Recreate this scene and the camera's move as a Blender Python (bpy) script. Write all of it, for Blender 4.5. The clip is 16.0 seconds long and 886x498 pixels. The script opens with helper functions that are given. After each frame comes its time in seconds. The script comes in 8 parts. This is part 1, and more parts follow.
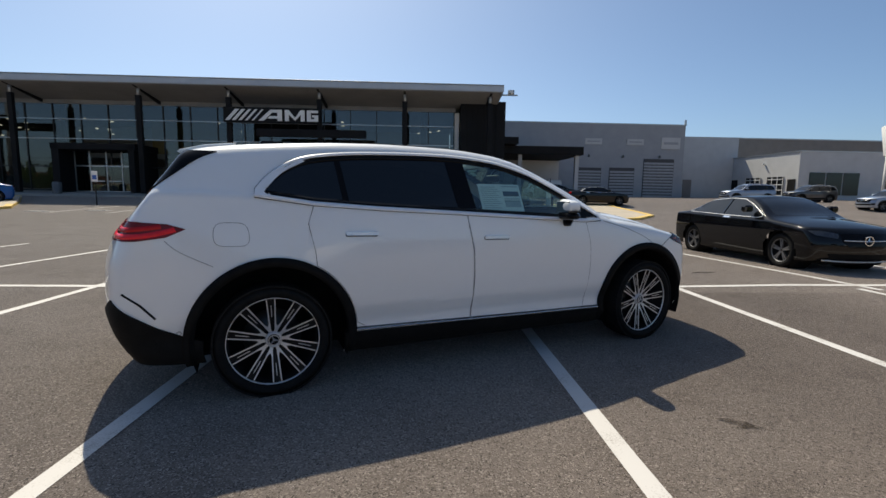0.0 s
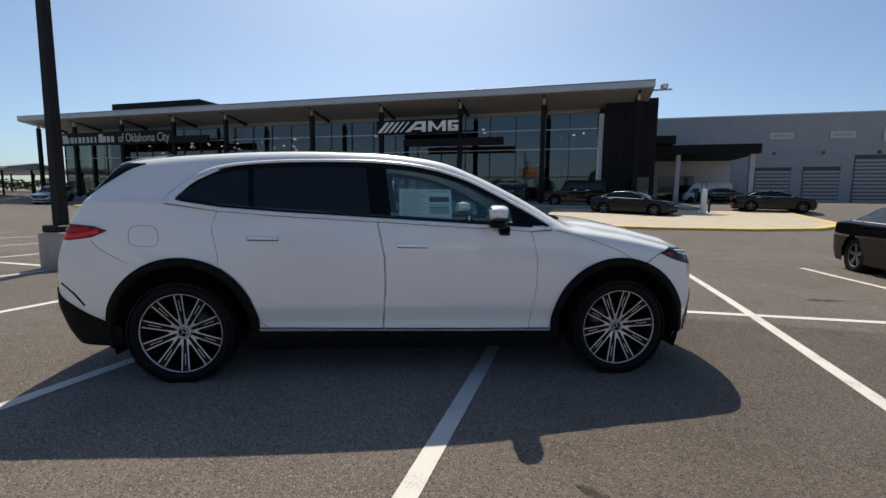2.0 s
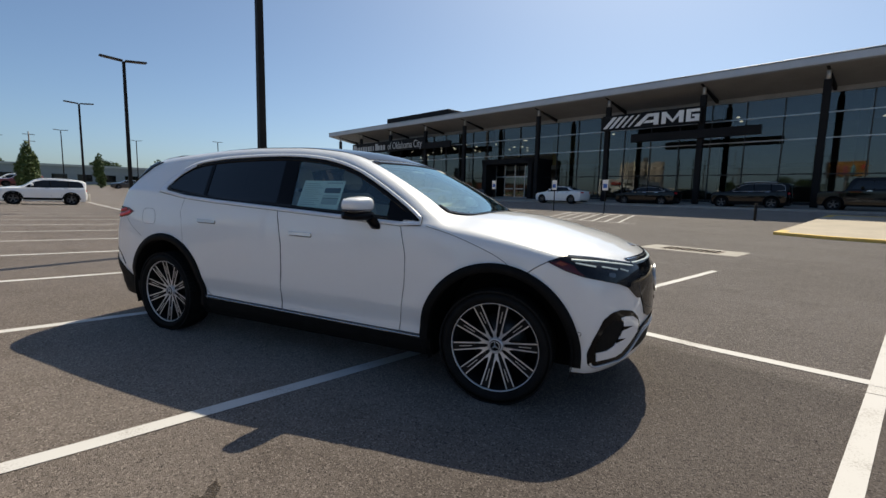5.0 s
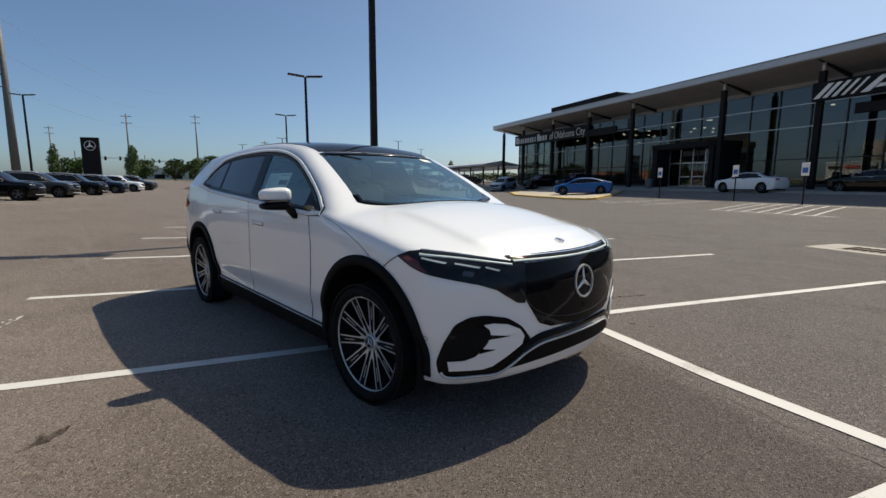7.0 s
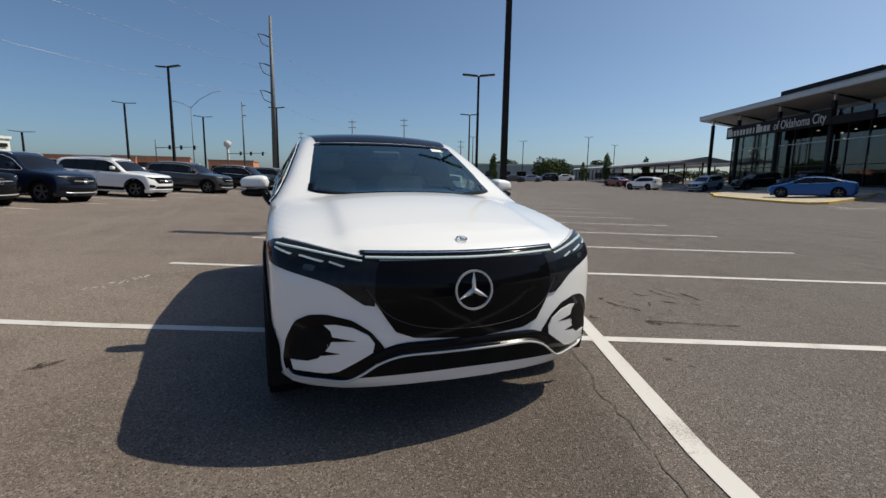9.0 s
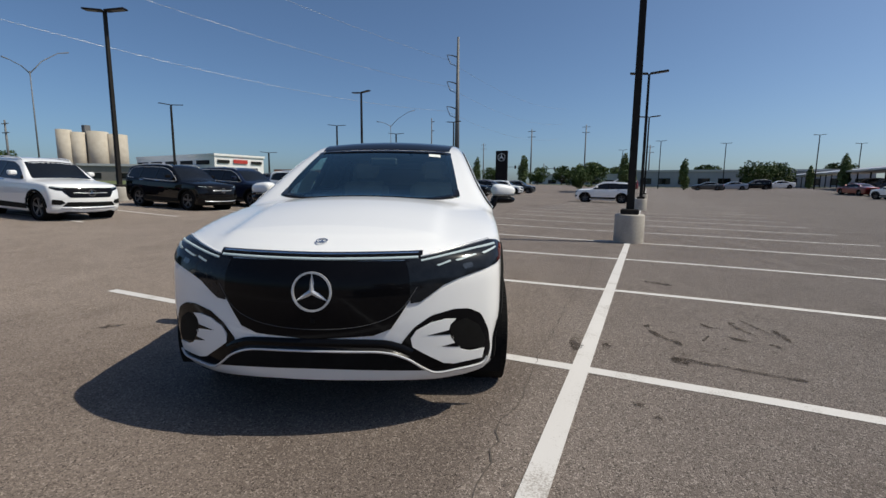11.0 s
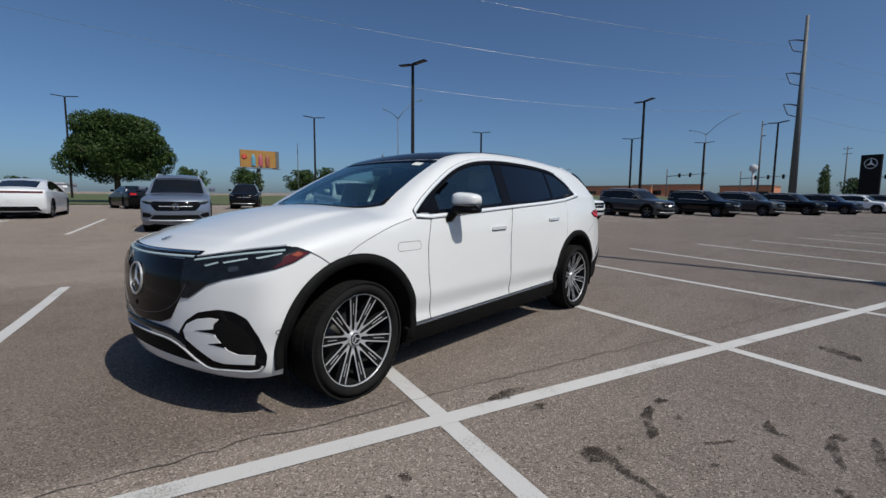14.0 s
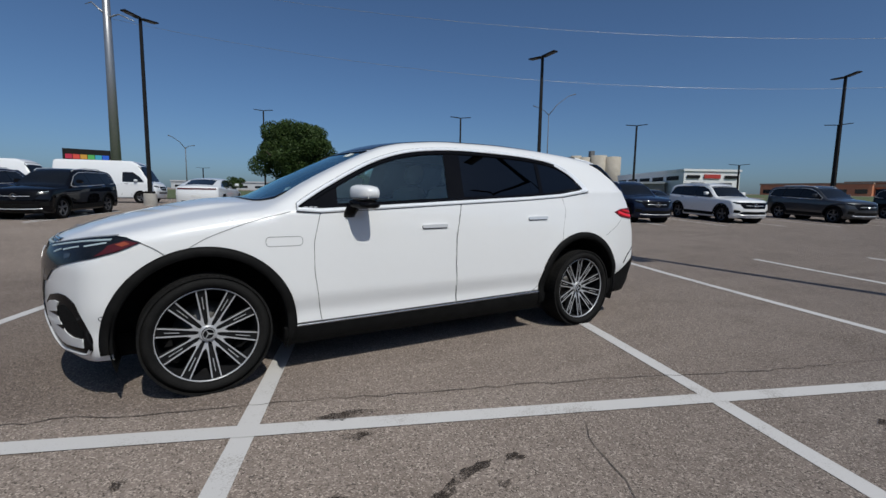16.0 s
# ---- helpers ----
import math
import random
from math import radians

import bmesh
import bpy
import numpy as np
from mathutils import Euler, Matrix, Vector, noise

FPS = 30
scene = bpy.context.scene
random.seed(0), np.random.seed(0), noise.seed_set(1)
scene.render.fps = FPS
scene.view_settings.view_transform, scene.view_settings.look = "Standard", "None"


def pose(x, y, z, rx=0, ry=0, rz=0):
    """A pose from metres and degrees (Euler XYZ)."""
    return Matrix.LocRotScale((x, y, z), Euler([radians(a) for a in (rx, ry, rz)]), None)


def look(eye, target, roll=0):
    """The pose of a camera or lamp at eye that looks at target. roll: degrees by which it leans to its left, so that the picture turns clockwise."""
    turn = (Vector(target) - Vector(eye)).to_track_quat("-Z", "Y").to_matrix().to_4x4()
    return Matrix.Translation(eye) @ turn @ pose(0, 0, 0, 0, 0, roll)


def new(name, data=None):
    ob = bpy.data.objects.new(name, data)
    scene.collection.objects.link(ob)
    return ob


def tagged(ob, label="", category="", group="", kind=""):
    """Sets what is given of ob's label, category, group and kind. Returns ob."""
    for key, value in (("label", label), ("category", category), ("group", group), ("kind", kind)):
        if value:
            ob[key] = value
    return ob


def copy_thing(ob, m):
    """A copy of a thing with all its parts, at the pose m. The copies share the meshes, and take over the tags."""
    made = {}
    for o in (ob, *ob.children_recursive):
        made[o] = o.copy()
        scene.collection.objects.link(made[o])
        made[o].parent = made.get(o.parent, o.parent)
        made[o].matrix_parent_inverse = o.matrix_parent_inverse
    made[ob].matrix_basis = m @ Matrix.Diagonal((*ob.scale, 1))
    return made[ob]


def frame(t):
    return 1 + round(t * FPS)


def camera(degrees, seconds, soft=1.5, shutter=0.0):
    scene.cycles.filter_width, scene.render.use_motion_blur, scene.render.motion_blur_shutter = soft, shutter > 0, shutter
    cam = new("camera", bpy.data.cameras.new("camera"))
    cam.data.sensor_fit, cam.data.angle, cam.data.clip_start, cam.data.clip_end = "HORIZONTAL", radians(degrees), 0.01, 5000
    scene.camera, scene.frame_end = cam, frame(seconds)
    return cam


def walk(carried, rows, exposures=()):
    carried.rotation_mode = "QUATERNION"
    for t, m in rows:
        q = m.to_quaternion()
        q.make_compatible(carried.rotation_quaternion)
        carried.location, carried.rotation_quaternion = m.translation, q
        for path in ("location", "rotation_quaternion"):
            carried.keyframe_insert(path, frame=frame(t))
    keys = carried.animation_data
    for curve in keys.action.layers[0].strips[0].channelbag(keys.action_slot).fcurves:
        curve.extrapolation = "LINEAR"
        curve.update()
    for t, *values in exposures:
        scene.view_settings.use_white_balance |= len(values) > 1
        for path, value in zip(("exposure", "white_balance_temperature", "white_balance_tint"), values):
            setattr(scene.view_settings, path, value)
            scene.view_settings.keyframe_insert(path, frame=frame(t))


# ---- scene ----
cam = camera(88.3, 16.0)
PATH = [
    (0, (-1.792, -3.997, 1.314), (-0.983, -2.184, 1.076), 0.8),
    (0.5, (-1.375, -4.086, 1.323), (-0.715, -2.213, 1.084), 0.7),
    (1, (-0.899, -4.179, 1.319), (-0.409, -2.254, 1.087), 0.7),
    (1.5, (-0.492, -4.214, 1.325), (-0.156, -2.255, 1.099), 0.7),
    (2, (-0.02, -4.257, 1.336), (0.141, -2.276, 1.114), 0.6),
    (2.5, (0.391, -4.206, 1.322), (0.402, -2.22, 1.093), 0.6),
    (3, (0.855, -4.151, 1.333), (0.691, -2.171, 1.097), 0.6),
    (3.5, (1.272, -4.073, 1.329), (0.951, -2.114, 1.089), 0.9),
    (4, (1.712, -3.915, 1.315), (1.204, -1.996, 1.073), 1.2),
    (4.2, (1.876, -3.866, 1.32), (1.297, -1.967, 1.077), 1.4),
    (6.3, (3.425, -2.926, 1.317), (2.16, -1.398, 1.067), 0.4),
    (6.5, (3.546, -2.788, 1.327), (2.226, -1.308, 1.067), 0.4),
    (7, (3.857, -2.409, 1.319), (2.408, -1.06, 1.035), 0.2),
    (7.5, (4.03, -2.025, 1.295), (2.473, -0.807, 0.992), 0.1),
    (8, (4.223, -1.61, 1.294), (2.54, -0.573, 0.99), 0.4),
    (8.5, (4.345, -1.257, 1.28), (2.565, -0.397, 0.978), 0.7),
    (9, (4.466, -0.862, 1.28), (2.602, -0.202, 0.978), 0.9),
    (9.2, (4.522, -0.706, 1.277), (2.635, -0.117, 0.974), 0.9),
    (11.3, (4.608, 1.002, 1.26), (2.639, 0.768, 0.999), 0.5),
    (11.5, (4.576, 1.184, 1.249), (2.619, 0.856, 0.996), 0.5),
    (12, (4.419, 1.64, 1.233), (2.516, 1.076, 0.992), 0.4),
    (12.5, (4.236, 2.022, 1.237), (2.401, 1.263, 1.002), 0.5),
    (13, (3.993, 2.431, 1.222), (2.255, 1.47, 0.991), 0.7),
    (13.5, (3.719, 2.741, 1.225), (2.077, 1.62, 1.001), 0.6),
    (14, (3.391, 3.106, 1.23), (1.859, 1.838, 1.016), 0.5),
    (14.5, (3.048, 3.344, 1.223), (1.613, 1.968, 1.009), 0.6),
    (15, (2.644, 3.604, 1.213), (1.334, 2.108, 0.994), 0.7),
    (15.1, (2.561, 3.66, 1.217), (1.286, 2.135, 0.991), -0.3),
    (15.5, (2.237, 3.78, 1.204), (1.051, 2.184, 0.982), 0.7),
    (16, (1.795, 3.972, 1.218), (0.76, 2.276, 0.989), 0.9),
]
EXPOSED = [(0.0, 0.46, 7120, 9), (4.0, 0.42, 7180, 9), (7.0, 0.31, 7120, 9), (9.0, 0.20, 6980, 9), (12.0, 0.05, 6520, 10), (13.5, -0.16, 6300, 10), (16.0, -0.38, 6110, 10)]
walk(cam, [(t, look(eye, aim, roll)) for t, eye, aim, roll in PATH], EXPOSED)

# ---- light ----
world = bpy.data.worlds.new("sky")
scene.world = world
world.use_nodes = True
wn = world.node_tree
sky = wn.nodes.new("ShaderNodeTexSky")
sky.sky_type = "NISHITA"
sky.sun_disc = False
sky.sun_elevation = radians(51.5)
sky.sun_rotation = radians(0)
sky.altitude = 350
sky.air_density, sky.dust_density, sky.ozone_density = 0.75, 2.0, 5.5
# a clear summer sky with a little haze
tint = wn.nodes.new("ShaderNodeVectorMath")
tint.operation = "MULTIPLY"
tint.inputs[1].default_value = (0.92, 1.015, 1.025)
wn.links.new(sky.outputs[0], tint.inputs[0])
wn.links.new(tint.outputs[0], wn.nodes["Background"].inputs[0])
wn.nodes["Background"].inputs[1].default_value = 0.097
sun = new("sun", bpy.data.lights.new("sun", "SUN"))
sun.data.energy, sun.data.angle, sun.data.color = 3.85, radians(0.55), (1.0, 0.94, 0.81)
sun.matrix_world = look((0, 0, 40), (0.02, -31.2, 0))
scene.view_settings.exposure = 0.0


# ---- materials ----
def shader(name):
    m = bpy.data.materials.new(name)
    m.use_nodes = True
    return m, m.node_tree, m.node_tree.nodes["Principled BSDF"]


def link(nt, a, b):
    nt.links.new(a, b)


def surf(name, a, b=None, scale=8.0, rough=0.6, metal=0.0, bump=0.0, bump_scale=60.0, coat=0.0, spec=0.5, per_object=0.0, coords="Object"):
    """Two tones mixed at two scales, with fine relief."""
    m, nt, p = shader(name)
    b = b or tuple(min(1, c * 0.86) for c in a)
    tc = nt.nodes.new("ShaderNodeTexCoord")
    n1, n2 = nt.nodes.new("ShaderNodeTexNoise"), nt.nodes.new("ShaderNodeTexNoise")
    n1.inputs["Scale"].default_value, n1.inputs["Detail"].default_value = scale, 5
    n2.inputs["Scale"].default_value, n2.inputs["Detail"].default_value = scale * 9, 3
    for n in (n1, n2):
        link(nt, tc.outputs[coords], n.inputs["Vector"])
    add = nt.nodes.new("ShaderNodeMath")
    add.operation = "MULTIPLY_ADD"
    link(nt, n2.outputs[0], add.inputs[0])
    add.inputs[1].default_value = 0.5
    link(nt, n1.outputs[0], add.inputs[2])
    ramp = nt.nodes.new("ShaderNodeMapRange")
    ramp.inputs[1].default_value, ramp.inputs[2].default_value = 0.5, 1.0
    link(nt, add.outputs[0], ramp.inputs[0])
    mix = nt.nodes.new("ShaderNodeMix")
    mix.data_type = "RGBA"
    mix.inputs[6].default_value, mix.inputs[7].default_value = (*a, 1), (*b, 1)
    link(nt, ramp.outputs[0], mix.inputs[0])
    last = mix.outputs[2]
    if per_object:
        oi = nt.nodes.new("ShaderNodeObjectInfo")
        hsv = nt.nodes.new("ShaderNodeHueSaturation")
        mr = nt.nodes.new("ShaderNodeMapRange")
        mr.inputs[3].default_value, mr.inputs[4].default_value = 1 - per_object, 1 + per_object
        link(nt, oi.outputs["Random"], mr.inputs[0])
        link(nt, mr.outputs[0], hsv.inputs["Value"])
        link(nt, last, hsv.inputs["Color"])
        last = hsv.outputs[0]
    link(nt, last, p.inputs["Base Color"])
    p.inputs["Roughness"].default_value = rough
    p.inputs["Metallic"].default_value = metal
    p.inputs["Specular IOR Level"].default_value = spec
    p.inputs["Coat Weight"].default_value = coat
    p.inputs["Coat Roughness"].default_value = 0.03
    if bump:
        n3, bp = nt.nodes.new("ShaderNodeTexNoise"), nt.nodes.new("ShaderNodeBump")
        n3.inputs["Scale"].default_value, n3.inputs["Detail"].default_value = bump_scale, 4
        link(nt, tc.outputs[coords], n3.inputs["Vector"])
        bp.inputs["Strength"].default_value, bp.inputs["Distance"].default_value = bump, 0.01
        link(nt, n3.outputs[0], bp.inputs["Height"])
        link(nt, bp.outputs[0], p.inputs["Normal"])
    return m


def paint(name, col, flake=0.0, rough=0.35, dirt=0.06, spec=0.5, coat=1.0):
    """Car paint: colour coat, slight flake and dust, clear lacquer."""
    m = surf(name, col, tuple(c * (1 - dirt) for c in col), scale=1.6, rough=rough, coat=coat, metal=flake, spec=spec)
    return m


def pane(name, tint, gloss=1.0, ior=1.5):
    """Window glass: seen through with a tint, and reflecting at a slant."""
    m, nt, p = shader(name)
    nt.nodes.remove(p)
    out = nt.nodes["Material Output"]
    tr, gl, mx, lw = (nt.nodes.new("ShaderNode" + k) for k in ("BsdfTransparent", "BsdfGlossy", "MixShader", "LayerWeight"))
    tr.inputs[0].default_value = (*tint, 1)
    gl.inputs["Roughness"].default_value = 0.015
    gl.inputs[0].default_value = (*(gloss if isinstance(gloss, tuple) else (gloss, gloss, gloss)), 1)
    lw.inputs[0].default_value = 0.5
    power, line_ = nt.nodes.new("ShaderNodeMath"), nt.nodes.new("ShaderNodeMath")
    power.operation, line_.operation = "POWER", "MULTIPLY_ADD"
    power.inputs[1].default_value = 4.0
    f0 = ((ior - 1) / (ior + 1)) ** 2 * 1.6
    line_.inputs[1].default_value, line_.inputs[2].default_value = 1 - f0, f0
    for a, b in ((lw.outputs["Facing"], power.inputs[0]), (power.outputs[0], line_.inputs[0]), (line_.outputs[0], mx.inputs[0]), (tr.outputs[0], mx.inputs[1]), (gl.outputs[0], mx.inputs[2]), (mx.outputs[0], out.inputs[0])):
        link(nt, a, b)
    return m


def glow(name, col, power):
    m, nt, p = shader(name)
    p.inputs["Base Color"].default_value = (*col, 1)
    p.inputs["Emission Color"].default_value = (*col, 1)
    p.inputs["Emission Strength"].default_value = power
    return m


def asphalt_material():
    m, nt, p = shader("asphalt")
    tc = nt.nodes.new("ShaderNodeTexCoord")

    def noise_at(scale, detail=4, rough=0.6):
        n = nt.nodes.new("ShaderNodeTexNoise")
        n.inputs["Scale"].default_value, n.inputs["Detail"].default_value, n.inputs["Roughness"].default_value = scale, detail, rough
        link(nt, tc.outputs["Object"], n.inputs["Vector"])
        return n.outputs[0]

    def mixc(fac, a, b):
        x = nt.nodes.new("ShaderNodeMix")
        x.data_type = "RGBA"
        link(nt, fac, x.inputs[0])
        for i, c in ((6, a), (7, b)):
            if isinstance(c, tuple):
                x.inputs[i].default_value = (*c, 1)
            else:
                link(nt, c, x.inputs[i])
        return x.outputs[2]

    def ranged(v, lo, hi):
        r = nt.nodes.new("ShaderNodeMapRange")
        r.inputs[1].default_value, r.inputs[2].default_value = lo, hi
        link(nt, v, r.inputs[0])
        return r.outputs[0]

    vor = nt.nodes.new("ShaderNodeTexVoronoi")
    vor.inputs["Scale"].default_value = 145
    link(nt, tc.outputs["Object"], vor.inputs["Vector"])
    vor2 = nt.nodes.new("ShaderNodeTexVoronoi")
    vor2.inputs["Scale"].default_value = 210
    link(nt, tc.outputs["Object"], vor2.inputs["Vector"])
    sep = nt.nodes.new("ShaderNodeSeparateColor")
    link(nt, vor.outputs["Color"], sep.inputs[0])
    base = mixc(ranged(noise_at(0.22, 7), 0.38, 0.64), (0.206, 0.169, 0.146), (0.262, 0.219, 0.191))
    base = mixc(ranged(noise_at(1.3, 7, 0.65), 0.48, 0.72), base, (0.170, 0.137, 0.116))
    # faint streaks along the paver's passes
    lane = nt.nodes.new("ShaderNodeMapping")
    lane.inputs["Rotation"].default_value = (0, 0, radians(21.1))
    lane.inputs["Scale"].default_value = (0.16, 2.2, 1)
    streak = nt.nodes.new("ShaderNodeTexNoise")
    streak.inputs["Scale"].default_value, streak.inputs["Detail"].default_value = 1.0, 5
    link(nt, tc.outputs["Object"], lane.inputs["Vector"])
    link(nt, lane.outputs[0], streak.inputs["Vector"])
    base = mixc(ranged(streak.outputs[0], 0.54, 0.72), base, (0.262, 0.220, 0.191))
    stones = mixc(ranged(sep.outputs[0], 0.55, 0.97), base, (0.47, 0.405, 0.355))
    stones = mixc(ranged(sep.outputs[1], 0.64, 0.93), stones, (0.080, 0.066, 0.056))
    grit = mixc(ranged(noise_at(26, 4), 0.46, 0.70), stones, base)
    # small dark pits and spots
    pits = nt.nodes.new("ShaderNodeTexVoronoi")
    pits.inputs["Scale"].default_value = 13
    link(nt, tc.outputs["Object"], pits.inputs["Vector"])
    grit = mixc(ranged(pits.outputs["Distance"], 0.10, 0.02), grit, (0.095, 0.078, 0.066))
    # two paving passes meet at the crack beside the spine line: the one before it is darker, most so for u 0 to 5, v -6
    # to 0
    lot = nt.nodes.new("ShaderNodeMapping")
    lot.vector_type = "TEXTURE"
    lot.inputs["Location"].default_value = (1.493, 1.556, 0)
    lot.inputs["Rotation"].default_value = (0, 0, radians(-21.1))
    link(nt, tc.outputs["Object"], lot.inputs["Vector"])
    axes = nt.nodes.new("ShaderNodeSeparateXYZ")
    link(nt, lot.outputs[0], axes.inputs[0])

    def math_(op, a, b):
        n = nt.nodes.new("ShaderNodeMath")
        n.operation = op
        for i, x in ((0, a), (1, b)):
            if isinstance(x, float):
                n.inputs[i].default_value = x
            else:
                link(nt, x, n.inputs[i])
        return n.outputs[0]

    def tinted(fac, col, k):
        n = nt.nodes.new("ShaderNodeMix")
        n.data_type, n.blend_type = "RGBA", "MULTIPLY"
        link(nt, fac, n.inputs[0])
        link(nt, col, n.inputs[6])
        n.inputs[7].default_value = (*k, 1)
        return n.outputs[2]

    wob = math_("MULTIPLY", math_("SUBTRACT", noise_at(0.8, 6), 0.5), 1.6)
    wav = math_("MULTIPLY", math_("SUBTRACT", noise_at(9.0, 4), 0.5), 0.16)
    before = ranged(math_("ADD", axes.outputs[1], wav), -0.22, -0.36)
    darkened = math_("MULTIPLY", before, ranged(math_("ADD", axes.outputs[0], wob), -0.6, 1.6))
    darkened = math_("MULTIPLY", darkened, ranged(math_("ADD", axes.outputs[1], wob), -6.2, -4.6))
    darkened = math_("MULTIPLY", darkened, ranged(math_("ADD", axes.outputs[0], wob), 5.6, 3.6))
    grit = tinted(darkened, grit, (0.70, 0.69, 0.69))
    grit = tinted(before, grit, (0.93, 0.92, 0.91))
    link(nt, grit, p.inputs["Base Color"])
    p.inputs["Roughness"].default_value = 0.80
    p.inputs["Diffuse Roughness"].default_value = 0.9
    p.inputs["Specular IOR Level"].default_value = 0.24
    bp = nt.nodes.new("ShaderNodeBump")
    bp.inputs["Strength"].default_value, bp.inputs["Distance"].default_value = 0.6, 0.008
    link(nt, vor2.outputs["Distance"], bp.inputs["Height"])
    link(nt, bp.outputs[0], p.inputs["Normal"])
    return m


def worn_line_material():
    """White road paint, worn through to the stone in places."""
    m, nt, p = shader("line_paint")
    tc = nt.nodes.new("ShaderNodeTexCoord")
    n1, n2 = nt.nodes.new("ShaderNodeTexNoise"), nt.nodes.new("ShaderNodeTexNoise")
    n1.inputs["Scale"].default_value, n1.inputs["Detail"].default_value = 3, 6
    n2.inputs["Scale"].default_value, n2.inputs["Detail"].default_value = 110, 3
    add, mr, mx = nt.nodes.new("ShaderNodeMath"), nt.nodes.new("ShaderNodeMapRange"), nt.nodes.new("ShaderNodeMix")
    for n in (n1, n2):
        link(nt, tc.outputs["Object"], n.inputs["Vector"])
    link(nt, n1.outputs[0], add.inputs[0])
    link(nt, n2.outputs[0], add.inputs[1])
    mr.inputs[1].default_value, mr.inputs[2].default_value = 1.08, 1.34
    link(nt, add.outputs[0], mr.inputs[0])
    mx.data_type = "RGBA"
    mx.inputs[6].default_value, mx.inputs[7].default_value = (0.57, 0.555, 0.54, 1), (0.33, 0.305, 0.28, 1)
    link(nt, mr.outputs[0], mx.inputs[0])
    link(nt, mx.outputs[2], p.inputs["Base Color"])
    p.inputs["Roughness"].default_value = 0.75
    return m


ASPHALT = asphalt_material()
LINE = worn_line_material()
YELLOW = surf("yellow_kerb_paint", (0.72, 0.48, 0.10), (0.55, 0.39, 0.14), 3, 0.7)
CONCRETE = surf("concrete", (0.40, 0.375, 0.335), (0.29, 0.27, 0.24), 2.5, 0.85, bump=0.25)
PAVING = surf("pale_paving", (0.46, 0.40, 0.32), (0.36, 0.32, 0.26), 1.2, 0.85, bump=0.2)


def stain_material():
    """Oil soaked into the stone: dark, patchy, letting the ground through."""
    m, nt, p = shader("oil_stain")
    tc, tr, mx = (nt.nodes.new("ShaderNode" + k) for k in ("TexCoord", "BsdfTransparent", "MixShader"))
    n1, n2 = nt.nodes.new("ShaderNodeTexNoise"), nt.nodes.new("ShaderNodeTexNoise")
    n1.inputs["Scale"].default_value, n1.inputs["Detail"].default_value = 11, 5
    n2.inputs["Scale"].default_value, n2.inputs["Detail"].default_value = 130, 2
    add, mr = nt.nodes.new("ShaderNodeMath"), nt.nodes.new("ShaderNodeMapRange")
    for n in (n1, n2):
        link(nt, tc.outputs["Object"], n.inputs["Vector"])
    link(nt, n1.outputs[0], add.inputs[0])
    link(nt, n2.outputs[0], add.inputs[1])
    mr.inputs[1].default_value, mr.inputs[2].default_value, mr.inputs[4].default_value = 0.82, 1.14, 0.85
    link(nt, add.outputs[0], mr.inputs[0])
    p.inputs["Base Color"].default_value = (0.045, 0.036, 0.030, 1)
    p.inputs["Roughness"].default_value, p.inputs["Specular IOR Level"].default_value = 0.85, 0.15
    link(nt, mr.outputs[0], mx.inputs[0])
    link(nt, tr.outputs[0], mx.inputs[1])
    link(nt, p.outputs[0], mx.inputs[2])
    link(nt, mx.outputs[0], nt.nodes["Material Output"].inputs[0])
    return m


STAIN = stain_material()
CRACK = surf("crack_filler", (0.060, 0.050, 0.042), (0.12, 0.098, 0.082), 10, 0.8)
GRASS = surf("lawn", (0.07, 0.10, 0.03), (0.11, 0.12, 0.05), 6, 0.9, bump=0.6, bump_scale=40)
LEAF = surf("leaf", (0.030, 0.058, 0.012), (0.052, 0.086, 0.020), 5, 0.6, per_object=0.1, spec=0.25)
LEAF_DARK = surf("cypress_leaf", (0.05, 0.095, 0.022), (0.09, 0.13, 0.035), 5, 0.6)
BARK = surf("bark", (0.10, 0.075, 0.055), (0.06, 0.045, 0.035), 9, 0.9, bump=0.6)
POLE_BLACK = surf("black_pole_paint", (0.010, 0.009, 0.0085), (0.018, 0.016, 0.014), 3, 0.6, spec=0.2)
STEEL = surf("galvanised_steel", (0.42, 0.42, 0.42), (0.33, 0.33, 0.34), 5, 0.4, metal=0.7)
STEEL_DULL = surf("weathered_steel", (0.115, 0.12, 0.125), (0.155, 0.16, 0.165), 2, 0.65, metal=0.3)
DARK_ALLOY = surf("dark_alloy", (0.10, 0.10, 0.105), (0.16, 0.16, 0.165), 8, 0.4, metal=0.5)
FASCIA = surf("aluminium_fascia", (0.50, 0.52, 0.55), (0.44, 0.46, 0.49), 0.6, 0.42, metal=0.35)
SOFFIT = surf("soffit_panel", (0.25, 0.25, 0.255), (0.20, 0.20, 0.205), 0.7, 0.7)
BLACK_PANEL = surf("black_cladding", (0.008, 0.008, 0.009), (0.013, 0.013, 0.014), 0.8, 0.6, spec=0.15)
WALL_GREY = surf("grey_stucco", (0.33, 0.345, 0.37), (0.29, 0.305, 0.33), 0.8, 0.85, bump=0.15)
WALL_LIGHT = surf("light_stucco", (0.52, 0.53, 0.54), (0.46, 0.47, 0.48), 0.8, 0.85, bump=0.15)
WALL_DARK = surf("taupe_stucco", (0.20, 0.185, 0.17), (0.24, 0.22, 0.205), 0.8, 0.85)
WHITE_TRIM = surf("white_trim", (0.78, 0.78, 0.77), (0.70, 0.70, 0.69), 2, 0.4)
MULLION = surf("dark_mullion", (0.03, 0.03, 0.032), (0.04, 0.04, 0.042), 3, 0.4, metal=0.4)
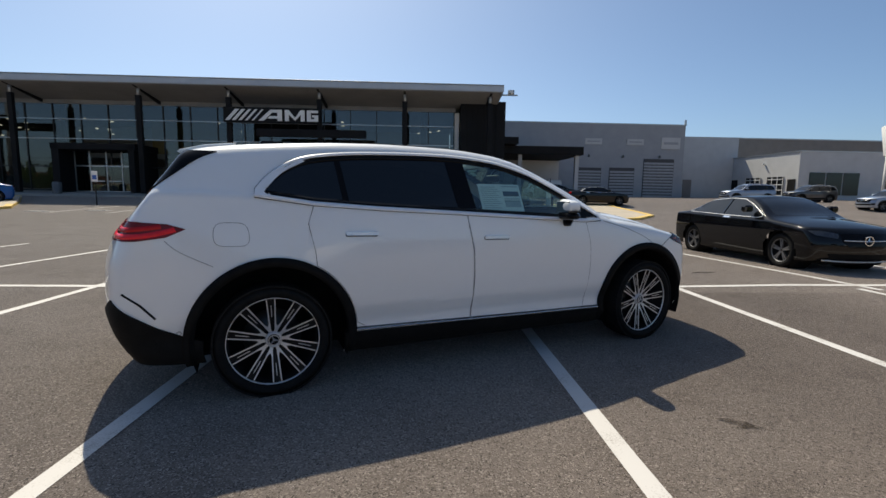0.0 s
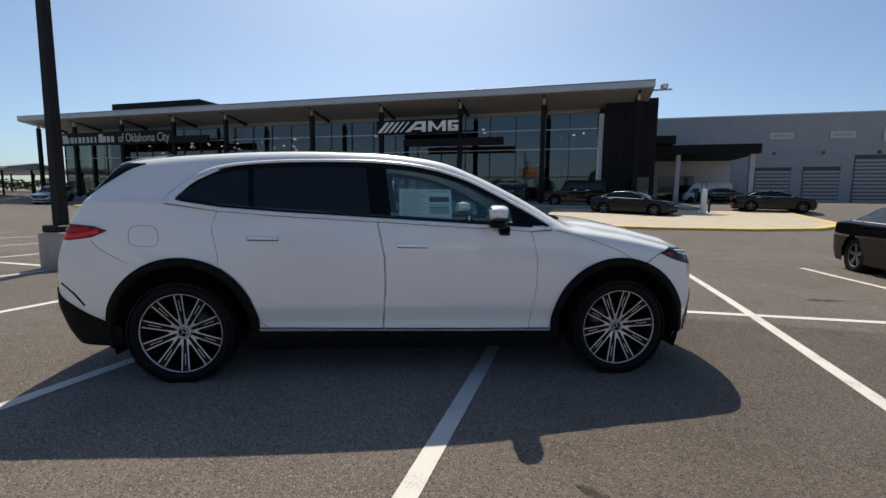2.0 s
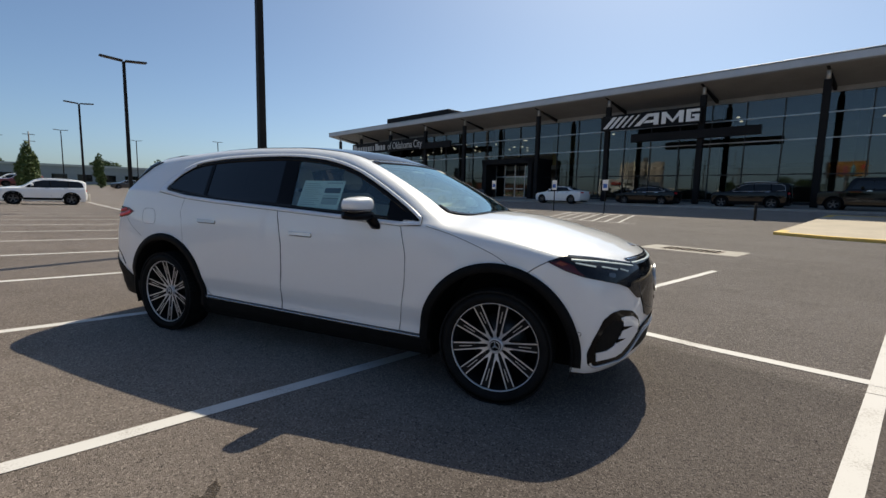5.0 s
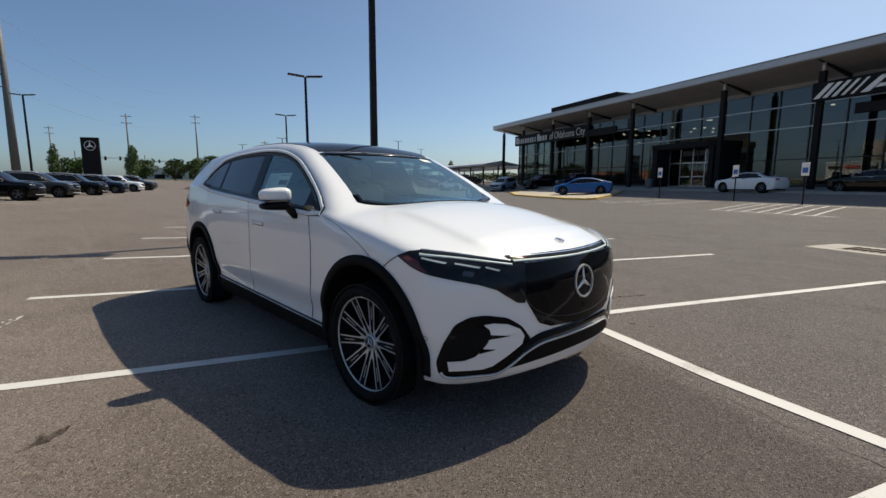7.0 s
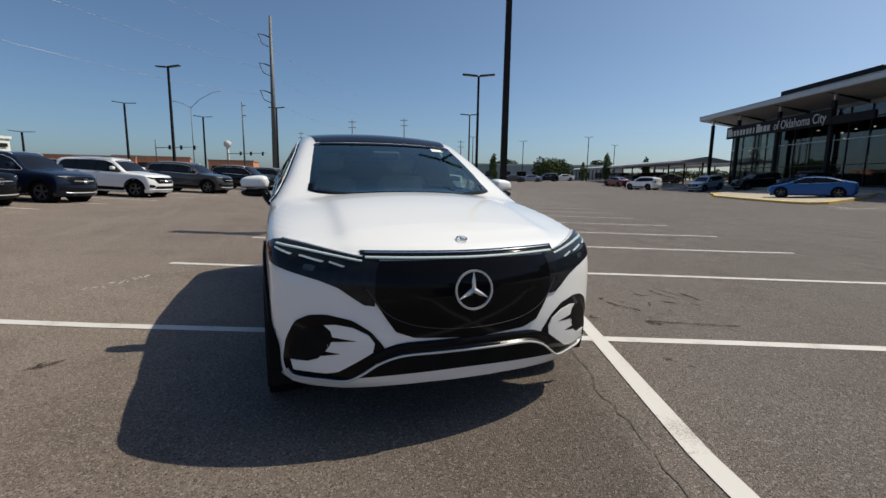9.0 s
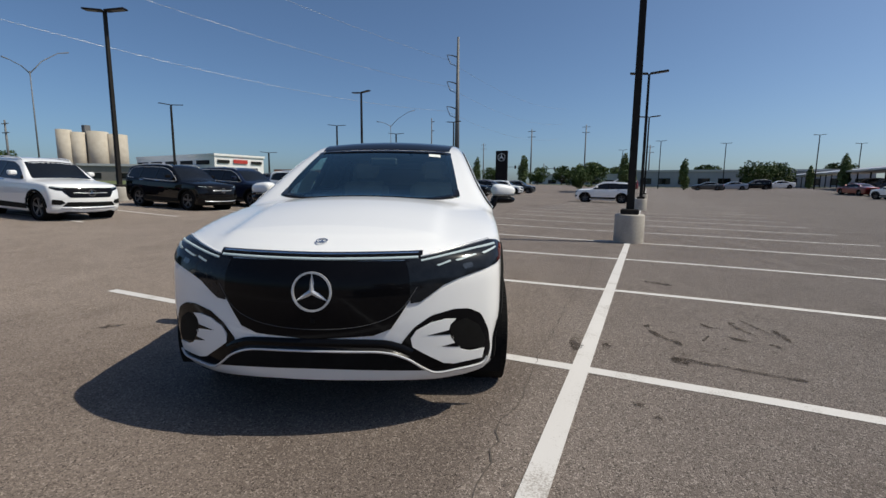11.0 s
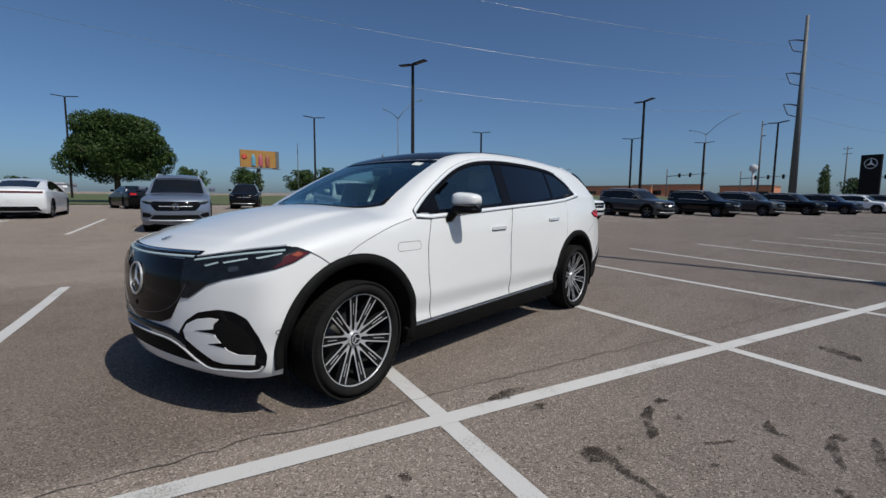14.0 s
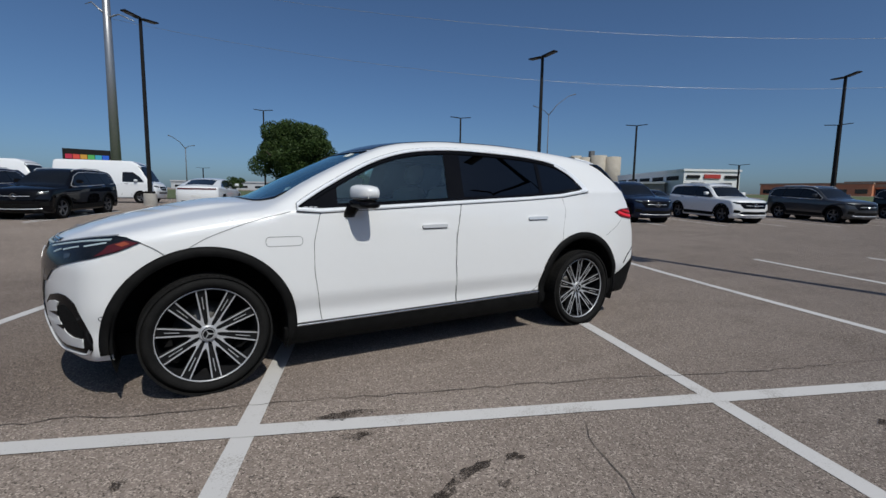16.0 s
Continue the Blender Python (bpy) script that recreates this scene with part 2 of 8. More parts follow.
SILVER_FRAME = surf("silver_frame", (0.45, 0.46, 0.47), (0.38, 0.39, 0.40), 4, 0.35, metal=0.8)
FACADE_GLASS = pane("facade_glass", (0.52, 0.55, 0.53), 0.7, 1.7)
SHOWROOM_FLOOR = surf("showroom_tile", (0.30, 0.29, 0.28), (0.26, 0.25, 0.24), 1, 0.25)
SHOWROOM_WALL = surf("showroom_wall", (0.42, 0.41, 0.39), (0.34, 0.33, 0.32), 0.5, 0.7)
AMBER_PANEL = surf("amber_panel", (0.35, 0.24, 0.07), (0.28, 0.19, 0.06), 1, 0.5)
LAMP_GLOW = glow("warm_lamp", (1.0, 0.93, 0.82), 1.1)
SHUTTER = surf("shutter_slat", (0.34, 0.35, 0.37), (0.28, 0.29, 0.31), 3, 0.5, metal=0.2)
SHUTTER_GAP = surf("shutter_shade", (0.07, 0.07, 0.075), None, 3, 0.7)
# not metallic: the sky's reflection on the trim is put into this pale colour
BRIGHT_TRIM = surf("bright_trim", (0.80, 0.83, 0.87), (0.74, 0.77, 0.81), 4, 0.3, spec=0.5)
SEAM = surf("faint_seam", (0.24, 0.245, 0.25), (0.18, 0.185, 0.19), 5, 0.6)
TAIL_DEEP = surf("tail_lamp_deep", (0.20, 0.006, 0.009), (0.13, 0.005, 0.007), 20, 0.15, spec=0.3)
LAMP_RED = surf("smoked_red_lens", (0.10, 0.010, 0.010), (0.06, 0.008, 0.008), 30, 0.12)
ORANGE_WALL = surf("orange_stucco", (0.58, 0.24, 0.13), (0.50, 0.20, 0.10), 1, 0.8)
BROWN_WALL = surf("brown_brick", (0.22, 0.16, 0.12), (0.28, 0.20, 0.15), 2, 0.85)
CREAM = surf("cream_concrete", (0.46, 0.42, 0.35), (0.38, 0.34, 0.28), 0.4, 0.85)
LETTER_GREY = surf("pale_letters", (0.50, 0.51, 0.50), None, 3, 0.5)
SIGN_WHITE = surf("sign_white", (0.82, 0.82, 0.80), None, 3, 0.5)
SIGN_BLUE = surf("sign_blue", (0.03, 0.12, 0.42), None, 3, 0.5)
RED_SIGN = surf("sign_red", (0.45, 0.04, 0.03), None, 3, 0.5)
CHROME = surf("chrome", (0.75, 0.76, 0.78), (0.70, 0.71, 0.73), 3, 0.10, metal=1.0)
SATIN = surf("satin_aluminium", (0.80, 0.81, 0.83), (0.72, 0.73, 0.75), 4, 0.25, metal=0.35)
GLOSS_BLACK = surf("gloss_black", (0.004, 0.004, 0.005), (0.006, 0.006, 0.007), 4, 0.07, spec=0.13)
MATT_BLACK = surf("matt_black_plastic", (0.008, 0.008, 0.008), (0.013, 0.013, 0.013), 12, 0.6, bump=0.15, bump_scale=250, spec=0.06)
UNDERSIDE = surf("underbody", (0.010, 0.010, 0.010), (0.016, 0.016, 0.016), 5, 0.9, spec=0.1)
SILL_TRIM = surf("satin_sill_trim", (0.50, 0.51, 0.53), (0.42, 0.43, 0.45), 3, 0.25, metal=0.85)
GAP = surf("panel_gap", (0.07, 0.072, 0.076), (0.10, 0.10, 0.104), 5, 0.8, spec=0.2)
SPOKE = surf("machined_spoke", (0.66, 0.67, 0.69), (0.58, 0.59, 0.61), 12, 0.30, metal=0.5)
RUBBER = surf("tyre_rubber", (0.010, 0.010, 0.010), (0.018, 0.0175, 0.017), 9, 0.78, bump=0.2, bump_scale=160, spec=0.08)
RIM_DARK = surf("rim_black", (0.010, 0.010, 0.011), (0.016, 0.016, 0.017), 6, 0.3, spec=0.12)
BRAKE = surf("brake_disc", (0.14, 0.135, 0.13), (0.09, 0.088, 0.085), 20, 0.4, metal=0.8)
WHITE_PAINT = paint("white_car_paint", (0.838, 0.846, 0.848), 0.0, 0.30, 0.02, coat=0.95)
BLACK_PAINT = paint("black_car_paint", (0.004, 0.004, 0.005), spec=0.0, coat=0.7)
GRAPHITE_PAINT = paint("graphite_car_paint", (0.045, 0.047, 0.052), 0.3, spec=0.2)
NAVY_PAINT = paint("navy_car_paint", (0.008, 0.014, 0.036), 0.1, spec=0.1, coat=0.8)
BLUE_PAINT = paint("blue_car_paint", (0.003, 0.085, 0.30), 0.0, spec=0.1, coat=0.45)
SILVER_PAINT = paint("silver_blue_car_paint", (0.26, 0.30, 0.38), 0.55)
LIGHT_BLUE_PAINT = paint("pale_blue_car_paint", (0.22, 0.33, 0.46), 0.4)
RED_PAINT = paint("dark_red_car_paint", (0.16, 0.015, 0.015), 0.3)
PRIVACY_GLASS = pane("privacy_glass", (0.012, 0.012, 0.014), 0.9)
CAR_GLASS = pane("car_glass", (0.70, 0.85, 0.83), (0.8, 1.0, 1.0), 1.8)
SCREEN_GLASS = pane("windscreen_glass", (0.60, 0.76, 0.75), (0.76, 1.0, 1.0), 1.85)
FAR_GLASS = surf("dark_car_glass", (0.006, 0.007, 0.008), (0.010, 0.011, 0.012), 2, 0.04, spec=0.5)
LAMP_DARK = surf("smoked_lamp", (0.006, 0.008, 0.011), (0.014, 0.016, 0.020), 25, 0.10, spec=0.25)
LAMP_CLEAR = surf("lamp_reflector", (0.09, 0.10, 0.115), (0.03, 0.035, 0.04), 30, 0.15, metal=0.4, coat=0.3)
LED_WHITE = glow("daytime_led", (0.36, 0.44, 0.47), 0.08)
TAIL_RED = surf("tail_lamp_red", (0.62, 0.014, 0.022), (0.46, 0.010, 0.016), 18, 0.25, spec=0.25)
TAIL_BRIGHT = surf("tail_lamp_bright", (0.92, 0.03, 0.05), (0.80, 0.02, 0.035), 30, 0.2, spec=0.3)
AMBER = surf("amber_reflector", (0.32, 0.06, 0.02), (0.24, 0.045, 0.015), 40, 0.15, coat=0.3)
LEATHER = surf("pale_leather", (0.40, 0.37, 0.34), (0.34, 0.31, 0.29), 6, 0.6, bump=0.2)
TRIM_DARK = surf("dark_interior", (0.05, 0.049, 0.048), (0.07, 0.068, 0.066), 8, 0.6)
PAPER = surf("paper", (0.74, 0.78, 0.74), (0.70, 0.74, 0.70), 3, 0.7)
INK = surf("print_ink", (0.07, 0.08, 0.10), None, 3, 0.7)
INK_PALE = surf("pale_print", (0.42, 0.46, 0.47), None, 3, 0.7)


# ---- mesh helpers ----
def finish(name, bm, material, parent=None, label="", smooth=False):
    me = bpy.data.meshes.new(name)
    if smooth:
        for f in bm.faces:
            f.smooth = True
    bm.to_mesh(me)
    bm.free()
    for mt in (material if isinstance(material, (list, tuple)) else [material]):
        me.materials.append(mt)
    ob = new(name, me)
    if parent is not None:
        ob.parent = parent
    if label:
        ob["label"] = label
    return ob


def part(name, bm, material, parent, label="", smooth=False):
    return finish(name, bm, material, parent, label, smooth)


def thing(name, label, category, m=None, group="", kind=""):
    ob = new(name)
    ob.empty_display_size = 0.2
    if m is not None:
        ob.matrix_world = m
    return tagged(ob, label, category, group, kind)


def box(bm, x0, x1, y0, y1, z0, z1, bevel=0.0, m=None):
    vs = [bm.verts.new((x, y, z)) for x in (x0, x1) for y in (y0, y1) for z in (z0, z1)]
    fs = [bm.faces.new([vs[i] for i in q]) for q in ((0, 1, 3, 2), (4, 6, 7, 5), (0, 4, 5, 1), (2, 3, 7, 6), (0, 2, 6, 4), (1, 5, 7, 3))]
    if bevel:
        es = list({e for f in fs for e in f.edges})
        r = bmesh.ops.bevel(bm, geom=es, offset=bevel, segments=1, affect="EDGES", clamp_overlap=True)
        vs = list({v for f in r["faces"] for v in f.verts} | {v for v in vs if v.is_valid})
    if m is not None:
        bmesh.ops.transform(bm, matrix=m, verts=[v for v in vs if v.is_valid])
    return bm


def boxed(*a, **k):
    return box(bmesh.new(), *a, **k)


def tube(bm, pts, radii, sides=10, caps=True):
    """A round bar along points, with a radius at each."""
    pts = [Vector(p) for p in pts]
    if not isinstance(radii, (list, tuple)):
        radii = [radii] * len(pts)
    rings = []
    for i, p in enumerate(pts):
        d = (pts[min(i + 1, len(pts) - 1)] - pts[max(i - 1, 0)]).normalized()
        a = d.orthogonal().normalized() if i == 0 else (ref - d * ref.dot(d)).normalized()
        ref = a
        b = d.cross(a)
        rings.append([bm.verts.new(p + (a * math.cos(2 * math.pi * k / sides) + b * math.sin(2 * math.pi * k / sides)) * radii[i]) for k in range(sides)])
    for r, s in zip(rings, rings[1:]):
        for k in range(sides):
            f = bm.faces.new((r[k], r[(k + 1) % sides], s[(k + 1) % sides], s[k]))
            f.smooth = True
    if caps:
        bm.faces.new(rings[0][::-1])
        bm.faces.new(rings[-1])
    return bm


def lathe(bm, profile, axis="y", sides=40, at=(0, 0, 0)):
    """A turned body: profile of (distance along the axis, radius)."""
    rings = []
    for a, r in profile:
        ring = []
        for k in range(sides):
            c, s = r * math.cos(2 * math.pi * k / sides), r * math.sin(2 * math.pi * k / sides)
            v = {"y": (c, a, s), "z": (c, s, a), "x": (a, c, s)}[axis]
            ring.append(bm.verts.new(Vector(v) + Vector(at)))
        rings.append(ring)
    for r, s in zip(rings, rings[1:]):
        for k in range(sides):
            f = bm.faces.new((r[k], r[(k + 1) % sides], s[(k + 1) % sides], s[k]))
            f.smooth = True
    return bm


def slab(bm, poly, z0, z1):
    """An upright block on a polygon in the plane."""
    lo = [bm.verts.new((x, y, z0)) for x, y in poly]
    hi = [bm.verts.new((x, y, z1)) for x, y in poly]
    bm.faces.new(lo[::-1])
    bm.faces.new(hi)
    n = len(poly)
    for i in range(n):
        bm.faces.new((lo[i], lo[(i + 1) % n], hi[(i + 1) % n], hi[i]))
    return bm


def raw(name, verts, faces, material, parent=None, label="", smooth=True):
    me = bpy.data.meshes.new(name)
    me.from_pydata([tuple(map(float, v)) for v in verts], [], faces)
    if smooth:
        me.polygons.foreach_set("use_smooth", [True] * len(me.polygons))
    for mt in (material if isinstance(material, (list, tuple)) else [material]):
        me.materials.append(mt)
    me.update()
    ob = new(name, me)
    if parent is not None:
        ob.parent = parent
    if label:
        ob["label"] = label
    return ob


# ---- the lot's own axes: u along the spine line, v towards the showroom ----
TURN = -21.1
UA, VA = Vector((math.cos(radians(TURN)), math.sin(radians(TURN)))), Vector((-math.sin(radians(TURN)), math.cos(radians(TURN))))
CROSS = Vector((1.493, 1.556))


# ---- smooth curves and car bodies ----
def herm(xs, ys):
    """Smooth curve through points, xs rising."""
    xs, ys = np.array(xs, float), np.array(ys, float)
    d = np.diff(ys) / np.diff(xs)
    m = np.zeros(len(xs))
    m[1:-1] = np.where(d[1:] * d[:-1] > 0, 2 * d[1:] * d[:-1] / (d[1:] + d[:-1] + 1e-12), 0)
    m[0], m[-1] = d[0], d[-1]

    def f(x):
        x = np.clip(x, xs[0], xs[-1])
        i = np.clip(np.searchsorted(xs, x) - 1, 0, len(xs) - 2)
        h = xs[i + 1] - xs[i]
        t = (x - xs[i]) / h
        return (ys[i] * (1 + 2 * t) * (1 - t) ** 2 + ys[i + 1] * t * t * (3 - 2 * t)
                + h * (m[i] * t * (1 - t) ** 2 - m[i + 1] * t * t * (1 - t)))
    return f


def smax(a, b, k):
    h = np.clip(0.5 + 0.5 * (a - b) / k, 0, 1)
    return b + (a - b) * h + k * h * (1 - h)


class Shape:
    """A car body as the meeting of smooth limits: top, side, nose, tail and floor."""

    def __init__(self, top, belt, side, plan, nose, tail, tumble, floor=0.2, crown=0.1, nose_bow=(0.3, 0.1), tail_bow=(0.12, 0.1), soft=0.06, flare=(), dome=0.0):
        self.top, self.belt, self.side, self.plan = herm(*top), herm(*belt), herm(*side), herm(*plan)
        self.nose, self.tail, self.tumble = herm(*nose), herm(*tail), herm(*tumble)
        self.dome = dome
        self.floor, self.crown, self.nb, self.tb, self.soft, self.flare = floor, herm(*crown), nose_bow, tail_bow, soft, flare
        self.length = (tail[1], nose[1])

    def F(self, x, y, z):
        y = np.abs(y)
        zb = self.belt(x)
        half = self.side(z) * self.plan(x)
        for fx, amount in self.flare:
            half = half + amount * np.exp(-((x - fx) / 0.42) ** 2 - ((z - 0.62) / 0.30) ** 2)
        up = np.clip(z - zb, 0, 2)
        half = half - 0.012 * np.clip(up / 0.03, 0, 1) - self.tumble(x) * up - 0.12 * up * up
        top = self.top(x) - self.crown(x) * y * y + self.dome / (1 + np.exp((y - 0.585) / 0.015)) * np.clip((x - 1.25) / 0.3, 0, 1) * np.clip((2.42 - x) / 0.3, 0, 1)
        f = smax(z - top, y - half, self.soft)
        f = smax(f, x - (self.nose(z) - self.nb[0] * y ** 2 - self.nb[1] * y ** 4), self.soft)
        f = smax(f, (self.tail(z) + self.tb[0] * y ** 2 + self.tb[1] * y ** 4) - x, self.soft)
        return smax(f, self.floor - z, 0.03)

    def march(self, p, q):
        """Where the way from p (inside) to q (outside) leaves the body."""
        lo, hi = np.zeros(len(p)), np.ones(len(p))
        for _ in range(26):
            mid = (lo + hi) / 2
            c = p + (q - p) * mid[:, None]
            inside = self.F(c[:, 0], c[:, 1], c[:, 2]) < 0
            lo, hi = np.where(inside, mid, lo), np.where(inside, hi, mid)
        return p + (q - p) * hi[:, None]

    def on(self, chart, a, b):
        """Points of the skin: 'C'/'D' round the front corner from (arc, z), 'R'/'L' from (x, z), 'T' from (x, y), 'F'/'B' from (y, z)."""
        a, b = np.atleast_1d(np.array(a, float)), np.atleast_1d(np.array(b, float))
        o, e = np.zeros_like(a), np.ones_like(a)
        if chart in "RL":
            s = -1 if chart == "R" else 1
            p, q = np.stack([a, o, b], 1), np.stack([a, s * 1.4 * e, b], 1)
        elif chart in "CD":
            g = a / 1.2
            s = -1 if chart == "C" else 1
            p = np.stack([1.2 * e, o, b], 1)
            q = p + np.stack([2 * np.cos(g), s * 2 * np.sin(g), o], 1)
        elif chart == "G":
            g = a / 1.2
            p = np.stack([-1.2 * e, o, b], 1)
            q = p + np.stack([-2 * np.cos(g), -2 * np.sin(g), o], 1)
        elif chart == "T":
            p, q = np.stack([a, b, 0.6 * e], 1), np.stack([a, b, 3.2 * e], 1)
        elif chart == "F":
            p, q = np.stack([1.2 * e, a, b], 1), np.stack([3.5 * e, a, b], 1)
        else:
            p, q = np.stack([-1.2 * e, a, b], 1), np.stack([-3.5 * e, a, b], 1)
        return self.march(p, q)

    def normal(self, p, h=0.004):
        g = []
        for i in range(3):
            d = np.zeros(3); d[i] = h
            a, b = p + d, p - d
            g.append(self.F(a[:, 0], a[:, 1], a[:, 2]) - self.F(b[:, 0], b[:, 1], b[:, 2]))
        g = np.stack(g, 1)
        return g / (np.linalg.norm(g, axis=1, keepdims=True) + 1e-9)




HERO = dict(
    top=([-2.66, -2.5, -2.38, -2.2, -2.08, -1.9, -1.5, -1.1, -0.7, -0.3, 0.1, 0.3, 0.45, 0.7, 0.95, 1.13, 1.25, 1.4, 1.7, 2.0, 2.2, 2.38, 2.5],
         [1.0, 1.11, 1.24, 1.47, 1.61, 1.645, 1.68, 1.705, 1.715, 1.71, 1.675, 1.635, 1.58, 1.47, 1.345, 1.245, 1.195, 1.175, 1.125, 1.055, 1.005, 0.955, 0.90]),
    belt=([-2.6, -1.78, -1.34, -0.94, -0.2, 0.52, 1.02, 1.3], [1.3, 1.285, 1.24, 1.21, 1.17, 1.13, 1.105, 1.09]),
    side=([0.15, 0.22, 0.30, 0.36, 0.42, 0.535, 0.555, 0.60, 0.75, 0.95, 1.1, 1.3, 1.8], [0.85, 0.895, 0.930, 0.936, 0.932, 0.954, 0.957, 0.958, 0.957, 0.95, 0.935, 0.905, 0.9]),
    plan=([-2.65, -2.4, -2.1, -1.5, -0.5, 0.5, 1.3, 1.8, 2.1, 2.3, 2.5], [0.90, 0.945, 0.985, 1.0, 1.0, 1.0, 1.0, 0.99, 0.965, 0.94, 0.91]),
    nose=([0.15, 0.22, 0.3, 0.4, 0.6, 0.77, 0.88, 0.95, 1.0, 1.2], [2.30, 2.38, 2.45, 2.475, 2.49, 2.485, 2.455, 2.40, 2.3, 2.2]),
    tail=([0.2, 0.3, 0.45, 0.6, 0.85, 1.0, 1.1, 1.3, 1.7], [-2.42, -2.52, -2.6, -2.63, -2.62, -2.58, -2.54, -2.5, -2.45]),
    tumble=([-2.4, -1.6, -0.8, 0.4, 1.2], [0.60, 0.50, 0.42, 0.40, 0.42]),
    crown=([-2.6, -1.5, 0.2, 1.0, 1.3, 2.4], [0.12, 0.09, 0.09, 0.10, 0.11, 0.10]),
    floor=0.2, soft=0.07, dome=0.021, flare=((1.605, 0.022), (-1.605, 0.026)))


# ---- ground ----
slope_v = herm([-900, -300, -80, -55, -30, -20, -14, -6, -3.6, 0, 5, 9, 17, 22, 26, 31, 34, 60, 200, 900], [9, 4, 1.1, 0.6, 0.5, 0.4, 0.22, 0.03, 0, 0, -0.05, -0.065, 0.03, 0.2, 0.3, 0.82, 0.95, 1.3, 1.8, 3])
slope_u = herm([-900, -300, -110, -80, -62, -45, 900], [5, 2.6, 1.3, 0.9, 0.1, 0, 0])


def ease(x, a, b):
    x = min(1.0, max(0.0, (x - a) / (b - a)))
    return x * x * (3 - 2 * x)


def hz(u, v):
    crest = 0.07 * ease(-u, 2.5, 9.0) * ease(-v, 0.0, 5.5) * (1 - ease(-v, 8.0, 14.0))
    return crest + float(slope_v(np.array([v], float))[0] + slope_u(np.array([u], float))[0] * (1.0 if v < 26 else 0.5))


def W(u, v, z=None):
    """A place of the world from the lot's axes; without z, on the ground."""
    p = CROSS + UA * u + VA * v
    return Vector((p.x, p.y, hz(u, v) if z is None else z))


def LOT(u, v, z=None, turn=0.0):
    """The pose of a thing that stands on the lot, x along the spine."""
    p = W(u, v, z)
    return pose(p.x, p.y, p.z, 0, 0, TURN + turn)


def sheet(name, us, vs, lift, material, parent=None, label=""):
    """A sheet that follows the ground."""
    verts = [W(u, v) + Vector((0, 0, lift)) for v in vs for u in us]
    n = len(us)
    faces = [(j * n + i, j * n + i + 1, (j + 1) * n + i + 1, (j + 1) * n + i) for j in range(len(vs) - 1) for i in range(n - 1)]
    return raw(name, verts, faces, material, parent, label)


def steps(a, b, d):
    n = max(1, round((b - a) / d))
    return [a + (b - a) * i / n for i in range(n + 1)]


us = [-1500, -900, -500, -300, -200, -150] + steps(-120, -24, 3) + steps(-23, 15, 1) + steps(18, 60, 3) + [80, 120, 200, 400, 900, 1500]
vs = [-1500, -900, -500, -300, -200, -140, -100] + steps(-80, -18, 2) + steps(-17, 19, 0.5) + steps(20, 70, 2) + [90, 130, 200, 400, 900, 1500]
tagged(sheet("ground", us, vs, 0, ASPHALT), "worn grey-brown asphalt car park reaching far off", "ground", kind="structure")
tagged(sheet("lawn", steps(-130, 90, 10), [-130, -110, -90, -70, -60, -50, -46], 0.06, GRASS), "mown summer grass beyond the car park", "lawn", kind="structure")
tagged(sheet("verge", [-900, -400, -200, -150, -130], steps(-60, 40, 10), 0.05, GRASS), "grass verge at the far road", "verge", kind="structure")


def stripe(a, b, width, lift=0.004, cells=None):
    """A painted line between two places of the lot."""
    (u0, v0), (u1, v1) = a, b
    d = Vector((u1 - u0, v1 - v0))
    n = cells or max(1, round(d.length / 1.0))
    s = Vector((-d.y, d.x)).normalized() * width / 2
    vv, ff = [], []
    for i in range(n + 1):
        c = Vector(a) + d * i / n
        for k in (-1, 1):
            vv.append(W(c.x + s.x * k, c.y + s.y * k) + Vector((0, 0, lift)))
    for i in range(n):
        ff.append((2 * i, 2 * i + 1, 2 * i + 3, 2 * i + 2)[::-1])
    return raw("parking_line", vv, ff, LINE)


def line(a, b, width=0.125, label="white painted parking line on asphalt", lift=0.004):
    return tagged(stripe(a, b, width, lift), label, "parking line", group="parking lines", kind="structure")


PITCH = 2.735
SPINE = "long white painted spine line between two rows of stalls"
line((-95, -0.01), (1.6, 0), 0.122, SPINE, 0.006)
line((1.6, 0), (4.6, 0.26), 0.122, SPINE, 0.006)
line((4.6, 0.26), (14, 0.3), 0.135, SPINE, 0.006)
for i in range(-30, 5):
    if i in (3, 4):
        line((i * PITCH, 0.0), (i * PITCH + 0.02, 5.2))
    else:
        c0 = 2.69 if i == 1 else i * PITCH
        line((c0 - 0.01, -5.6 if i == 1 else -5.32), (c0, 0.0), 0.112)
        if i == 2:
            line((5.74, -0.1), (5.23, 5.3), 0.112)
        else:
            line((c0, 0.0), (c0 + (-0.02 if i == 1 else 0.05 if i > -3 else 0.12), 5.46), 0.112)
for i in range(-22, 6):
    line((i * PITCH + 1.2, -19.2), (i * PITCH + 1.35, -13.6), 0.11)
for k in (6.9, 9.9):
    line((k, -19.5), (k - 0.1, -14.0), 0.11)


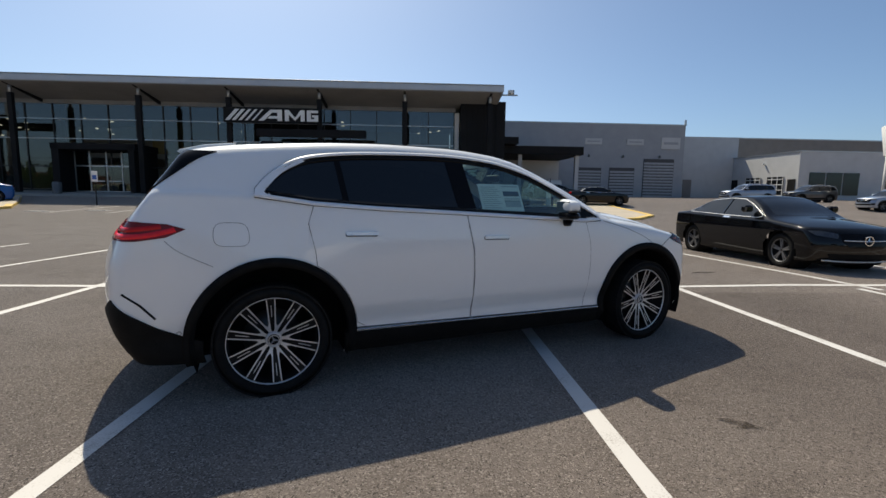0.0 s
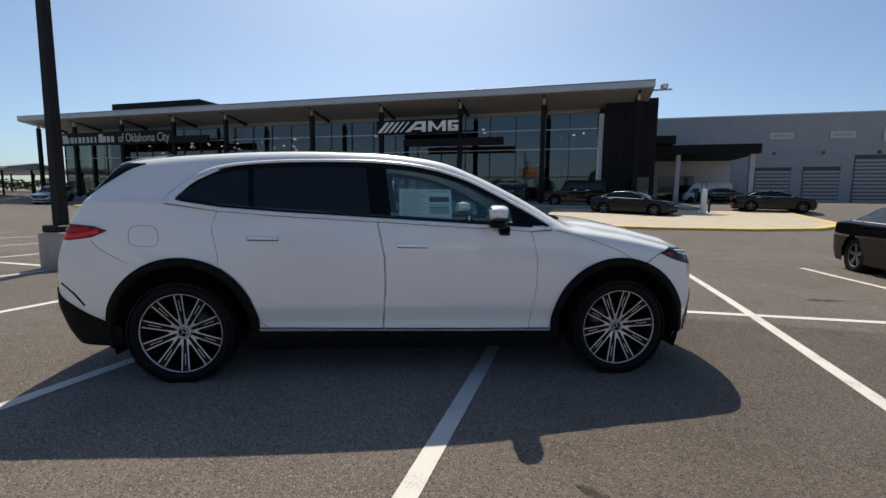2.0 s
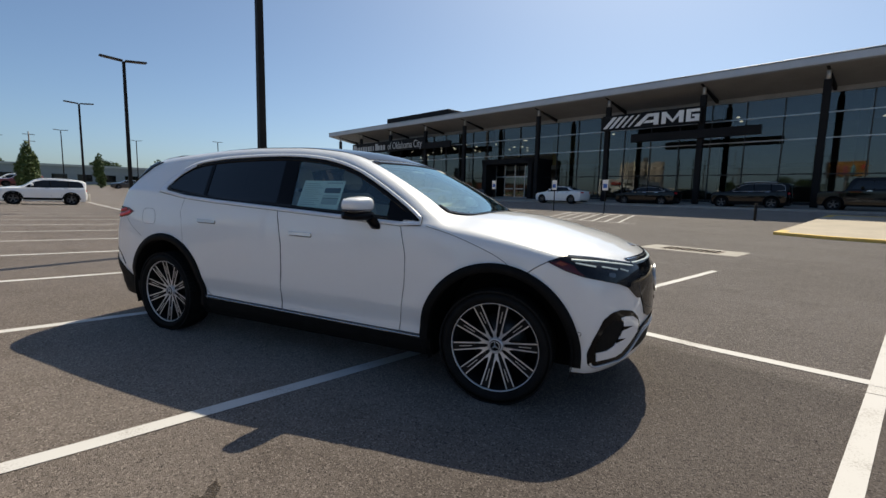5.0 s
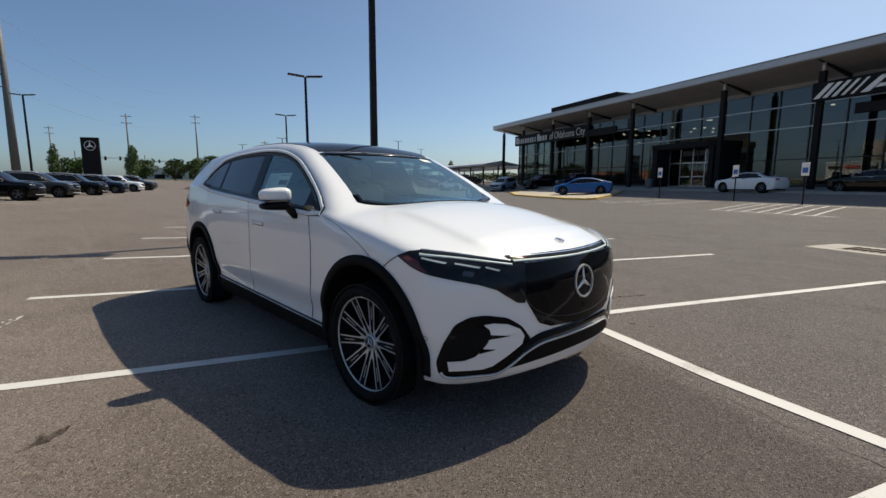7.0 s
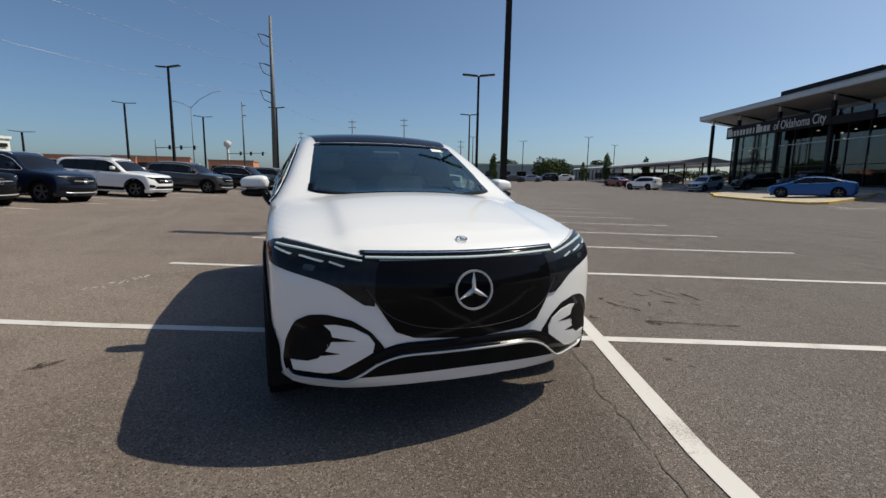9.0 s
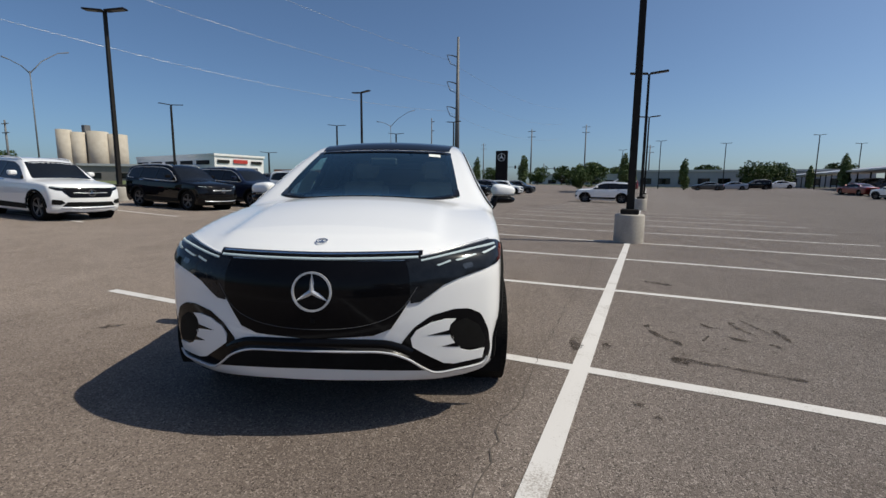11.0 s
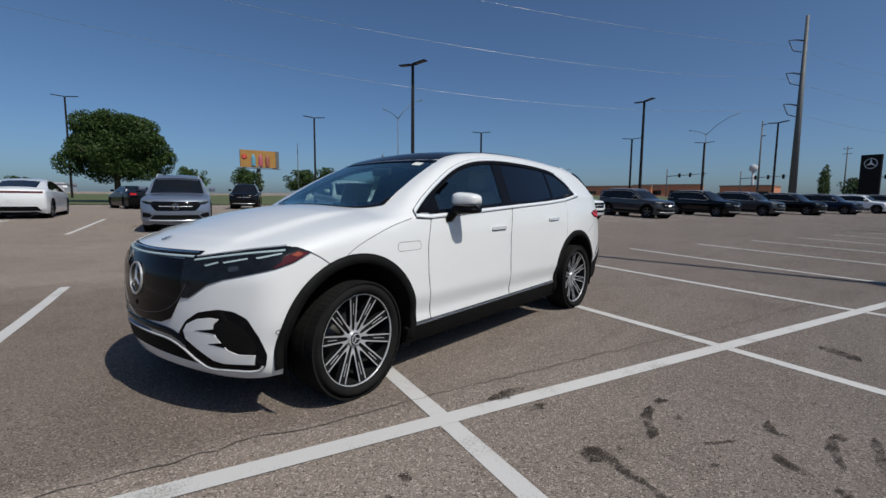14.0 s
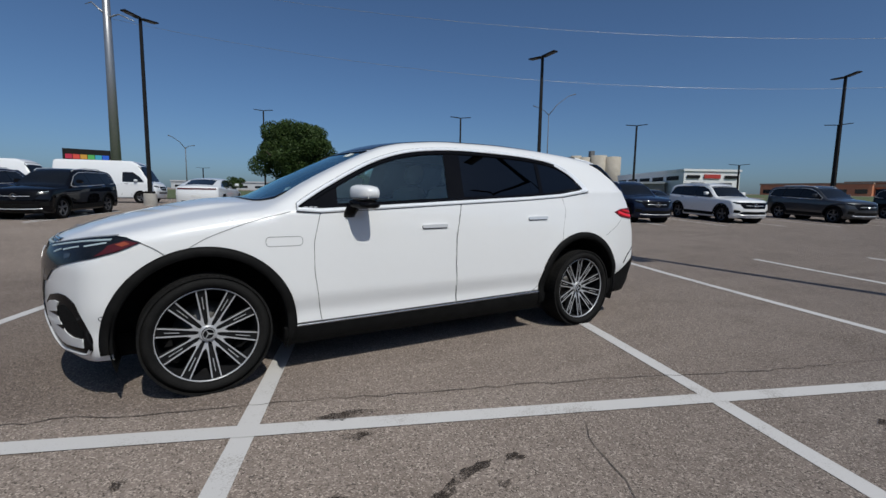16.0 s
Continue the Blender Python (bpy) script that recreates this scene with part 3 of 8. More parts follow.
def blot(u, v, ru, rv, turn=0.0, seed=0, n=44, rough=0.35):
    """An oil stain with an uneven edge."""
    rnd = random.Random(seed)
    ph = [rnd.uniform(0, 6.28) for _ in range(5)]
    vv = [W(u, v) + Vector((0, 0, 0.007))]
    for i in range(n):
        a = 2 * math.pi * i / n
        r = 1 + rough * (0.5 * math.sin(2 * a + ph[0]) + 0.4 * math.sin(3 * a + ph[1]) + 0.4 * math.sin(5 * a + ph[2]) + 0.35 * math.sin(9 * a + ph[3]) + 0.25 * math.sin(15 * a + ph[4]))
        x, y = r * ru * math.cos(a), r * rv * math.sin(a)
        c, s = math.cos(radians(turn)), math.sin(radians(turn))
        vv.append(W(u + c * x - s * y, v + s * x + c * y) + Vector((0, 0, 0.007)))
    ff = [(0, 1 + i, 1 + (i + 1) % n) for i in range(n)]
    return tagged(raw("oil_stain", vv, ff, STAIN), "dark oil stain soaked into the asphalt", "stain", group="oil stains", kind="structure")


def crack(pts, width, seed, material=CRACK):
    rnd = random.Random(seed)
    vv, ff = [], []
    fine = []
    for (a, b), (c, d) in zip(pts, pts[1:]):
        n = max(2, int(math.hypot(c - a, d - b) / 0.09))
        for i in range(n):
            t = i / n
            fine.append((a + (c - a) * t + rnd.uniform(-0.02, 0.02), b + (d - b) * t + rnd.uniform(-0.02, 0.02)))
    for i, (u, v) in enumerate(fine):
        j, k = max(i - 1, 0), min(i + 1, len(fine) - 1)
        d = Vector((fine[k][0] - fine[j][0], fine[k][1] - fine[j][1])).normalized()
        w = width * rnd.uniform(0.35, 1.0) / 2
        vv += [W(u - d.y * w, v + d.x * w) + Vector((0, 0, 0.005)), W(u + d.y * w, v - d.x * w) + Vector((0, 0, 0.005))]
    for i in range(len(fine) - 1):
        ff.append((2 * i, 2 * i + 1, 2 * i + 3, 2 * i + 2))
    return tagged(raw("asphalt_crack", vv, ff, material), "thin dark crack wandering through the asphalt", "crack", group="asphalt cracks", kind="structure")


# ---- kerbs and paved island in front of the showroom ----
def raised(name, poly, height, material, edge, label, category):
    """A paved island with a kerb round it, following the ground."""
    top = thing(name, label, category, kind="structure")
    bm = bmesh.new()
    vs_ = [bm.verts.new(W(u, v) + Vector((0, 0, height))) for u, v in poly]
    bm.faces.new(vs_)
    lo = [bm.verts.new(W(u, v) - Vector((0, 0, 0.2))) for u, v in poly]
    for i in range(len(poly)):
        j = (i + 1) % len(poly)
        bm.faces.new((vs_[i], lo[i], lo[j], vs_[j]))
    bmesh.ops.recalc_face_normals(bm, faces=bm.faces)
    part("paving", bm, material, top)
    bm = bmesh.new()
    c = Vector((sum(p[0] for p in poly) / len(poly), sum(p[1] for p in poly) / len(poly)))
    for i in range(len(poly)):
        a, b = Vector(poly[i]), Vector(poly[(i + 1) % len(poly)])
        d = (b - a).normalized()
        n = Vector((-d.y, d.x))
        if (c - a).dot(n) < 0:
            n = -n
        q = [a - n * 0.02, b - n * 0.02, b + n * 0.32, a + n * 0.32]
        hi = [bm.verts.new(W(*p) + Vector((0, 0, height + 0.012))) for p in q]
        lo = [bm.verts.new(W(*p) - Vector((0, 0, 0.1))) for p in q]
        bm.faces.new(hi)
        for k in range(4):
            bm.faces.new((hi[k], lo[k], lo[(k + 1) % 4], hi[(k + 1) % 4]))
    bmesh.ops.recalc_face_normals(bm, faces=bm.faces)
    part("kerb", bm, edge, top, "yellow painted kerb" if edge is YELLOW else "")
    return top


raised("paved_island", [(-1.2, 21.5), (-1.3, 17.2), (0.4, 16.6)] + [(u, v) for u, v in [(4, 16.4), (8, 16.9), (11, 18.2), (13, 20.5), (13.6, 23.5)]] + [(13.6, 28.5), (-1.0, 28.5)], 0.10, PAVING, YELLOW, "pale paved island with a yellow painted kerb", "paved island")
raised("paved_island", [(-38.5, 22.0), (-36.0, 20.6), (-31, 19.9), (-26.0, 19.5), (-24.4, 19.9), (-24.4, 21.0), (-25.8, 22.8), (-28.4, 26.4), (-30.6, 29.2), (-42, 29.2), (-42, 23.5)], 0.13, PAVING, YELLOW, "pale paved island with a yellow painted kerb before the entrance", "paved island")
raised("showroom_pavement", [(-66, 30.2), (9, 30.2), (9, 36.2), (-66, 36.2)], 0.09, CONCRETE, CONCRETE, "grey concrete pavement under the showroom canopy", "pavement")

# accessible bays before the entrance
for u in (-20.6, -17.6):
    line((u, 18.5), (u + 0.1, 24.2), 0.12, "white painted line of an accessible bay")
for k in range(7):
    line((-12.6 + 0.75 * k, 18.2), (-14.4 + 0.75 * k, 24.0), 0.10, "white hatching painted on asphalt")
line((-14.6, 24.0), (-7.6, 24.0), 0.12)
line((-12.8, 18.2), (-7.2, 18.2), 0.12)
for u, v in ((-21.6, 19.6), (-19.1, 20.6)):
    bm = bmesh.new()
    for a, b, c, d in ((-0.55, 0.55, -0.55, -0.45), (-0.55, 0.55, 0.45, 0.55), (-0.55, -0.45, -0.45, 0.45), (0.45, 0.55, -0.45, 0.45), (-0.12, 0.12, -0.3, 0.3), (-0.3, 0.3, -0.08, 0.08)):
        box(bm, a, b, c, d, -0.01, 0.006)
    s = finish("bay_symbol", bm, LINE)
    s.matrix_world = LOT(u, v)
    tagged(s, "white accessible-bay symbol painted on asphalt", "road marking", group="bay symbols", kind="structure")

# drain grate
g = thing("drain_grate", "rusty iron drain grate set in the asphalt", "drain", LOT(-1.6, 9.2), kind="structure")
bm = boxed(-0.75, 0.75, -0.36, 0.36, -0.05, 0.006)
part("apron", boxed(-1.25, 1.25, -0.66, 0.66, -0.05, 0.004), CONCRETE, g, "pale concrete apron")
part("grate_frame", bm, surf("rusty_iron", (0.10, 0.075, 0.06), (0.15, 0.11, 0.085), 6, 0.8), g)
for k in range(9):
    part("bar", boxed(-0.66 + k * 0.155, -0.60 + k * 0.155, -0.3, 0.3, 0.004, 0.016), UNDERSIDE, g)


# ---- showroom ----
FL = 1.03            # its floor
EDGE, POST, GLASS, BACK = 32.4, 33.3, 36.5, 50.0
LEFT, RIGHT = -61.5, 5.75


def ubox(bm, u0, u1, v0, v1, z0, z1, bevel=0.0):
    """A block along the lot's axes."""
    return box(bm, u0, u1, v0, v1, z0, z1, bevel)


LOTM = Matrix.Translation((CROSS.x, CROSS.y, 0)) @ pose(0, 0, 0, 0, 0, TURN)
show = thing("showroom", "long glass-fronted car showroom with a deep flat canopy roof", "building", LOTM, kind="structure")
bm = bmesh.new()
vv = []
# the roof: a thin wedge, higher at its front edge
for u in (LEFT - 1.2, RIGHT):
    for v, z0, z1 in ((EDGE, 9.72, 10.22), (GLASS + 0.5, 9.0, 9.9), (BACK + 1, 8.6, 9.3)):
        vv.append([bm.verts.new((u, v, z0)), bm.verts.new((u, v, z1))])
for k in range(2):
    a, b, c, d = vv[k], vv[k + 1], vv[k + 3], vv[k + 4]
    bm.faces.new((a[0], b[0], d[0], c[0]))
    bm.faces.new((a[1], c[1], d[1], b[1]))
bm.faces.new((vv[0][0], vv[3][0], vv[3][1], vv[0][1]))
for s in (0, 3):
    bm.faces.new((vv[s][0], vv[s + 1][0], vv[s + 1][1], vv[s][1]))
    bm.faces.new((vv[s + 1][0], vv[s + 2][0], vv[s + 2][1], vv[s + 1][1]))
bmesh.ops.recalc_face_normals(bm, faces=bm.faces)
part("roof", bm, SOFFIT, show, "deep canopy roof with a pale soffit")
part("fascia", boxed(LEFT - 1.25, RIGHT + 0.05, EDGE - 0.09, EDGE - 0.02, 9.78, 10.25, 0.02), FASCIA, show, "pale aluminium edge of the roof")
part("gutter", boxed(LEFT - 1.25, RIGHT + 0.05, EDGE - 0.16, EDGE - 0.02, 10.25, 10.33, 0.02), SILVER_FRAME, show)
part("roof_box", boxed(-54.6, -41.3, 37.5, 42, 9.6, 12.3, 0.05), BLACK_PANEL, show, "black plant screen on the roof")
POSTS = (4.8, -2.4, -9.5, -16.9, -24.1, -34.1, -40.8, -48.0, -55.1, -60.9)
for u in POSTS:
    bm = boxed(u - 0.2, u + 0.2, POST - 0.16, POST + 0.16, FL - 0.6, 9.0, 0.02)
    part("post", bm, BLACK_PANEL, show, "black steel canopy post")
    part("post_head", tube(bmesh.new(), [(u, POST, 8.9), (u, POST, 9.75)], 0.13, 10), STEEL, show, "galvanised post head")
    bm = bmesh.new()
    for a, b in (((u - 0.09, u + 0.09), 0),):
        x0, x1 = a
        q = [(EDGE + 0.15, 9.70), (GLASS + 0.3, 8.75), (GLASS + 0.3, 9.05), (EDGE + 0.15, 9.82)]
        lo, hi = [bm.verts.new((x0, p, z)) for p, z in q], [bm.verts.new((x1, p, z)) for p, z in q]
        bm.faces.new(lo[::-1]), bm.faces.new(hi)
        for k in range(4):
            bm.faces.new((lo[k], lo[(k + 1) % 4], hi[(k + 1) % 4], hi[k]))
    part("rafter", bm, BLACK_PANEL, show, "dark steel rafter")
# spandrel above the glass
part("spandrel", boxed(LEFT, 2.1, GLASS - 0.1, GLASS + 0.4, 8.75, 9.3), SOFFIT, show)
part("glass_sill", boxed(LEFT, 2.1, GLASS - 0.12, GLASS + 0.12, FL - 0.6, FL + 0.28), MULLION, show)
grid_u = [-61.5, -59.2, -56.8] + steps(-54.5, 2.0, 2.354)
for a, b in zip(grid_u, grid_u[1:]):
    mid = (a + b) / 2
    for z0, z1 in ((FL + 0.3, 3.3), (3.3, 5.75), (5.75, 7.45), (7.45, 8.75)):
        if -31.9 < mid < -24.6 and z1 < 6:
            continue
        p = part("glass_pane", boxed(a + 0.04, b - 0.04, GLASS - 0.012, GLASS + 0.012, z0 + 0.02, z1 - 0.02), FACADE_GLASS, show)
for u in grid_u:
    part("mullion", boxed(u - 0.035, u + 0.035, GLASS - 0.09, GLASS + 0.06, FL - 0.3, 8.78), MULLION, show)
for k in range(8):
    u = -57.5 + k * 8.1
    if not -33 < u < -24:
        part("inner_column", boxed(u - 0.24, u + 0.24, GLASS + 0.3, GLASS + 0.8, FL, 8.8), BLACK_PANEL, show)
for z in (3.3, 5.75, 7.45):
    part("transom", boxed(LEFT, 2.0, GLASS - 0.10, GLASS + 0.05, z - 0.04, z + 0.04), SILVER_FRAME if z > 5 else MULLION, show)
part("corner_trim", boxed(2.05, 2.45, GLASS - 0.3, GLASS + 0.1, FL - 0.5, 8.66, 0.03), WHITE_TRIM, show, "white vertical corner trim")
part("end_wall", boxed(2.5, 6.5, 35.2, 49.8, FL - 1.2, 9.55), BLACK_PANEL, show, "black clad end wall")
for k in range(7):
    part("clad_panel", boxed(2.52 + k * 0.52, 3.00 + k * 0.52, 35.16, 35.2, FL - 0.3, 9.5, 0.01), BLACK_PANEL, show)
part("end_door", boxed(4.6, 6.1, 35.05, 35.15, FL, 3.2), FAR_GLASS, show)
part("back_wall", boxed(LEFT, 2.4, BACK, BACK + 0.3, FL - 1, 8.6), SHOWROOM_WALL, show)
part("side_wall", boxed(LEFT - 0.2, LEFT, GLASS + 6, BACK, FL - 1, 8.9), SHOWROOM_WALL, show)
part("inside_floor", boxed(LEFT, 2.4, GLASS + 0.15, BACK, FL - 0.5, FL + 0.01), SHOWROOM_FLOOR, show)
for a, b in zip(steps(GLASS, GLASS + 6, 3), steps(GLASS, GLASS + 6, 3)[1:]):
    part("end_glass", boxed(LEFT - 0.02, LEFT + 0.02, a + 0.1, b - 0.05, FL + 0.3, 8.7), FACADE_GLASS, show)
part("amber_wall", boxed(-27.5, -21.2, 41, 41.2, 4.9, 8.0), AMBER_PANEL, show, "amber lit panel inside")
part("mezzanine", boxed(-58, -1, 44, BACK, 4.6, 5.0), SHOWROOM_WALL, show)
rnd = random.Random(4)
for k in range(46):
    u, v, z = rnd.uniform(-58, 1), rnd.uniform(38, 46), rnd.choice((7.6, 7.9, 6.9))
    bm = lathe(bmesh.new(), [(-0.05, 0.0), (-0.05, 0.13), (0.0, 0.15), (0.05, 0.09), (0.08, 0.02)], "z", 10, (u, v, z))
    part("pendant_lamp", bm, LAMP_GLOW, show, "glowing pendant lamp")

# the entrance portal
for u0, u1, z0, z1 in ((-31.8, -31.2, FL - 0.4, 5.0), (-25.6, -25.1, FL - 0.4, 5.0)):
    part("portal_side", boxed(u0, u1, 33.9, 37.4, z0, z1, 0.03), BLACK_PANEL, show)
part("portal_top", boxed(-31.9, -25.0, 33.9, 37.4, 4.62, 5.16, 0.03), BLACK_PANEL, show, "black entrance portal")
for u in (-31.15, -29.9, -28.5, -27.2, -25.65):
    part("door_post", boxed(u - 0.05, u + 0.05, 35.6, 35.7, FL, 4.6), SILVER_FRAME, show)
for z in (FL + 0.1, 3.35):
    part("door_rail", boxed(-31.2, -25.6, 35.59, 35.71, z - 0.06, z + 0.06), SILVER_FRAME, show)
for u in (-29.9, -28.5):
    part("door_leaf", boxed(u + 0.08, u + 1.25, 35.62, 35.66, FL + 0.15, 3.3), FACADE_GLASS, show)
    part("door_bar", boxed(u + 0.1, u + 1.2, 35.54, 35.6, 2.0, 2.1), SILVER_FRAME, show)
for u in (-31.1, -27.1):
    part("side_light", boxed(u, u + 1.3, 35.62, 35.66, FL + 0.1, 4.55), FACADE_GLASS, show)


def letters(text, size, depth, material, m, parent=None, name="lettering", label=""):
    cu = bpy.data.curves.new(name, "FONT")
    cu.body, cu.size, cu.extrude, cu.align_x = text, size, depth, "LEFT"
    cu.resolution_u = 3
    tmp = bpy.data.objects.new(name, cu)
    scene.collection.objects.link(tmp)
    dg = bpy.context.evaluated_depsgraph_get()
    me = bpy.data.meshes.new_from_object(tmp.evaluated_get(dg))
    bpy.data.objects.remove(tmp)
    me.materials.clear()
    me.materials.append(material)
    ob = new(name, me)
    ob.matrix_world = m
    if parent is not None:
        ob.parent = parent
        ob.matrix_parent_inverse = parent.matrix_world.inverted()
    if label:
        ob["label"] = label
    return ob


# the long sign, and the black sign over the sales wing
sign = thing("fascia_sign", "black sign beam with pale dealer lettering on the canopy posts", "sign", LOTM)
part("beam", boxed(-56.6, -40.3, 32.75, 33.05, 6.8, 8.2, 0.03), BLACK_PANEL, sign)
part("beam_arm", boxed(-40.3, -35.9, 32.8, 33.05, 6.75, 7.5, 0.02), BLACK_PANEL, sign)
letters("of Oklahoma City", 1.3, 0.01, LETTER_GREY, LOTM @ pose(-47.9, 32.72, 7.05, 90, 0, 0) @ Matrix.Diagonal((0.75, 1, 1, 1)), sign)
for k, w in enumerate((0.62, 0.3, 0.36, 0.3, 0.34, 0.3, 0.34, 0.26, 0.18, 0.5, 0.36, 0.36, 0.34)):
    x = -56.2 + k * 0.61
    part("name_bar", boxed(x, x + w * 1.15, 32.69, 32.73, 7.05, 7.70 + (0.25 if k in (0, 9) else 0)), LETTER_GREY, sign)
sign_x = lambda x: -17.0 + (x + 17.6) * 0.915
sign_z = lambda z: 7.1 + (z - 7.15) * 0.92
sign2 = thing("wing_sign", "black sign with bold silver emblem lettering", "sign", LOTM)
part("board", boxed(-17.15, -9.4, 32.72, 33.0, 6.93, 8.17, 0.04), BLACK_PANEL, sign2)
part("board_arm", boxed(-14.6, -5.6, 32.8, 33.05, 5.85, 6.5, 0.03), BLACK_PANEL, sign2)
for k in range(5):
    bm = bmesh.new()
    x = -17.6 + k * 0.58
    q = [(x, 7.15), (x + 0.36 - 0.05 * k, 7.15), (x + 1.26 - 0.05 * k, 8.12), (x + 0.9, 8.12)]
    q = [(sign_x(a), sign_z(b)) for a, b in q]
    lo, hi = [bm.verts.new((a, 32.68, b)) for a, b in q], [bm.verts.new((a, 32.74, b)) for a, b in q]
    bm.faces.new(lo), bm.faces.new(hi[::-1])
    for i in range(4):
        bm.faces.new((lo[i], hi[i], hi[(i + 1) % 4], lo[(i + 1) % 4]))
    part("slash", bm, SIGN_WHITE, sign2, "slanted silver bar")


def stroke(parent, poly, material=SIGN_WHITE):
    bm = bmesh.new()
    poly = [(sign_x(a), sign_z(b)) for a, b in poly]
    lo, hi = [bm.verts.new((a, 32.68, b)) for a, b in poly], [bm.verts.new((a, 32.74, b)) for a, b in poly]
    bm.faces.new(lo), bm.faces.new(hi[::-1])
    for i in range(len(poly)):
        bm.faces.new((lo[i], hi[i], hi[(i + 1) % len(poly)], lo[(i + 1) % len(poly)]))
    bmesh.ops.recalc_face_normals(bm, faces=bm.faces)
    part("emblem_shape", bm, material, parent, "silver emblem shape")


b0, b1 = 7.15, 8.12
stroke(sign2, [(-14.7, b0), (-14.2, b0), (-13.2, b1), (-13.6, b1)])
stroke(sign2, [(-13.6, b1), (-12.6, b1), (-12.6, b0), (-13.0, b0), (-13.0, b1 - 0.25), (-13.4, b1 - 0.25)])
stroke(sign2, [(-13.9, b0 + 0.2), (-13.0, b0 + 0.2), (-13.0, b0 + 0.42), (-13.65, b0 + 0.42)])
stroke(sign2, [(-12.35, b0), (-12.0, b0), (-12.0, b1), (-12.35, b1)])
stroke(sign2, [(-12.0, b1), (-11.45, b0 + 0.3), (-11.45, b0 + 0.05), (-12.0, b1 - 0.4)])
stroke(sign2, [(-11.45, b0 + 0.3), (-10.95, b1), (-10.95, b1 - 0.4), (-11.45, b0 + 0.05)])
stroke(sign2, [(-10.95, b0), (-10.6, b0), (-10.6, b1), (-10.95, b1)])
stroke(sign2, [(-10.4, b0), (-9.4, b0), (-9.4, b0 + 0.22), (-10.05, b0 + 0.22), (-10.05, b1 - 0.22), (-9.4, b1 - 0.22), (-9.4, b1), (-10.4, b1)])
stroke(sign2, [(-9.75, b0 + 0.22), (-9.4, b0 + 0.22), (-9.4, b0 + 0.55), (-9.95, b0 + 0.55), (-9.95, b0 + 0.38), (-9.75, b0 + 0.38)])

# floodlight at the roof's end
fl = thing("roof_floodlight", "silver twin floodlight on the roof corner", "floodlight", LOTM)
part("bracket", boxed(5.7, 7.0, 32.6, 32.75, 9.55, 9.65), STEEL, fl)
part("lamp_head", boxed(6.2, 6.7, 32.45, 32.8, 9.65, 10.0, 0.05), STEEL, fl)
part("lens", lathe(bmesh.new(), [(0, 0.0), (0, 0.16), (0.05, 0.17)], "y", 16, (6.45, 32.42, 9.82)), SIGN_WHITE, fl)

# ---- service wing and far buildings to the east ----
shop = thing("service_wing", "plain grey service building with three shuttered doors", "building", LOTM, kind="structure")
part("wall", boxed(6.8, 36.4, 58, 80, 0.2, 11.4), WALL_GREY, shop)
part("coping", boxed(6.7, 36.5, 57.92, 80, 11.4, 11.55), SILVER_FRAME, shop)
part("edge_mast", boxed(36.2, 36.42, 57.9, 58.1, 11.5, 12.2), SILVER_FRAME, shop)
for u0, u1, z1 in ((20.8, 24.5, 5.35), (25.7, 29.3, 5.4), (30.6, 35.0, 6.7)):
    d = part("shutter", boxed(u0, u1, 57.9, 57.99, 1.2, z1), SHUTTER_GAP, shop, "grey roller shutter")
    n = int((z1 - 1.3) / 0.42)
    for k in range(n):
        part("slat", boxed(u0 + 0.05, u1 - 0.05, 57.86, 57.9, 1.3 + k * 0.42, 1.58 + k * 0.42), SHUTTER, d)
for u0, z0, w, h in ((22.0, 8.6, 2.4, 0.8), (28.0, 8.6, 2.4, 0.8), (33.0, 8.1, 2.7, 1.6)):
    part("sign_plate", boxed(u0, u0 + w, 57.86, 57.98, z0, z0 + h), WALL_LIGHT, shop, "pale sign plate")
    part("sign_bar", boxed(u0 + 0.3, u0 + w - 0.3, 57.83, 57.86, z0 + h * 0.4, z0 + h * 0.6), WALL_GREY, shop)
for u in (22.6, 27.5, 32.8):
    part("wall_lamp", lathe(bmesh.new(), [(-0.2, 0.02), (-0.15, 0.18), (0.1, 0.14), (0.2, 0.02)], "z", 8, (u, 57.8, 7.0)), STEEL_DULL, shop)
can = thing("drive_canopy", "black flat canopy over the service drive", "canopy", LOTM, kind="structure")
part("roof", boxed(6.9, 16.2, 42, 57.9, 5.65, 6.5, 0.03), BLACK_PANEL, can)
part("roof_high", boxed(6.9, 8.9, 40.5, 43, 6.5, 7.2, 0.03), BLACK_PANEL, can)
part("reception_wall", boxed(7.3, 16.0, 50, 50.3, 0.5, 5.6), WALL_LIGHT, can)
# solid dark plate on the wall in place of the shaded opening
part("opening", boxed(9.0, 12.6, 49.9, 49.99, 1.3, 4.0), FAR_GLASS, can)
for u, v in ((9.6, 43), (15.8, 43)):
    part("column", boxed(u - 0.2, u + 0.2, v - 0.2, v + 0.2, 0.5, 5.7), WALL_LIGHT, can)

far = thing("white_warehouse", "plain white warehouse wall beyond the service wing", "building", LOTM, kind="structure")
part("wall", boxed(36.6, 50, 66, 90, 0.5, 11.0), WALL_LIGHT, far)
# the first plate is dark for the shade inside an open doorway
part("door", boxed(36.9, 39.8, 65.9, 65.98, 1.2, 5.9), FAR_GLASS, far, "dark plate for the shade in an open doorway")
part("door", boxed(41.2, 42.6, 65.9, 65.98, 1.2, 4.2), WALL_DARK, far)
far2 = thing("taupe_building", "long taupe building behind the service yard", "building", LOTM, kind="structure")
part("wall", boxed(54.5, 100, 75, 88, 0.5, 12.0), WALL_DARK, far2)
part("coping", boxed(54.4, 100.1, 74.9, 88, 12.0, 12.2), SILVER_FRAME, far2)
gar = thing("garage_block", "pale block with two glazed garage doors and dark windows", "building", LOTM, kind="structure")
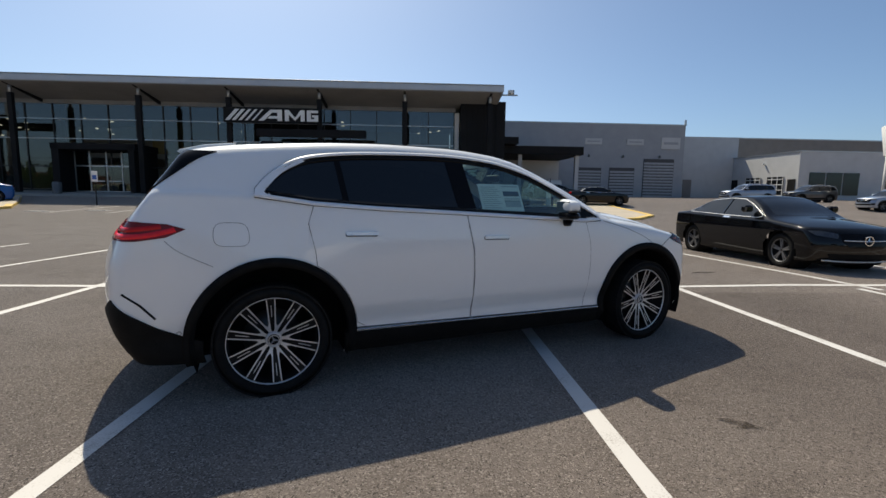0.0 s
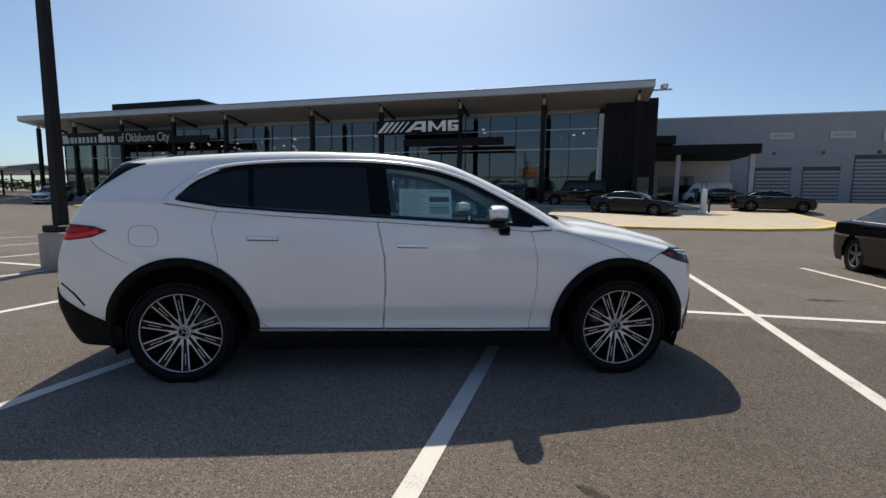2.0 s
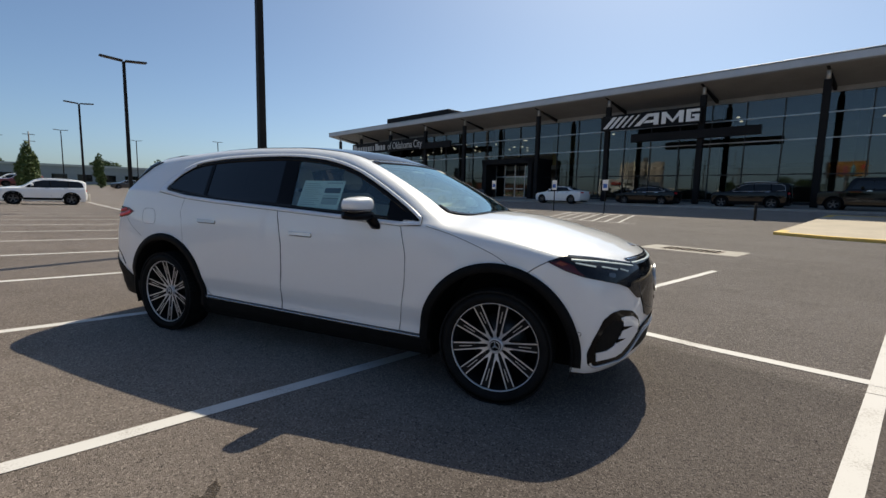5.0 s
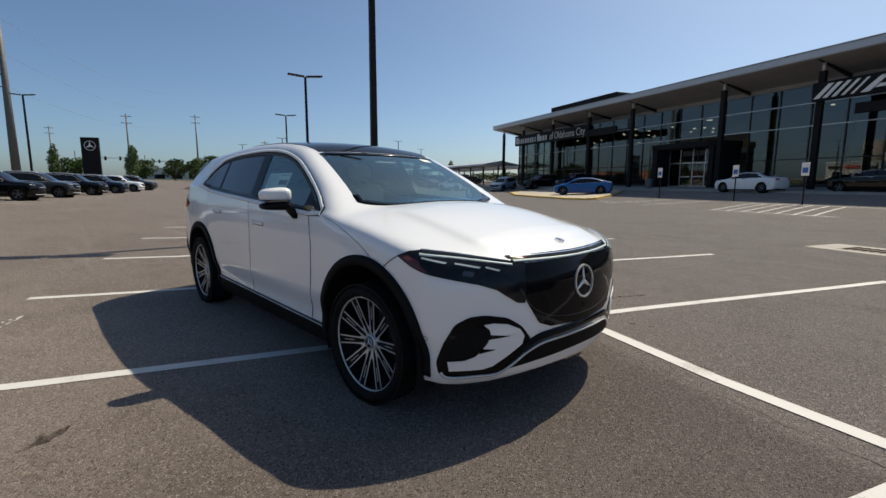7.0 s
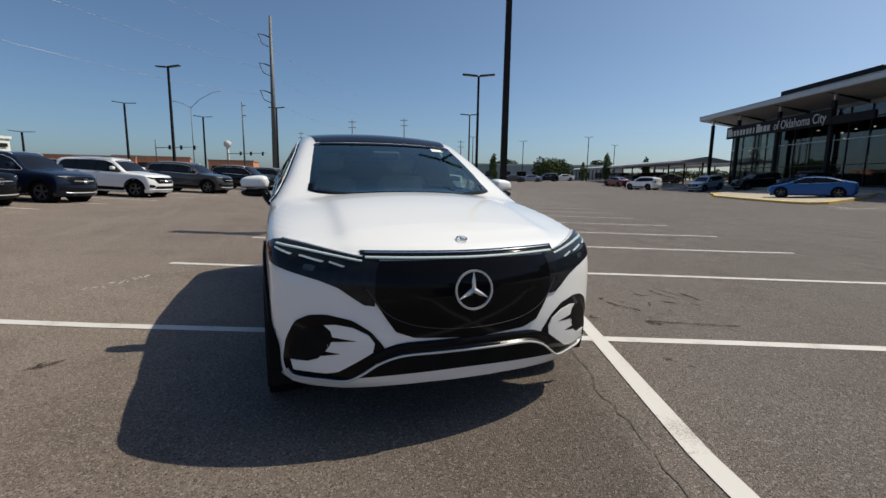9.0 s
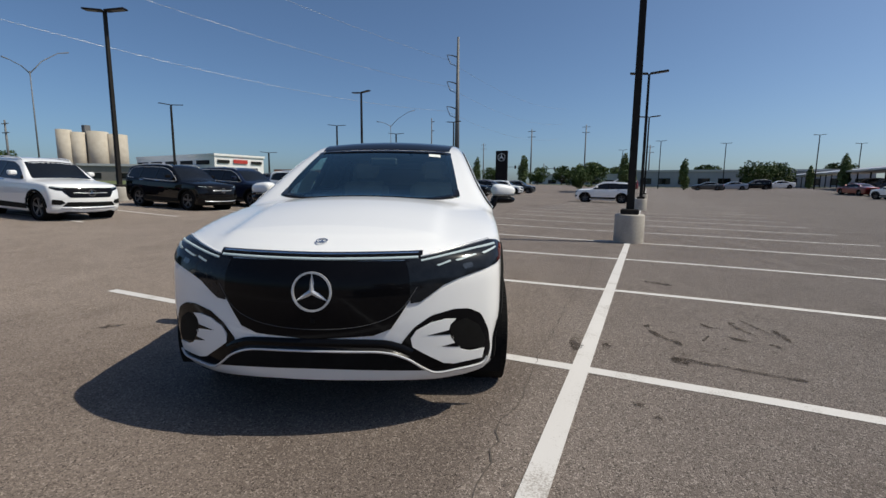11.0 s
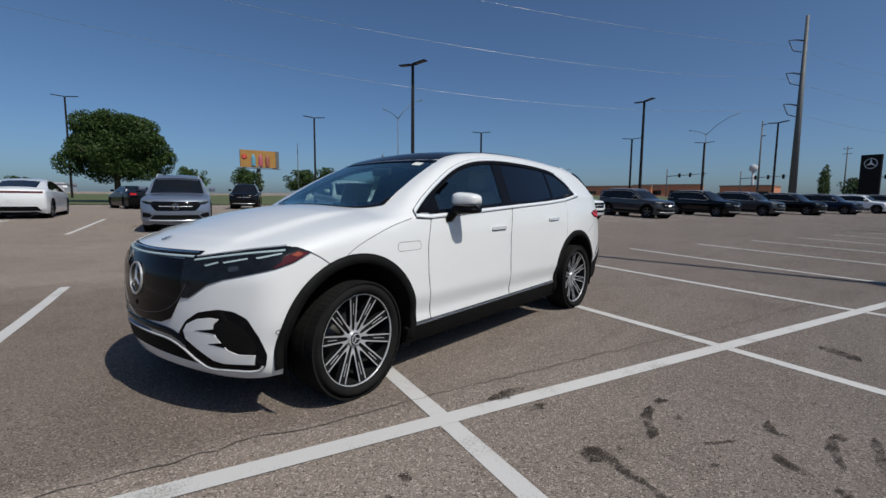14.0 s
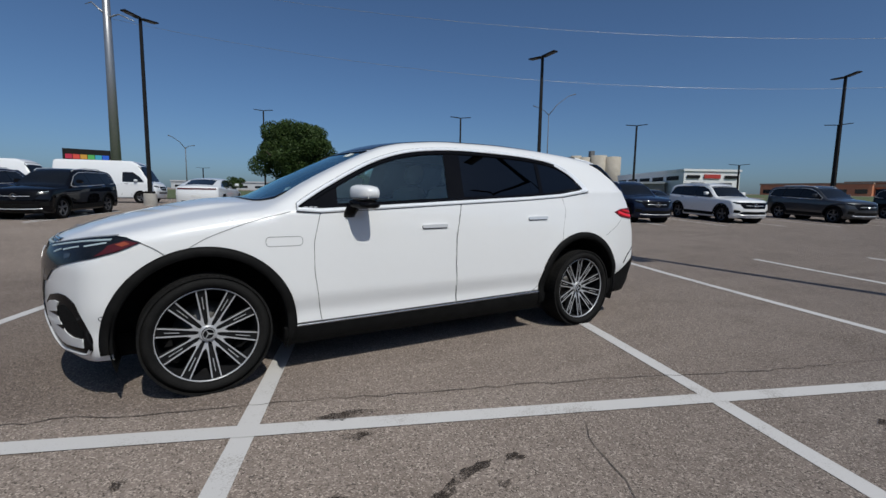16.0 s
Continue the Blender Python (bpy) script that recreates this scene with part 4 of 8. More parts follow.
part("wall", boxed(49.4, 63, 52.9, 66.5, 0.5, 7.6), WALL_LIGHT, gar)
part("coping", boxed(49.3, 63.1, 52.8, 66.6, 7.6, 7.75), SILVER_FRAME, gar)
for k in range(3):
    part("window", boxed(50.9 + k * 2.4, 53.1 + k * 2.4, 52.82, 52.9, 1.9, 4.9), FAR_GLASS, gar)
for v0 in (55.3, 59.6):
    gd = part("garage_door", boxed(49.30, 49.39, v0, v0 + 3.15, 1.3, 4.4), FAR_GLASS, gar, "glazed garage door")
    for k in range(4):
        part("rail", boxed(49.26, 49.30, v0, v0 + 3.15, 1.75 + k * 0.75, 1.85 + k * 0.75), WHITE_TRIM, gd)
    for k in range(4):
        part("stile", boxed(49.25, 49.295, v0 + k * 1.02, v0 + 0.08 + k * 1.02, 1.3, 4.4), WHITE_TRIM, gd)
part("door", boxed(49.32, 49.39, 53.3, 54.6, 1.2, 4.0), BLACK_PANEL, gar)
part("door", boxed(49.32, 49.39, 64.6, 65.9, 1.2, 4.2), BLACK_PANEL, gar)
part("lamp_bracket", lathe(bmesh.new(), [(-0.2, 0.02), (-0.1, 0.2), (0.2, 0.02)], "z", 8, (49.2, 59.1, 6.4)), SIGN_WHITE, gar)
rot = thing("glass_rotunda", "pale round-fronted building with a glass drum", "building", LOTM, kind="structure")
part("drum", lathe(bmesh.new(), [(0.5, 5.0), (5.6, 5.0)], "z", 40, (48.2, 33.5, 0)), FAR_GLASS, rot)
part("crown", lathe(bmesh.new(), [(5.6, 5.2), (8.4, 5.6), (8.6, 5.2), (8.6, 0.1)], "z", 40, (48.2, 33.5, 0)), WALL_LIGHT, rot)
for k in range(12):
    a = radians(150 + 12 * k)
    part("column", tube(bmesh.new(), [(48.2 + 5.1 * math.cos(a), 33.5 + 5.1 * math.sin(a), 0.5), (48.2 + 5.1 * math.cos(a), 33.5 + 5.1 * math.sin(a), 5.7)], 0.16, 8), WALL_LIGHT, rot)


# ---- car building ----
def shell(S, nx=110, ny=44, nz=36, holes=None, snap=None):
    """The skin as one even net of four-sided faces, leaving out the openings."""
    pts, index, quads = [], {}, []

    def vid(i, j, k):
        key = (i, j, k)
        if key not in index:
            index[key] = len(pts)
            pts.append(key)
        return index[key]

    for i in range(nx):
        for j in range(ny):
            quads.append((vid(i, j, nz), vid(i + 1, j, nz), vid(i + 1, j + 1, nz), vid(i, j + 1, nz)))
            quads.append((vid(i, j, 0), vid(i, j + 1, 0), vid(i + 1, j + 1, 0), vid(i + 1, j, 0)))
        for k in range(nz):
            quads.append((vid(i, 0, k), vid(i + 1, 0, k), vid(i + 1, 0, k + 1), vid(i, 0, k + 1)))
            quads.append((vid(i, ny, k), vid(i, ny, k + 1), vid(i + 1, ny, k + 1), vid(i + 1, ny, k)))
    for j in range(ny):
        for k in range(nz):
            quads.append((vid(nx, j, k), vid(nx, j + 1, k), vid(nx, j + 1, k + 1), vid(nx, j, k + 1)))
            quads.append((vid(0, j, k), vid(0, j, k + 1), vid(0, j + 1, k + 1), vid(0, j + 1, k)))
    g = np.array(pts, float) / (nx, ny, nz)
    q = np.stack([-2.9 + 5.7 * g[:, 0], -1.15 + 2.3 * g[:, 1], 0.05 + 1.85 * g[:, 2]], 1)
    c = np.stack([np.clip(q[:, 0], -2.0, 1.95), 0 * q[:, 0], np.clip(q[:, 2], 0.45, 0.9)], 1)
    v = S.march(c, c + (q - c) * 1.3)
    quads = np.array(quads)
    if holes is not None:
        gone = holes(v[quads].mean(axis=1))
        rimmed = np.intersect1d(quads[gone], quads[~gone])
        quads = quads[~gone]
        if snap is not None:
            v[rimmed] = snap(v[rimmed])
    used = np.unique(quads)
    remap = -np.ones(len(v), int)
    remap[used] = np.arange(len(used))
    return v[used], [tuple(int(a) for a in remap[f]) for f in quads]


def inside(poly, x, z):
    hit = np.zeros(len(x), bool)
    n = len(poly)
    for i in range(n):
        (x0, z0), (x1, z1) = poly[i], poly[(i + 1) % n]
        cross = ((z0 > z) != (z1 > z)) & (x < (x1 - x0) * (z - z0) / (z1 - z0 + 1e-12) + x0)
        hit ^= cross
    return hit


def dense(poly, d=0.05, closed=True):
    out = []
    n = len(poly)
    for i in range(n if closed else n - 1):
        (a, b), (c, e) = poly[i], poly[(i + 1) % n]
        k = max(1, int(math.hypot(c - a, e - b) / d))
        out += [(a + (c - a) * t / k, b + (e - b) * t / k) for t in range(k)]
    return out if closed else out + [poly[-1]]


def rounded(poly, r=0.03, n=4):
    """The polygon with its corners cut round."""
    out, m = [], len(poly)
    for i in range(m):
        p, c, q = Vector(poly[i - 1]), Vector(poly[i]), Vector(poly[(i + 1) % m])
        a, b = p - c, q - c
        k = min(r, a.length * 0.45, b.length * 0.45)
        s, e = c + a.normalized() * k, c + b.normalized() * k
        for t in range(n + 1):
            f = t / n
            out.append(tuple((s * (1 - f) ** 2 + c * 2 * f * (1 - f) + e * f * f)))
    return out


def curved(pts, n=8, closed=False):
    """A smooth line through points."""
    out, m = [], len(pts)
    for i in range(m if closed else m - 1):
        g = lambda k: Vector(pts[k % m] if closed else pts[min(max(k, 0), m - 1)])
        a, b, c, d = g(i - 1), g(i), g(i + 1), g(i + 2)
        for t in range(n):
            f = t / n
            out.append(tuple(0.5 * (2 * b + (c - a) * f + (2 * a - 5 * b + 4 * c - d) * f * f + (3 * b - a - 3 * c + d) * f ** 3)))
    return out if closed else out + [tuple(pts[-1])]


def clip_cell(poly, x0, x1, y0, y1):
    for axis, lim, sign in ((0, x0, 1), (0, x1, -1), (1, y0, 1), (1, y1, -1)):
        out = []
        for i in range(len(poly)):
            a, b = poly[i - 1], poly[i]
            da, db = sign * (a[axis] - lim), sign * (b[axis] - lim)
            if (da >= 0) != (db >= 0):
                t = da / (da - db)
                out.append((a[0] + (b[0] - a[0]) * t, a[1] + (b[1] - a[1]) * t))
            if db >= 0:
                out.append(b)
        poly = out
        if len(poly) < 3:
            return []
    return poly


def patch(S, chart, poly, off=0.004, rim=0.012, cell=0.07):
    """A panel of any outline laid on the skin, with a folded edge."""
    poly = dense(poly, min(cell, 0.05))
    xs, ys = [p[0] for p in poly], [p[1] for p in poly]
    key, pts, faces = {}, [], []

    def vid(p):
        k = (round(p[0], 4), round(p[1], 4))
        if k not in key:
            key[k] = len(pts)
            pts.append(p)
        return key[k]

    i0, i1 = math.floor(min(xs) / cell), math.ceil(max(xs) / cell)
    j0, j1 = math.floor(min(ys) / cell), math.ceil(max(ys) / cell)
    for i in range(i0, i1):
        for j in range(j0, j1):
            c = clip_cell(poly, i * cell, (i + 1) * cell, j * cell, (j + 1) * cell)
            f = []
            for p in c:
                k = vid(p)
                if k not in f:
                    f.append(k)
            if len(f) >= 3:
                faces.append(f)
    a = np.array(pts)
    p = S.on(chart, a[:, 0], a[:, 1])
    nrm = S.normal(p)
    top = p + nrm * off
    bm = bmesh.new()
    vs_ = [bm.verts.new(tuple(v)) for v in top]
    for f in faces:
        try:
            bm.faces.new([vs_[k] for k in f]).smooth = True
        except ValueError:
            pass
    bmesh.ops.recalc_face_normals(bm, faces=bm.faces)
    bm.normal_update()
    bm.verts.index_update()
    tot = sum((f.normal.dot(Vector(nrm[f.verts[0].index])) for f in bm.faces), 0.0)
    if tot < 0:
        bmesh.ops.reverse_faces(bm, faces=bm.faces)
    if rim:
        edges = [e for e in bm.edges if e.is_boundary]
        for e in edges:
            e.smooth = False
        r = bmesh.ops.extrude_edge_only(bm, edges=edges)
        moved = [v for v in r["geom"] if isinstance(v, bmesh.types.BMVert)]
        mv = np.array([tuple(v.co) for v in moved])
        if len(mv):
            nn = S.normal(mv)
            for v, n_ in zip(moved, nn):
                v.co -= Vector(n_) * rim
    bmesh.ops.recalc_face_normals(bm, faces=bm.faces)
    return bm


def ribbon(S, chart, pts, width, off=0.004, rim=0.006, closed=False, side=0):
    """A narrow strip along a line on the skin; side -1, 0, 1 sets which way it widens."""
    n = len(pts)
    left, right = [], []
    for i in range(n):
        a = Vector(pts[i - 1] if (closed or i > 0) else pts[i])
        b = Vector(pts[(i + 1) % n] if (closed or i < n - 1) else pts[i])
        d = (b - a).normalized()
        nn = Vector((-d.y, d.x)) * width
        c = Vector(pts[i])
        left.append(c + nn * (0.5 + 0.5 * side))
        right.append(c - nn * (0.5 - 0.5 * side))
    a = np.array([tuple(p) for p in left + right])
    p = S.on(chart, a[:, 0], a[:, 1])
    nr = S.normal(p)
    top, low = p + nr * off, p + nr * (off - rim)
    bm = bmesh.new()
    T = [bm.verts.new(tuple(v)) for v in top]
    B = [bm.verts.new(tuple(v)) for v in low]
    for i in range(n if closed else n - 1):
        j = (i + 1) % n
        bm.faces.new((T[i], T[j], T[n + j], T[n + i])).smooth = True
        bm.faces.new((T[i], B[i], B[j], T[j]))
        bm.faces.new((T[n + i], T[n + j], B[n + j], B[n + i]))
    bmesh.ops.recalc_face_normals(bm, faces=bm.faces)
    return bm


def mirror_y(bm):
    bmesh.ops.scale(bm, vec=(1, -1, 1), verts=bm.verts)
    bmesh.ops.reverse_faces(bm, faces=bm.faces)
    return bm


def ring(cx, cz, r, a0, a1, n=40):
    return [(cx + r * math.cos(radians(a0 + (a1 - a0) * i / n)), cz + r * math.sin(radians(a0 + (a1 - a0) * i / n))) for i in range(n + 1)]


def star_emblem(bm, r, m, depth=0.008, ring_w=0.12):
    """A ring with three tapering rays."""
    n = 36
    vs0 = len(bm.verts)
    made = []
    for rad, d in ((r, 0), (r, depth), (r * (1 - ring_w), depth), (r * (1 - ring_w), 0)):
        made.append([bm.verts.new((0 + d, rad * math.cos(2 * math.pi * k / n), rad * math.sin(2 * math.pi * k / n))) for k in range(n)])
    for a, b in zip(made, made[1:] + made[:1]):
        for k in range(n):
            bm.faces.new((a[k], a[(k + 1) % n], b[(k + 1) % n], b[k]))
    extra = []
    for k in range(3):
        t = math.pi / 2 + k * 2 * math.pi / 3
        tip = bm.verts.new((depth * 0.6, r * 0.93 * math.cos(t), r * 0.93 * math.sin(t)))
        mid = bm.verts.new((depth * 1.3, 0, 0))
        tip2 = bm.verts.new((0, r * 0.93 * math.cos(t), r * 0.93 * math.sin(t)))
        s1 = bm.verts.new((0, r * 0.20 * math.cos(t + 1.05), r * 0.20 * math.sin(t + 1.05)))
        s2 = bm.verts.new((0, r * 0.20 * math.cos(t - 1.05), r * 0.20 * math.sin(t - 1.05)))
        for q in ((tip, mid, s1), (tip, s2, mid), (tip, s1, tip2), (tip, tip2, s2)):
            bm.faces.new(q)
        extra += [tip, tip2, mid, s1, s2]
    vs_ = [v for g_ in made for v in g_] + extra
    bmesh.ops.transform(bm, matrix=m, verts=vs_)
    return bm


def wheel_parts(parent, at, side, r, rim_r, width, style, spokes=10, steer=0.0, spin=0.0):
    """A wheel: tyre, rim, spokes, disc and cap. side +1 faces +y."""
    w = new("wheel")
    w.parent = parent
    w.matrix_local = pose(*at) @ pose(0, 0, 0, 0, 0, steer) @ (pose(0, 0, 0) if side > 0 else pose(0, 0, 0, 0, 0, 180)) @ pose(0, 0, 0, 0, spin, 0)
    h = width / 2
    prof = [(-h * 0.80, rim_r), (-h * 0.98, rim_r + (r - rim_r) * 0.4), (-h * 0.95, r - 0.03), (-h * 0.8, r - 0.008), (-h * 0.4, r), (0, r), (h * 0.4, r), (h * 0.8, r - 0.008), (h * 0.95, r - 0.03),
            (h * 1.0, rim_r + (r - rim_r) * 0.55), (h * 0.97, rim_r + (r - rim_r) * 0.25), (h * 0.86, rim_r + 0.004), (h * 0.80, rim_r - 0.004), (h * 0.6, rim_r - 0.012), (-h * 0.8, rim_r - 0.012), (-h * 0.8, rim_r)]
    bm = lathe(bmesh.new(), prof, "y", 56 if style == "hero" else 24)
    tyre = part("tyre", bm, RUBBER, w, "black road tyre")
    if style == "hero":
        bm = bmesh.new()
        for k in range(64):
            a = 2 * math.pi * k / 64
            for y0, y1, sk in ((h * 0.45, h * 0.93, 0.02), (-h * 0.3, h * 0.3, -0.02)):
                m = Matrix.Rotation(a, 4, "Y")
                box(bm, -0.0168, 0.0168, y0, y1, r - 0.012, r + 0.0012, 0, m)
        part("tread", bm, RUBBER, tyre)
    part("barrel", lathe(bmesh.new(), [(h * 0.78, rim_r - 0.012), (-h * 0.5, rim_r - 0.03), (-h * 0.55, 0.02)], "y", 40 if style == "hero" else 20), RIM_DARK, w)
    f = h * 0.62
    if style == "hero":
        part("brake_disc", lathe(bmesh.new(), [(-0.02, 0.0), (-0.02, 0.185), (-0.035, 0.185)], "y", 32), BRAKE, w)
        part("rim_lip", lathe(bmesh.new(), [(h * 0.70, rim_r - 0.0075), (h * 0.80, rim_r - 0.007), (h * 0.83, rim_r - 0.003), (h * 0.80, rim_r + 0.001)], "y", 56), SPOKE, w, "machined aluminium rim edge")
        for k in range(spokes):
            a = 2 * math.pi * (k + 0.5) / spokes
            m = Matrix.Rotation(a, 4, "Y")
            sp = bmesh.new()
            # dark blade, wider at the rim
            q = [(-0.014, 0.055, f - 0.032), (0.014, 0.055, f - 0.032), (0.029, rim_r - 0.012, h * 0.70), (-0.029, rim_r - 0.012, h * 0.70)]
            lo, hi = [sp.verts.new((x, y - 0.035, z)) for x, z, y in q], [sp.verts.new((x, y, z)) for x, z, y in q]
            sp.faces.new(lo[::-1]), sp.faces.new(hi)
            for i in range(4):
                sp.faces.new((lo[i], lo[(i + 1) % 4], hi[(i + 1) % 4], hi[i]))
            bmesh.ops.recalc_face_normals(sp, faces=sp.faces)
            bmesh.ops.transform(sp, matrix=m, verts=sp.verts)
            blade = part("spoke", sp, RIM_DARK, w)
            plane = lambda z: f - 0.024 + (h * 0.70 + 0.030 - f) * (z - 0.05) / (rim_r - 0.06)

            def plate(bm_, q):
                lo_, hi_ = [bm_.verts.new((x, plane(z) - 0.001, z)) for x, z in q], [bm_.verts.new((x, plane(z) + 0.002, z)) for x, z in q]
                bm_.faces.new(lo_), bm_.faces.new(hi_[::-1])
                for i in range(len(q)):
                    bm_.faces.new((lo_[i], hi_[i], hi_[(i + 1) % len(q)], lo_[(i + 1) % len(q)]))
                bmesh.ops.recalc_face_normals(bm_, faces=bm_.faces)
                return bm_
            ed = bmesh.new()
            for s in (-1, 1):
                plate(ed, [(s * 0.0140, 0.106), (s * 0.0222, 0.102), (s * 0.0295, rim_r - 0.008), (s * 0.0220, rim_r - 0.008)])
            bmesh.ops.transform(ed, matrix=m, verts=ed.verts)
            part("spoke_edge", ed, SPOKE, blade, "machined silver spoke edges")
            ins = plate(bmesh.new(), [(-0.0020, rim_r * 0.54), (0.0020, rim_r * 0.54), (0.0020, rim_r * 0.82), (-0.0020, rim_r * 0.82)])
            bmesh.ops.transform(ins, matrix=m, verts=ins.verts)
            part("spoke_insert", ins, SPOKE, blade)
            web = plate(bmesh.new(), [(-0.010, 0.044), (0.010, 0.044), (0.011, 0.072), (0.0205, 0.104), (0.0125, 0.112), (0.0, 0.092), (-0.0125, 0.112), (-0.0205, 0.104), (-0.011, 0.072)])
            bmesh.ops.transform(web, matrix=Matrix.Rotation(a + math.pi / spokes, 4, "Y"), verts=web.verts)
            part("spoke_web", web, SPOKE, blade)
        part("cap_ring", lathe(bmesh.new(), [(f - 0.03, 0.052), (f - 0.010, 0.050), (f - 0.008, 0.038), (f - 0.02, 0.037)], "y", 24), SPOKE, w, "silver ring round the hub cap")
        part("hub_cap", lathe(bmesh.new(), [(f - 0.05, 0.046), (f - 0.014, 0.044), (f - 0.006, 0.034), (f - 0.006, 0.0)], "y", 24), RIM_DARK, w)
        em = star_emblem(bmesh.new(), 0.034, pose(0, f - 0.004, 0, 0, 0, 90))
        part("emblem", em, SPOKE, w, "silver ring with three rays")
    else:
        part("rim_lip", lathe(bmesh.new(), [(h * 0.74, rim_r - 0.02), (h * 0.84, rim_r - 0.004)], "y", 24), DARK_ALLOY, w)
        sp = bmesh.new()
        for k in range(10):
            a = 2 * math.pi * (k // 2) / 5 + (0.13 if k % 2 else -0.13)
            m = Matrix.Rotation(a, 4, "Y")
            q = [(-0.020, 0.02, f), (0.020, 0.02, f), (0.012, rim_r - 0.01, h * 0.76), (-0.012, rim_r - 0.01, h * 0.76)]
            lo, hi = [sp.verts.new(m @ Vector((x, y - 0.03, z))) for x, z, y in q], [sp.verts.new(m @ Vector((x, y, z))) for x, z, y in q]
            sp.faces.new(lo[::-1]), sp.faces.new(hi)
            for i in range(4):
                sp.faces.new((lo[i], lo[(i + 1) % 4], hi[(i + 1) % 4], hi[i]))
        bmesh.ops.recalc_face_normals(sp, faces=sp.faces)
        part("spokes", sp, DARK_ALLOY, w)
    return w


# ---- the white electric SUV ----
HS = Shape(**HERO)
WX, WZ, TR = 1.605, 0.372, 0.366
ARCH_CUT = 0.478
hero = thing("white_suv", "pearl white electric SUV with black wheel arches, parked across stall lines", "car", pose(0, 0, 0))
DLO = curved([(-1.70, 1.30), (-1.58, 1.425), (-1.40, 1.525), (-1.10, 1.572), (-0.68, 1.592), (-0.26, 1.592), (0.10, 1.558), (0.38, 1.485), (0.62, 1.378), (0.90, 1.225), (1.06, 1.125)], 5) + \
    [(0.90, 1.118), (0.52, 1.138), (-0.2, 1.178), (-0.94, 1.218), (-1.34, 1.248)]
SCREEN = curved([(1.155, -0.685), (1.29, -0.40), (1.335, 0.0), (1.29, 0.40), (1.155, 0.685)], 6) + curved([(0.42, 0.585), (0.455, 0.30), (0.465, 0.0), (0.455, -0.30), (0.42, -0.585)], 6)


def hero_holes(c):
    x, y, z = c[:, 0], np.abs(c[:, 1]), c[:, 2]
    cut = inside(DLO, x, z) & (y > 0.55)
    cut |= inside(SCREEN, x, c[:, 1]) & (z > 1.1)
    for wx in (WX, -WX):
        cut |= (np.hypot(x - wx, z - WZ) < ARCH_CUT) & (y > 0.60) & (z < 0.95)
    cut |= (z < 0.21) & (np.abs(x) < 2.2)
    cut |= (x > 2.05) & (z < lip_low(y))
    cut |= (x < -2.0) & (z < 0.285)
    return cut



def nearest(poly, a, b):
    """The nearest places of an outline to the places (a, b)."""
    P = np.array(dense(poly, 0.01))
    d = (P[None, :, 0] - a[:, None]) ** 2 + (P[None, :, 1] - b[:, None]) ** 2
    k = d.argmin(axis=1)
    return P[k], np.sqrt(d[np.arange(len(a)), k])


def lip_low(y):
    """How far down the front lip reaches."""
    return np.interp(np.abs(y), [0, 0.2, 0.39, 0.6, 0.75, 0.9], [0.290, 0.288, 0.274, 0.246, 0.246, 0.270])


def hero_edges(p):
    """Draws the ragged edges of the openings onto their true outlines."""
    out = p.copy()
    x, y, z = p.T
    left = np.zeros(len(p), bool)

    def put(mask, charts, a, b):
        nonlocal left
        for c in charts:
            m = mask & ~left & ((y < 0) if c in "RC" else (y >= 0) if c in "LD" else True)
            if m.any():
                out[m] = HS.on(c, a[m], b[m])
        left = left | mask

    for wx in (WX, -WX):
        r = np.hypot(x - wx, z - WZ)
        put((np.abs(y) > 0.6) & (r > 0.40) & (r < 0.56) & (z > 0.24) & (z < 0.95), "RL", wx + (x - wx) * ARCH_CUT / r, WZ + (z - WZ) * ARCH_CUT / r)
    put((x > 1.9) & (z < 0.36), "CD", 1.2 * np.arctan2(np.abs(y), x - 1.2), lip_low(y))
    q, d = nearest(DLO, x, z)
    put((np.abs(y) > 0.5) & (d < 0.05) & (z > 1.08), "RL", q[:, 0], q[:, 1])
    q, d = nearest(SCREEN, x, y)
    put((d < 0.06) & (z > 1.08), "T", q[:, 0], q[:, 1])
    return out


v_, f_ = shell(HS, 190, 72, 64, hero_holes, hero_edges)
raw("body", v_, f_, WHITE_PAINT, hero, "pearl white painted body shell")
part("underbody", boxed(-2.25, 2.2, -0.62, 0.62, 0.20, 0.34, 0.03), UNDERSIDE, hero)
part("floor_pan", boxed(-1.06, 1.06, -0.88, 0.88, 0.215, 0.34, 0.02), UNDERSIDE, hero)


def both(name, maker, material, label=""):
    """A part for each side of the car."""
    a = part(name, maker(), material, hero, label)
    b = part(name, mirror_y(maker()), material, hero, label)
    return a, b


# wheel housings
for wx in (WX, -WX):
    def housing(wx=wx):
        bm = bmesh.new()
        prof = ring(wx, WZ, 0.488, -20, 200, 34)
        out = [bm.verts.new((x, -0.95, z)) for x, z in prof]
        inn = [bm.verts.new((x, -0.55, z)) for x, z in prof]
        for i in range(len(prof) - 1):
            bm.faces.new((out[i], out[i + 1], inn[i + 1], inn[i]))
        bm.faces.new(inn)
        return bm
    both("wheel_housing", housing, UNDERSIDE)

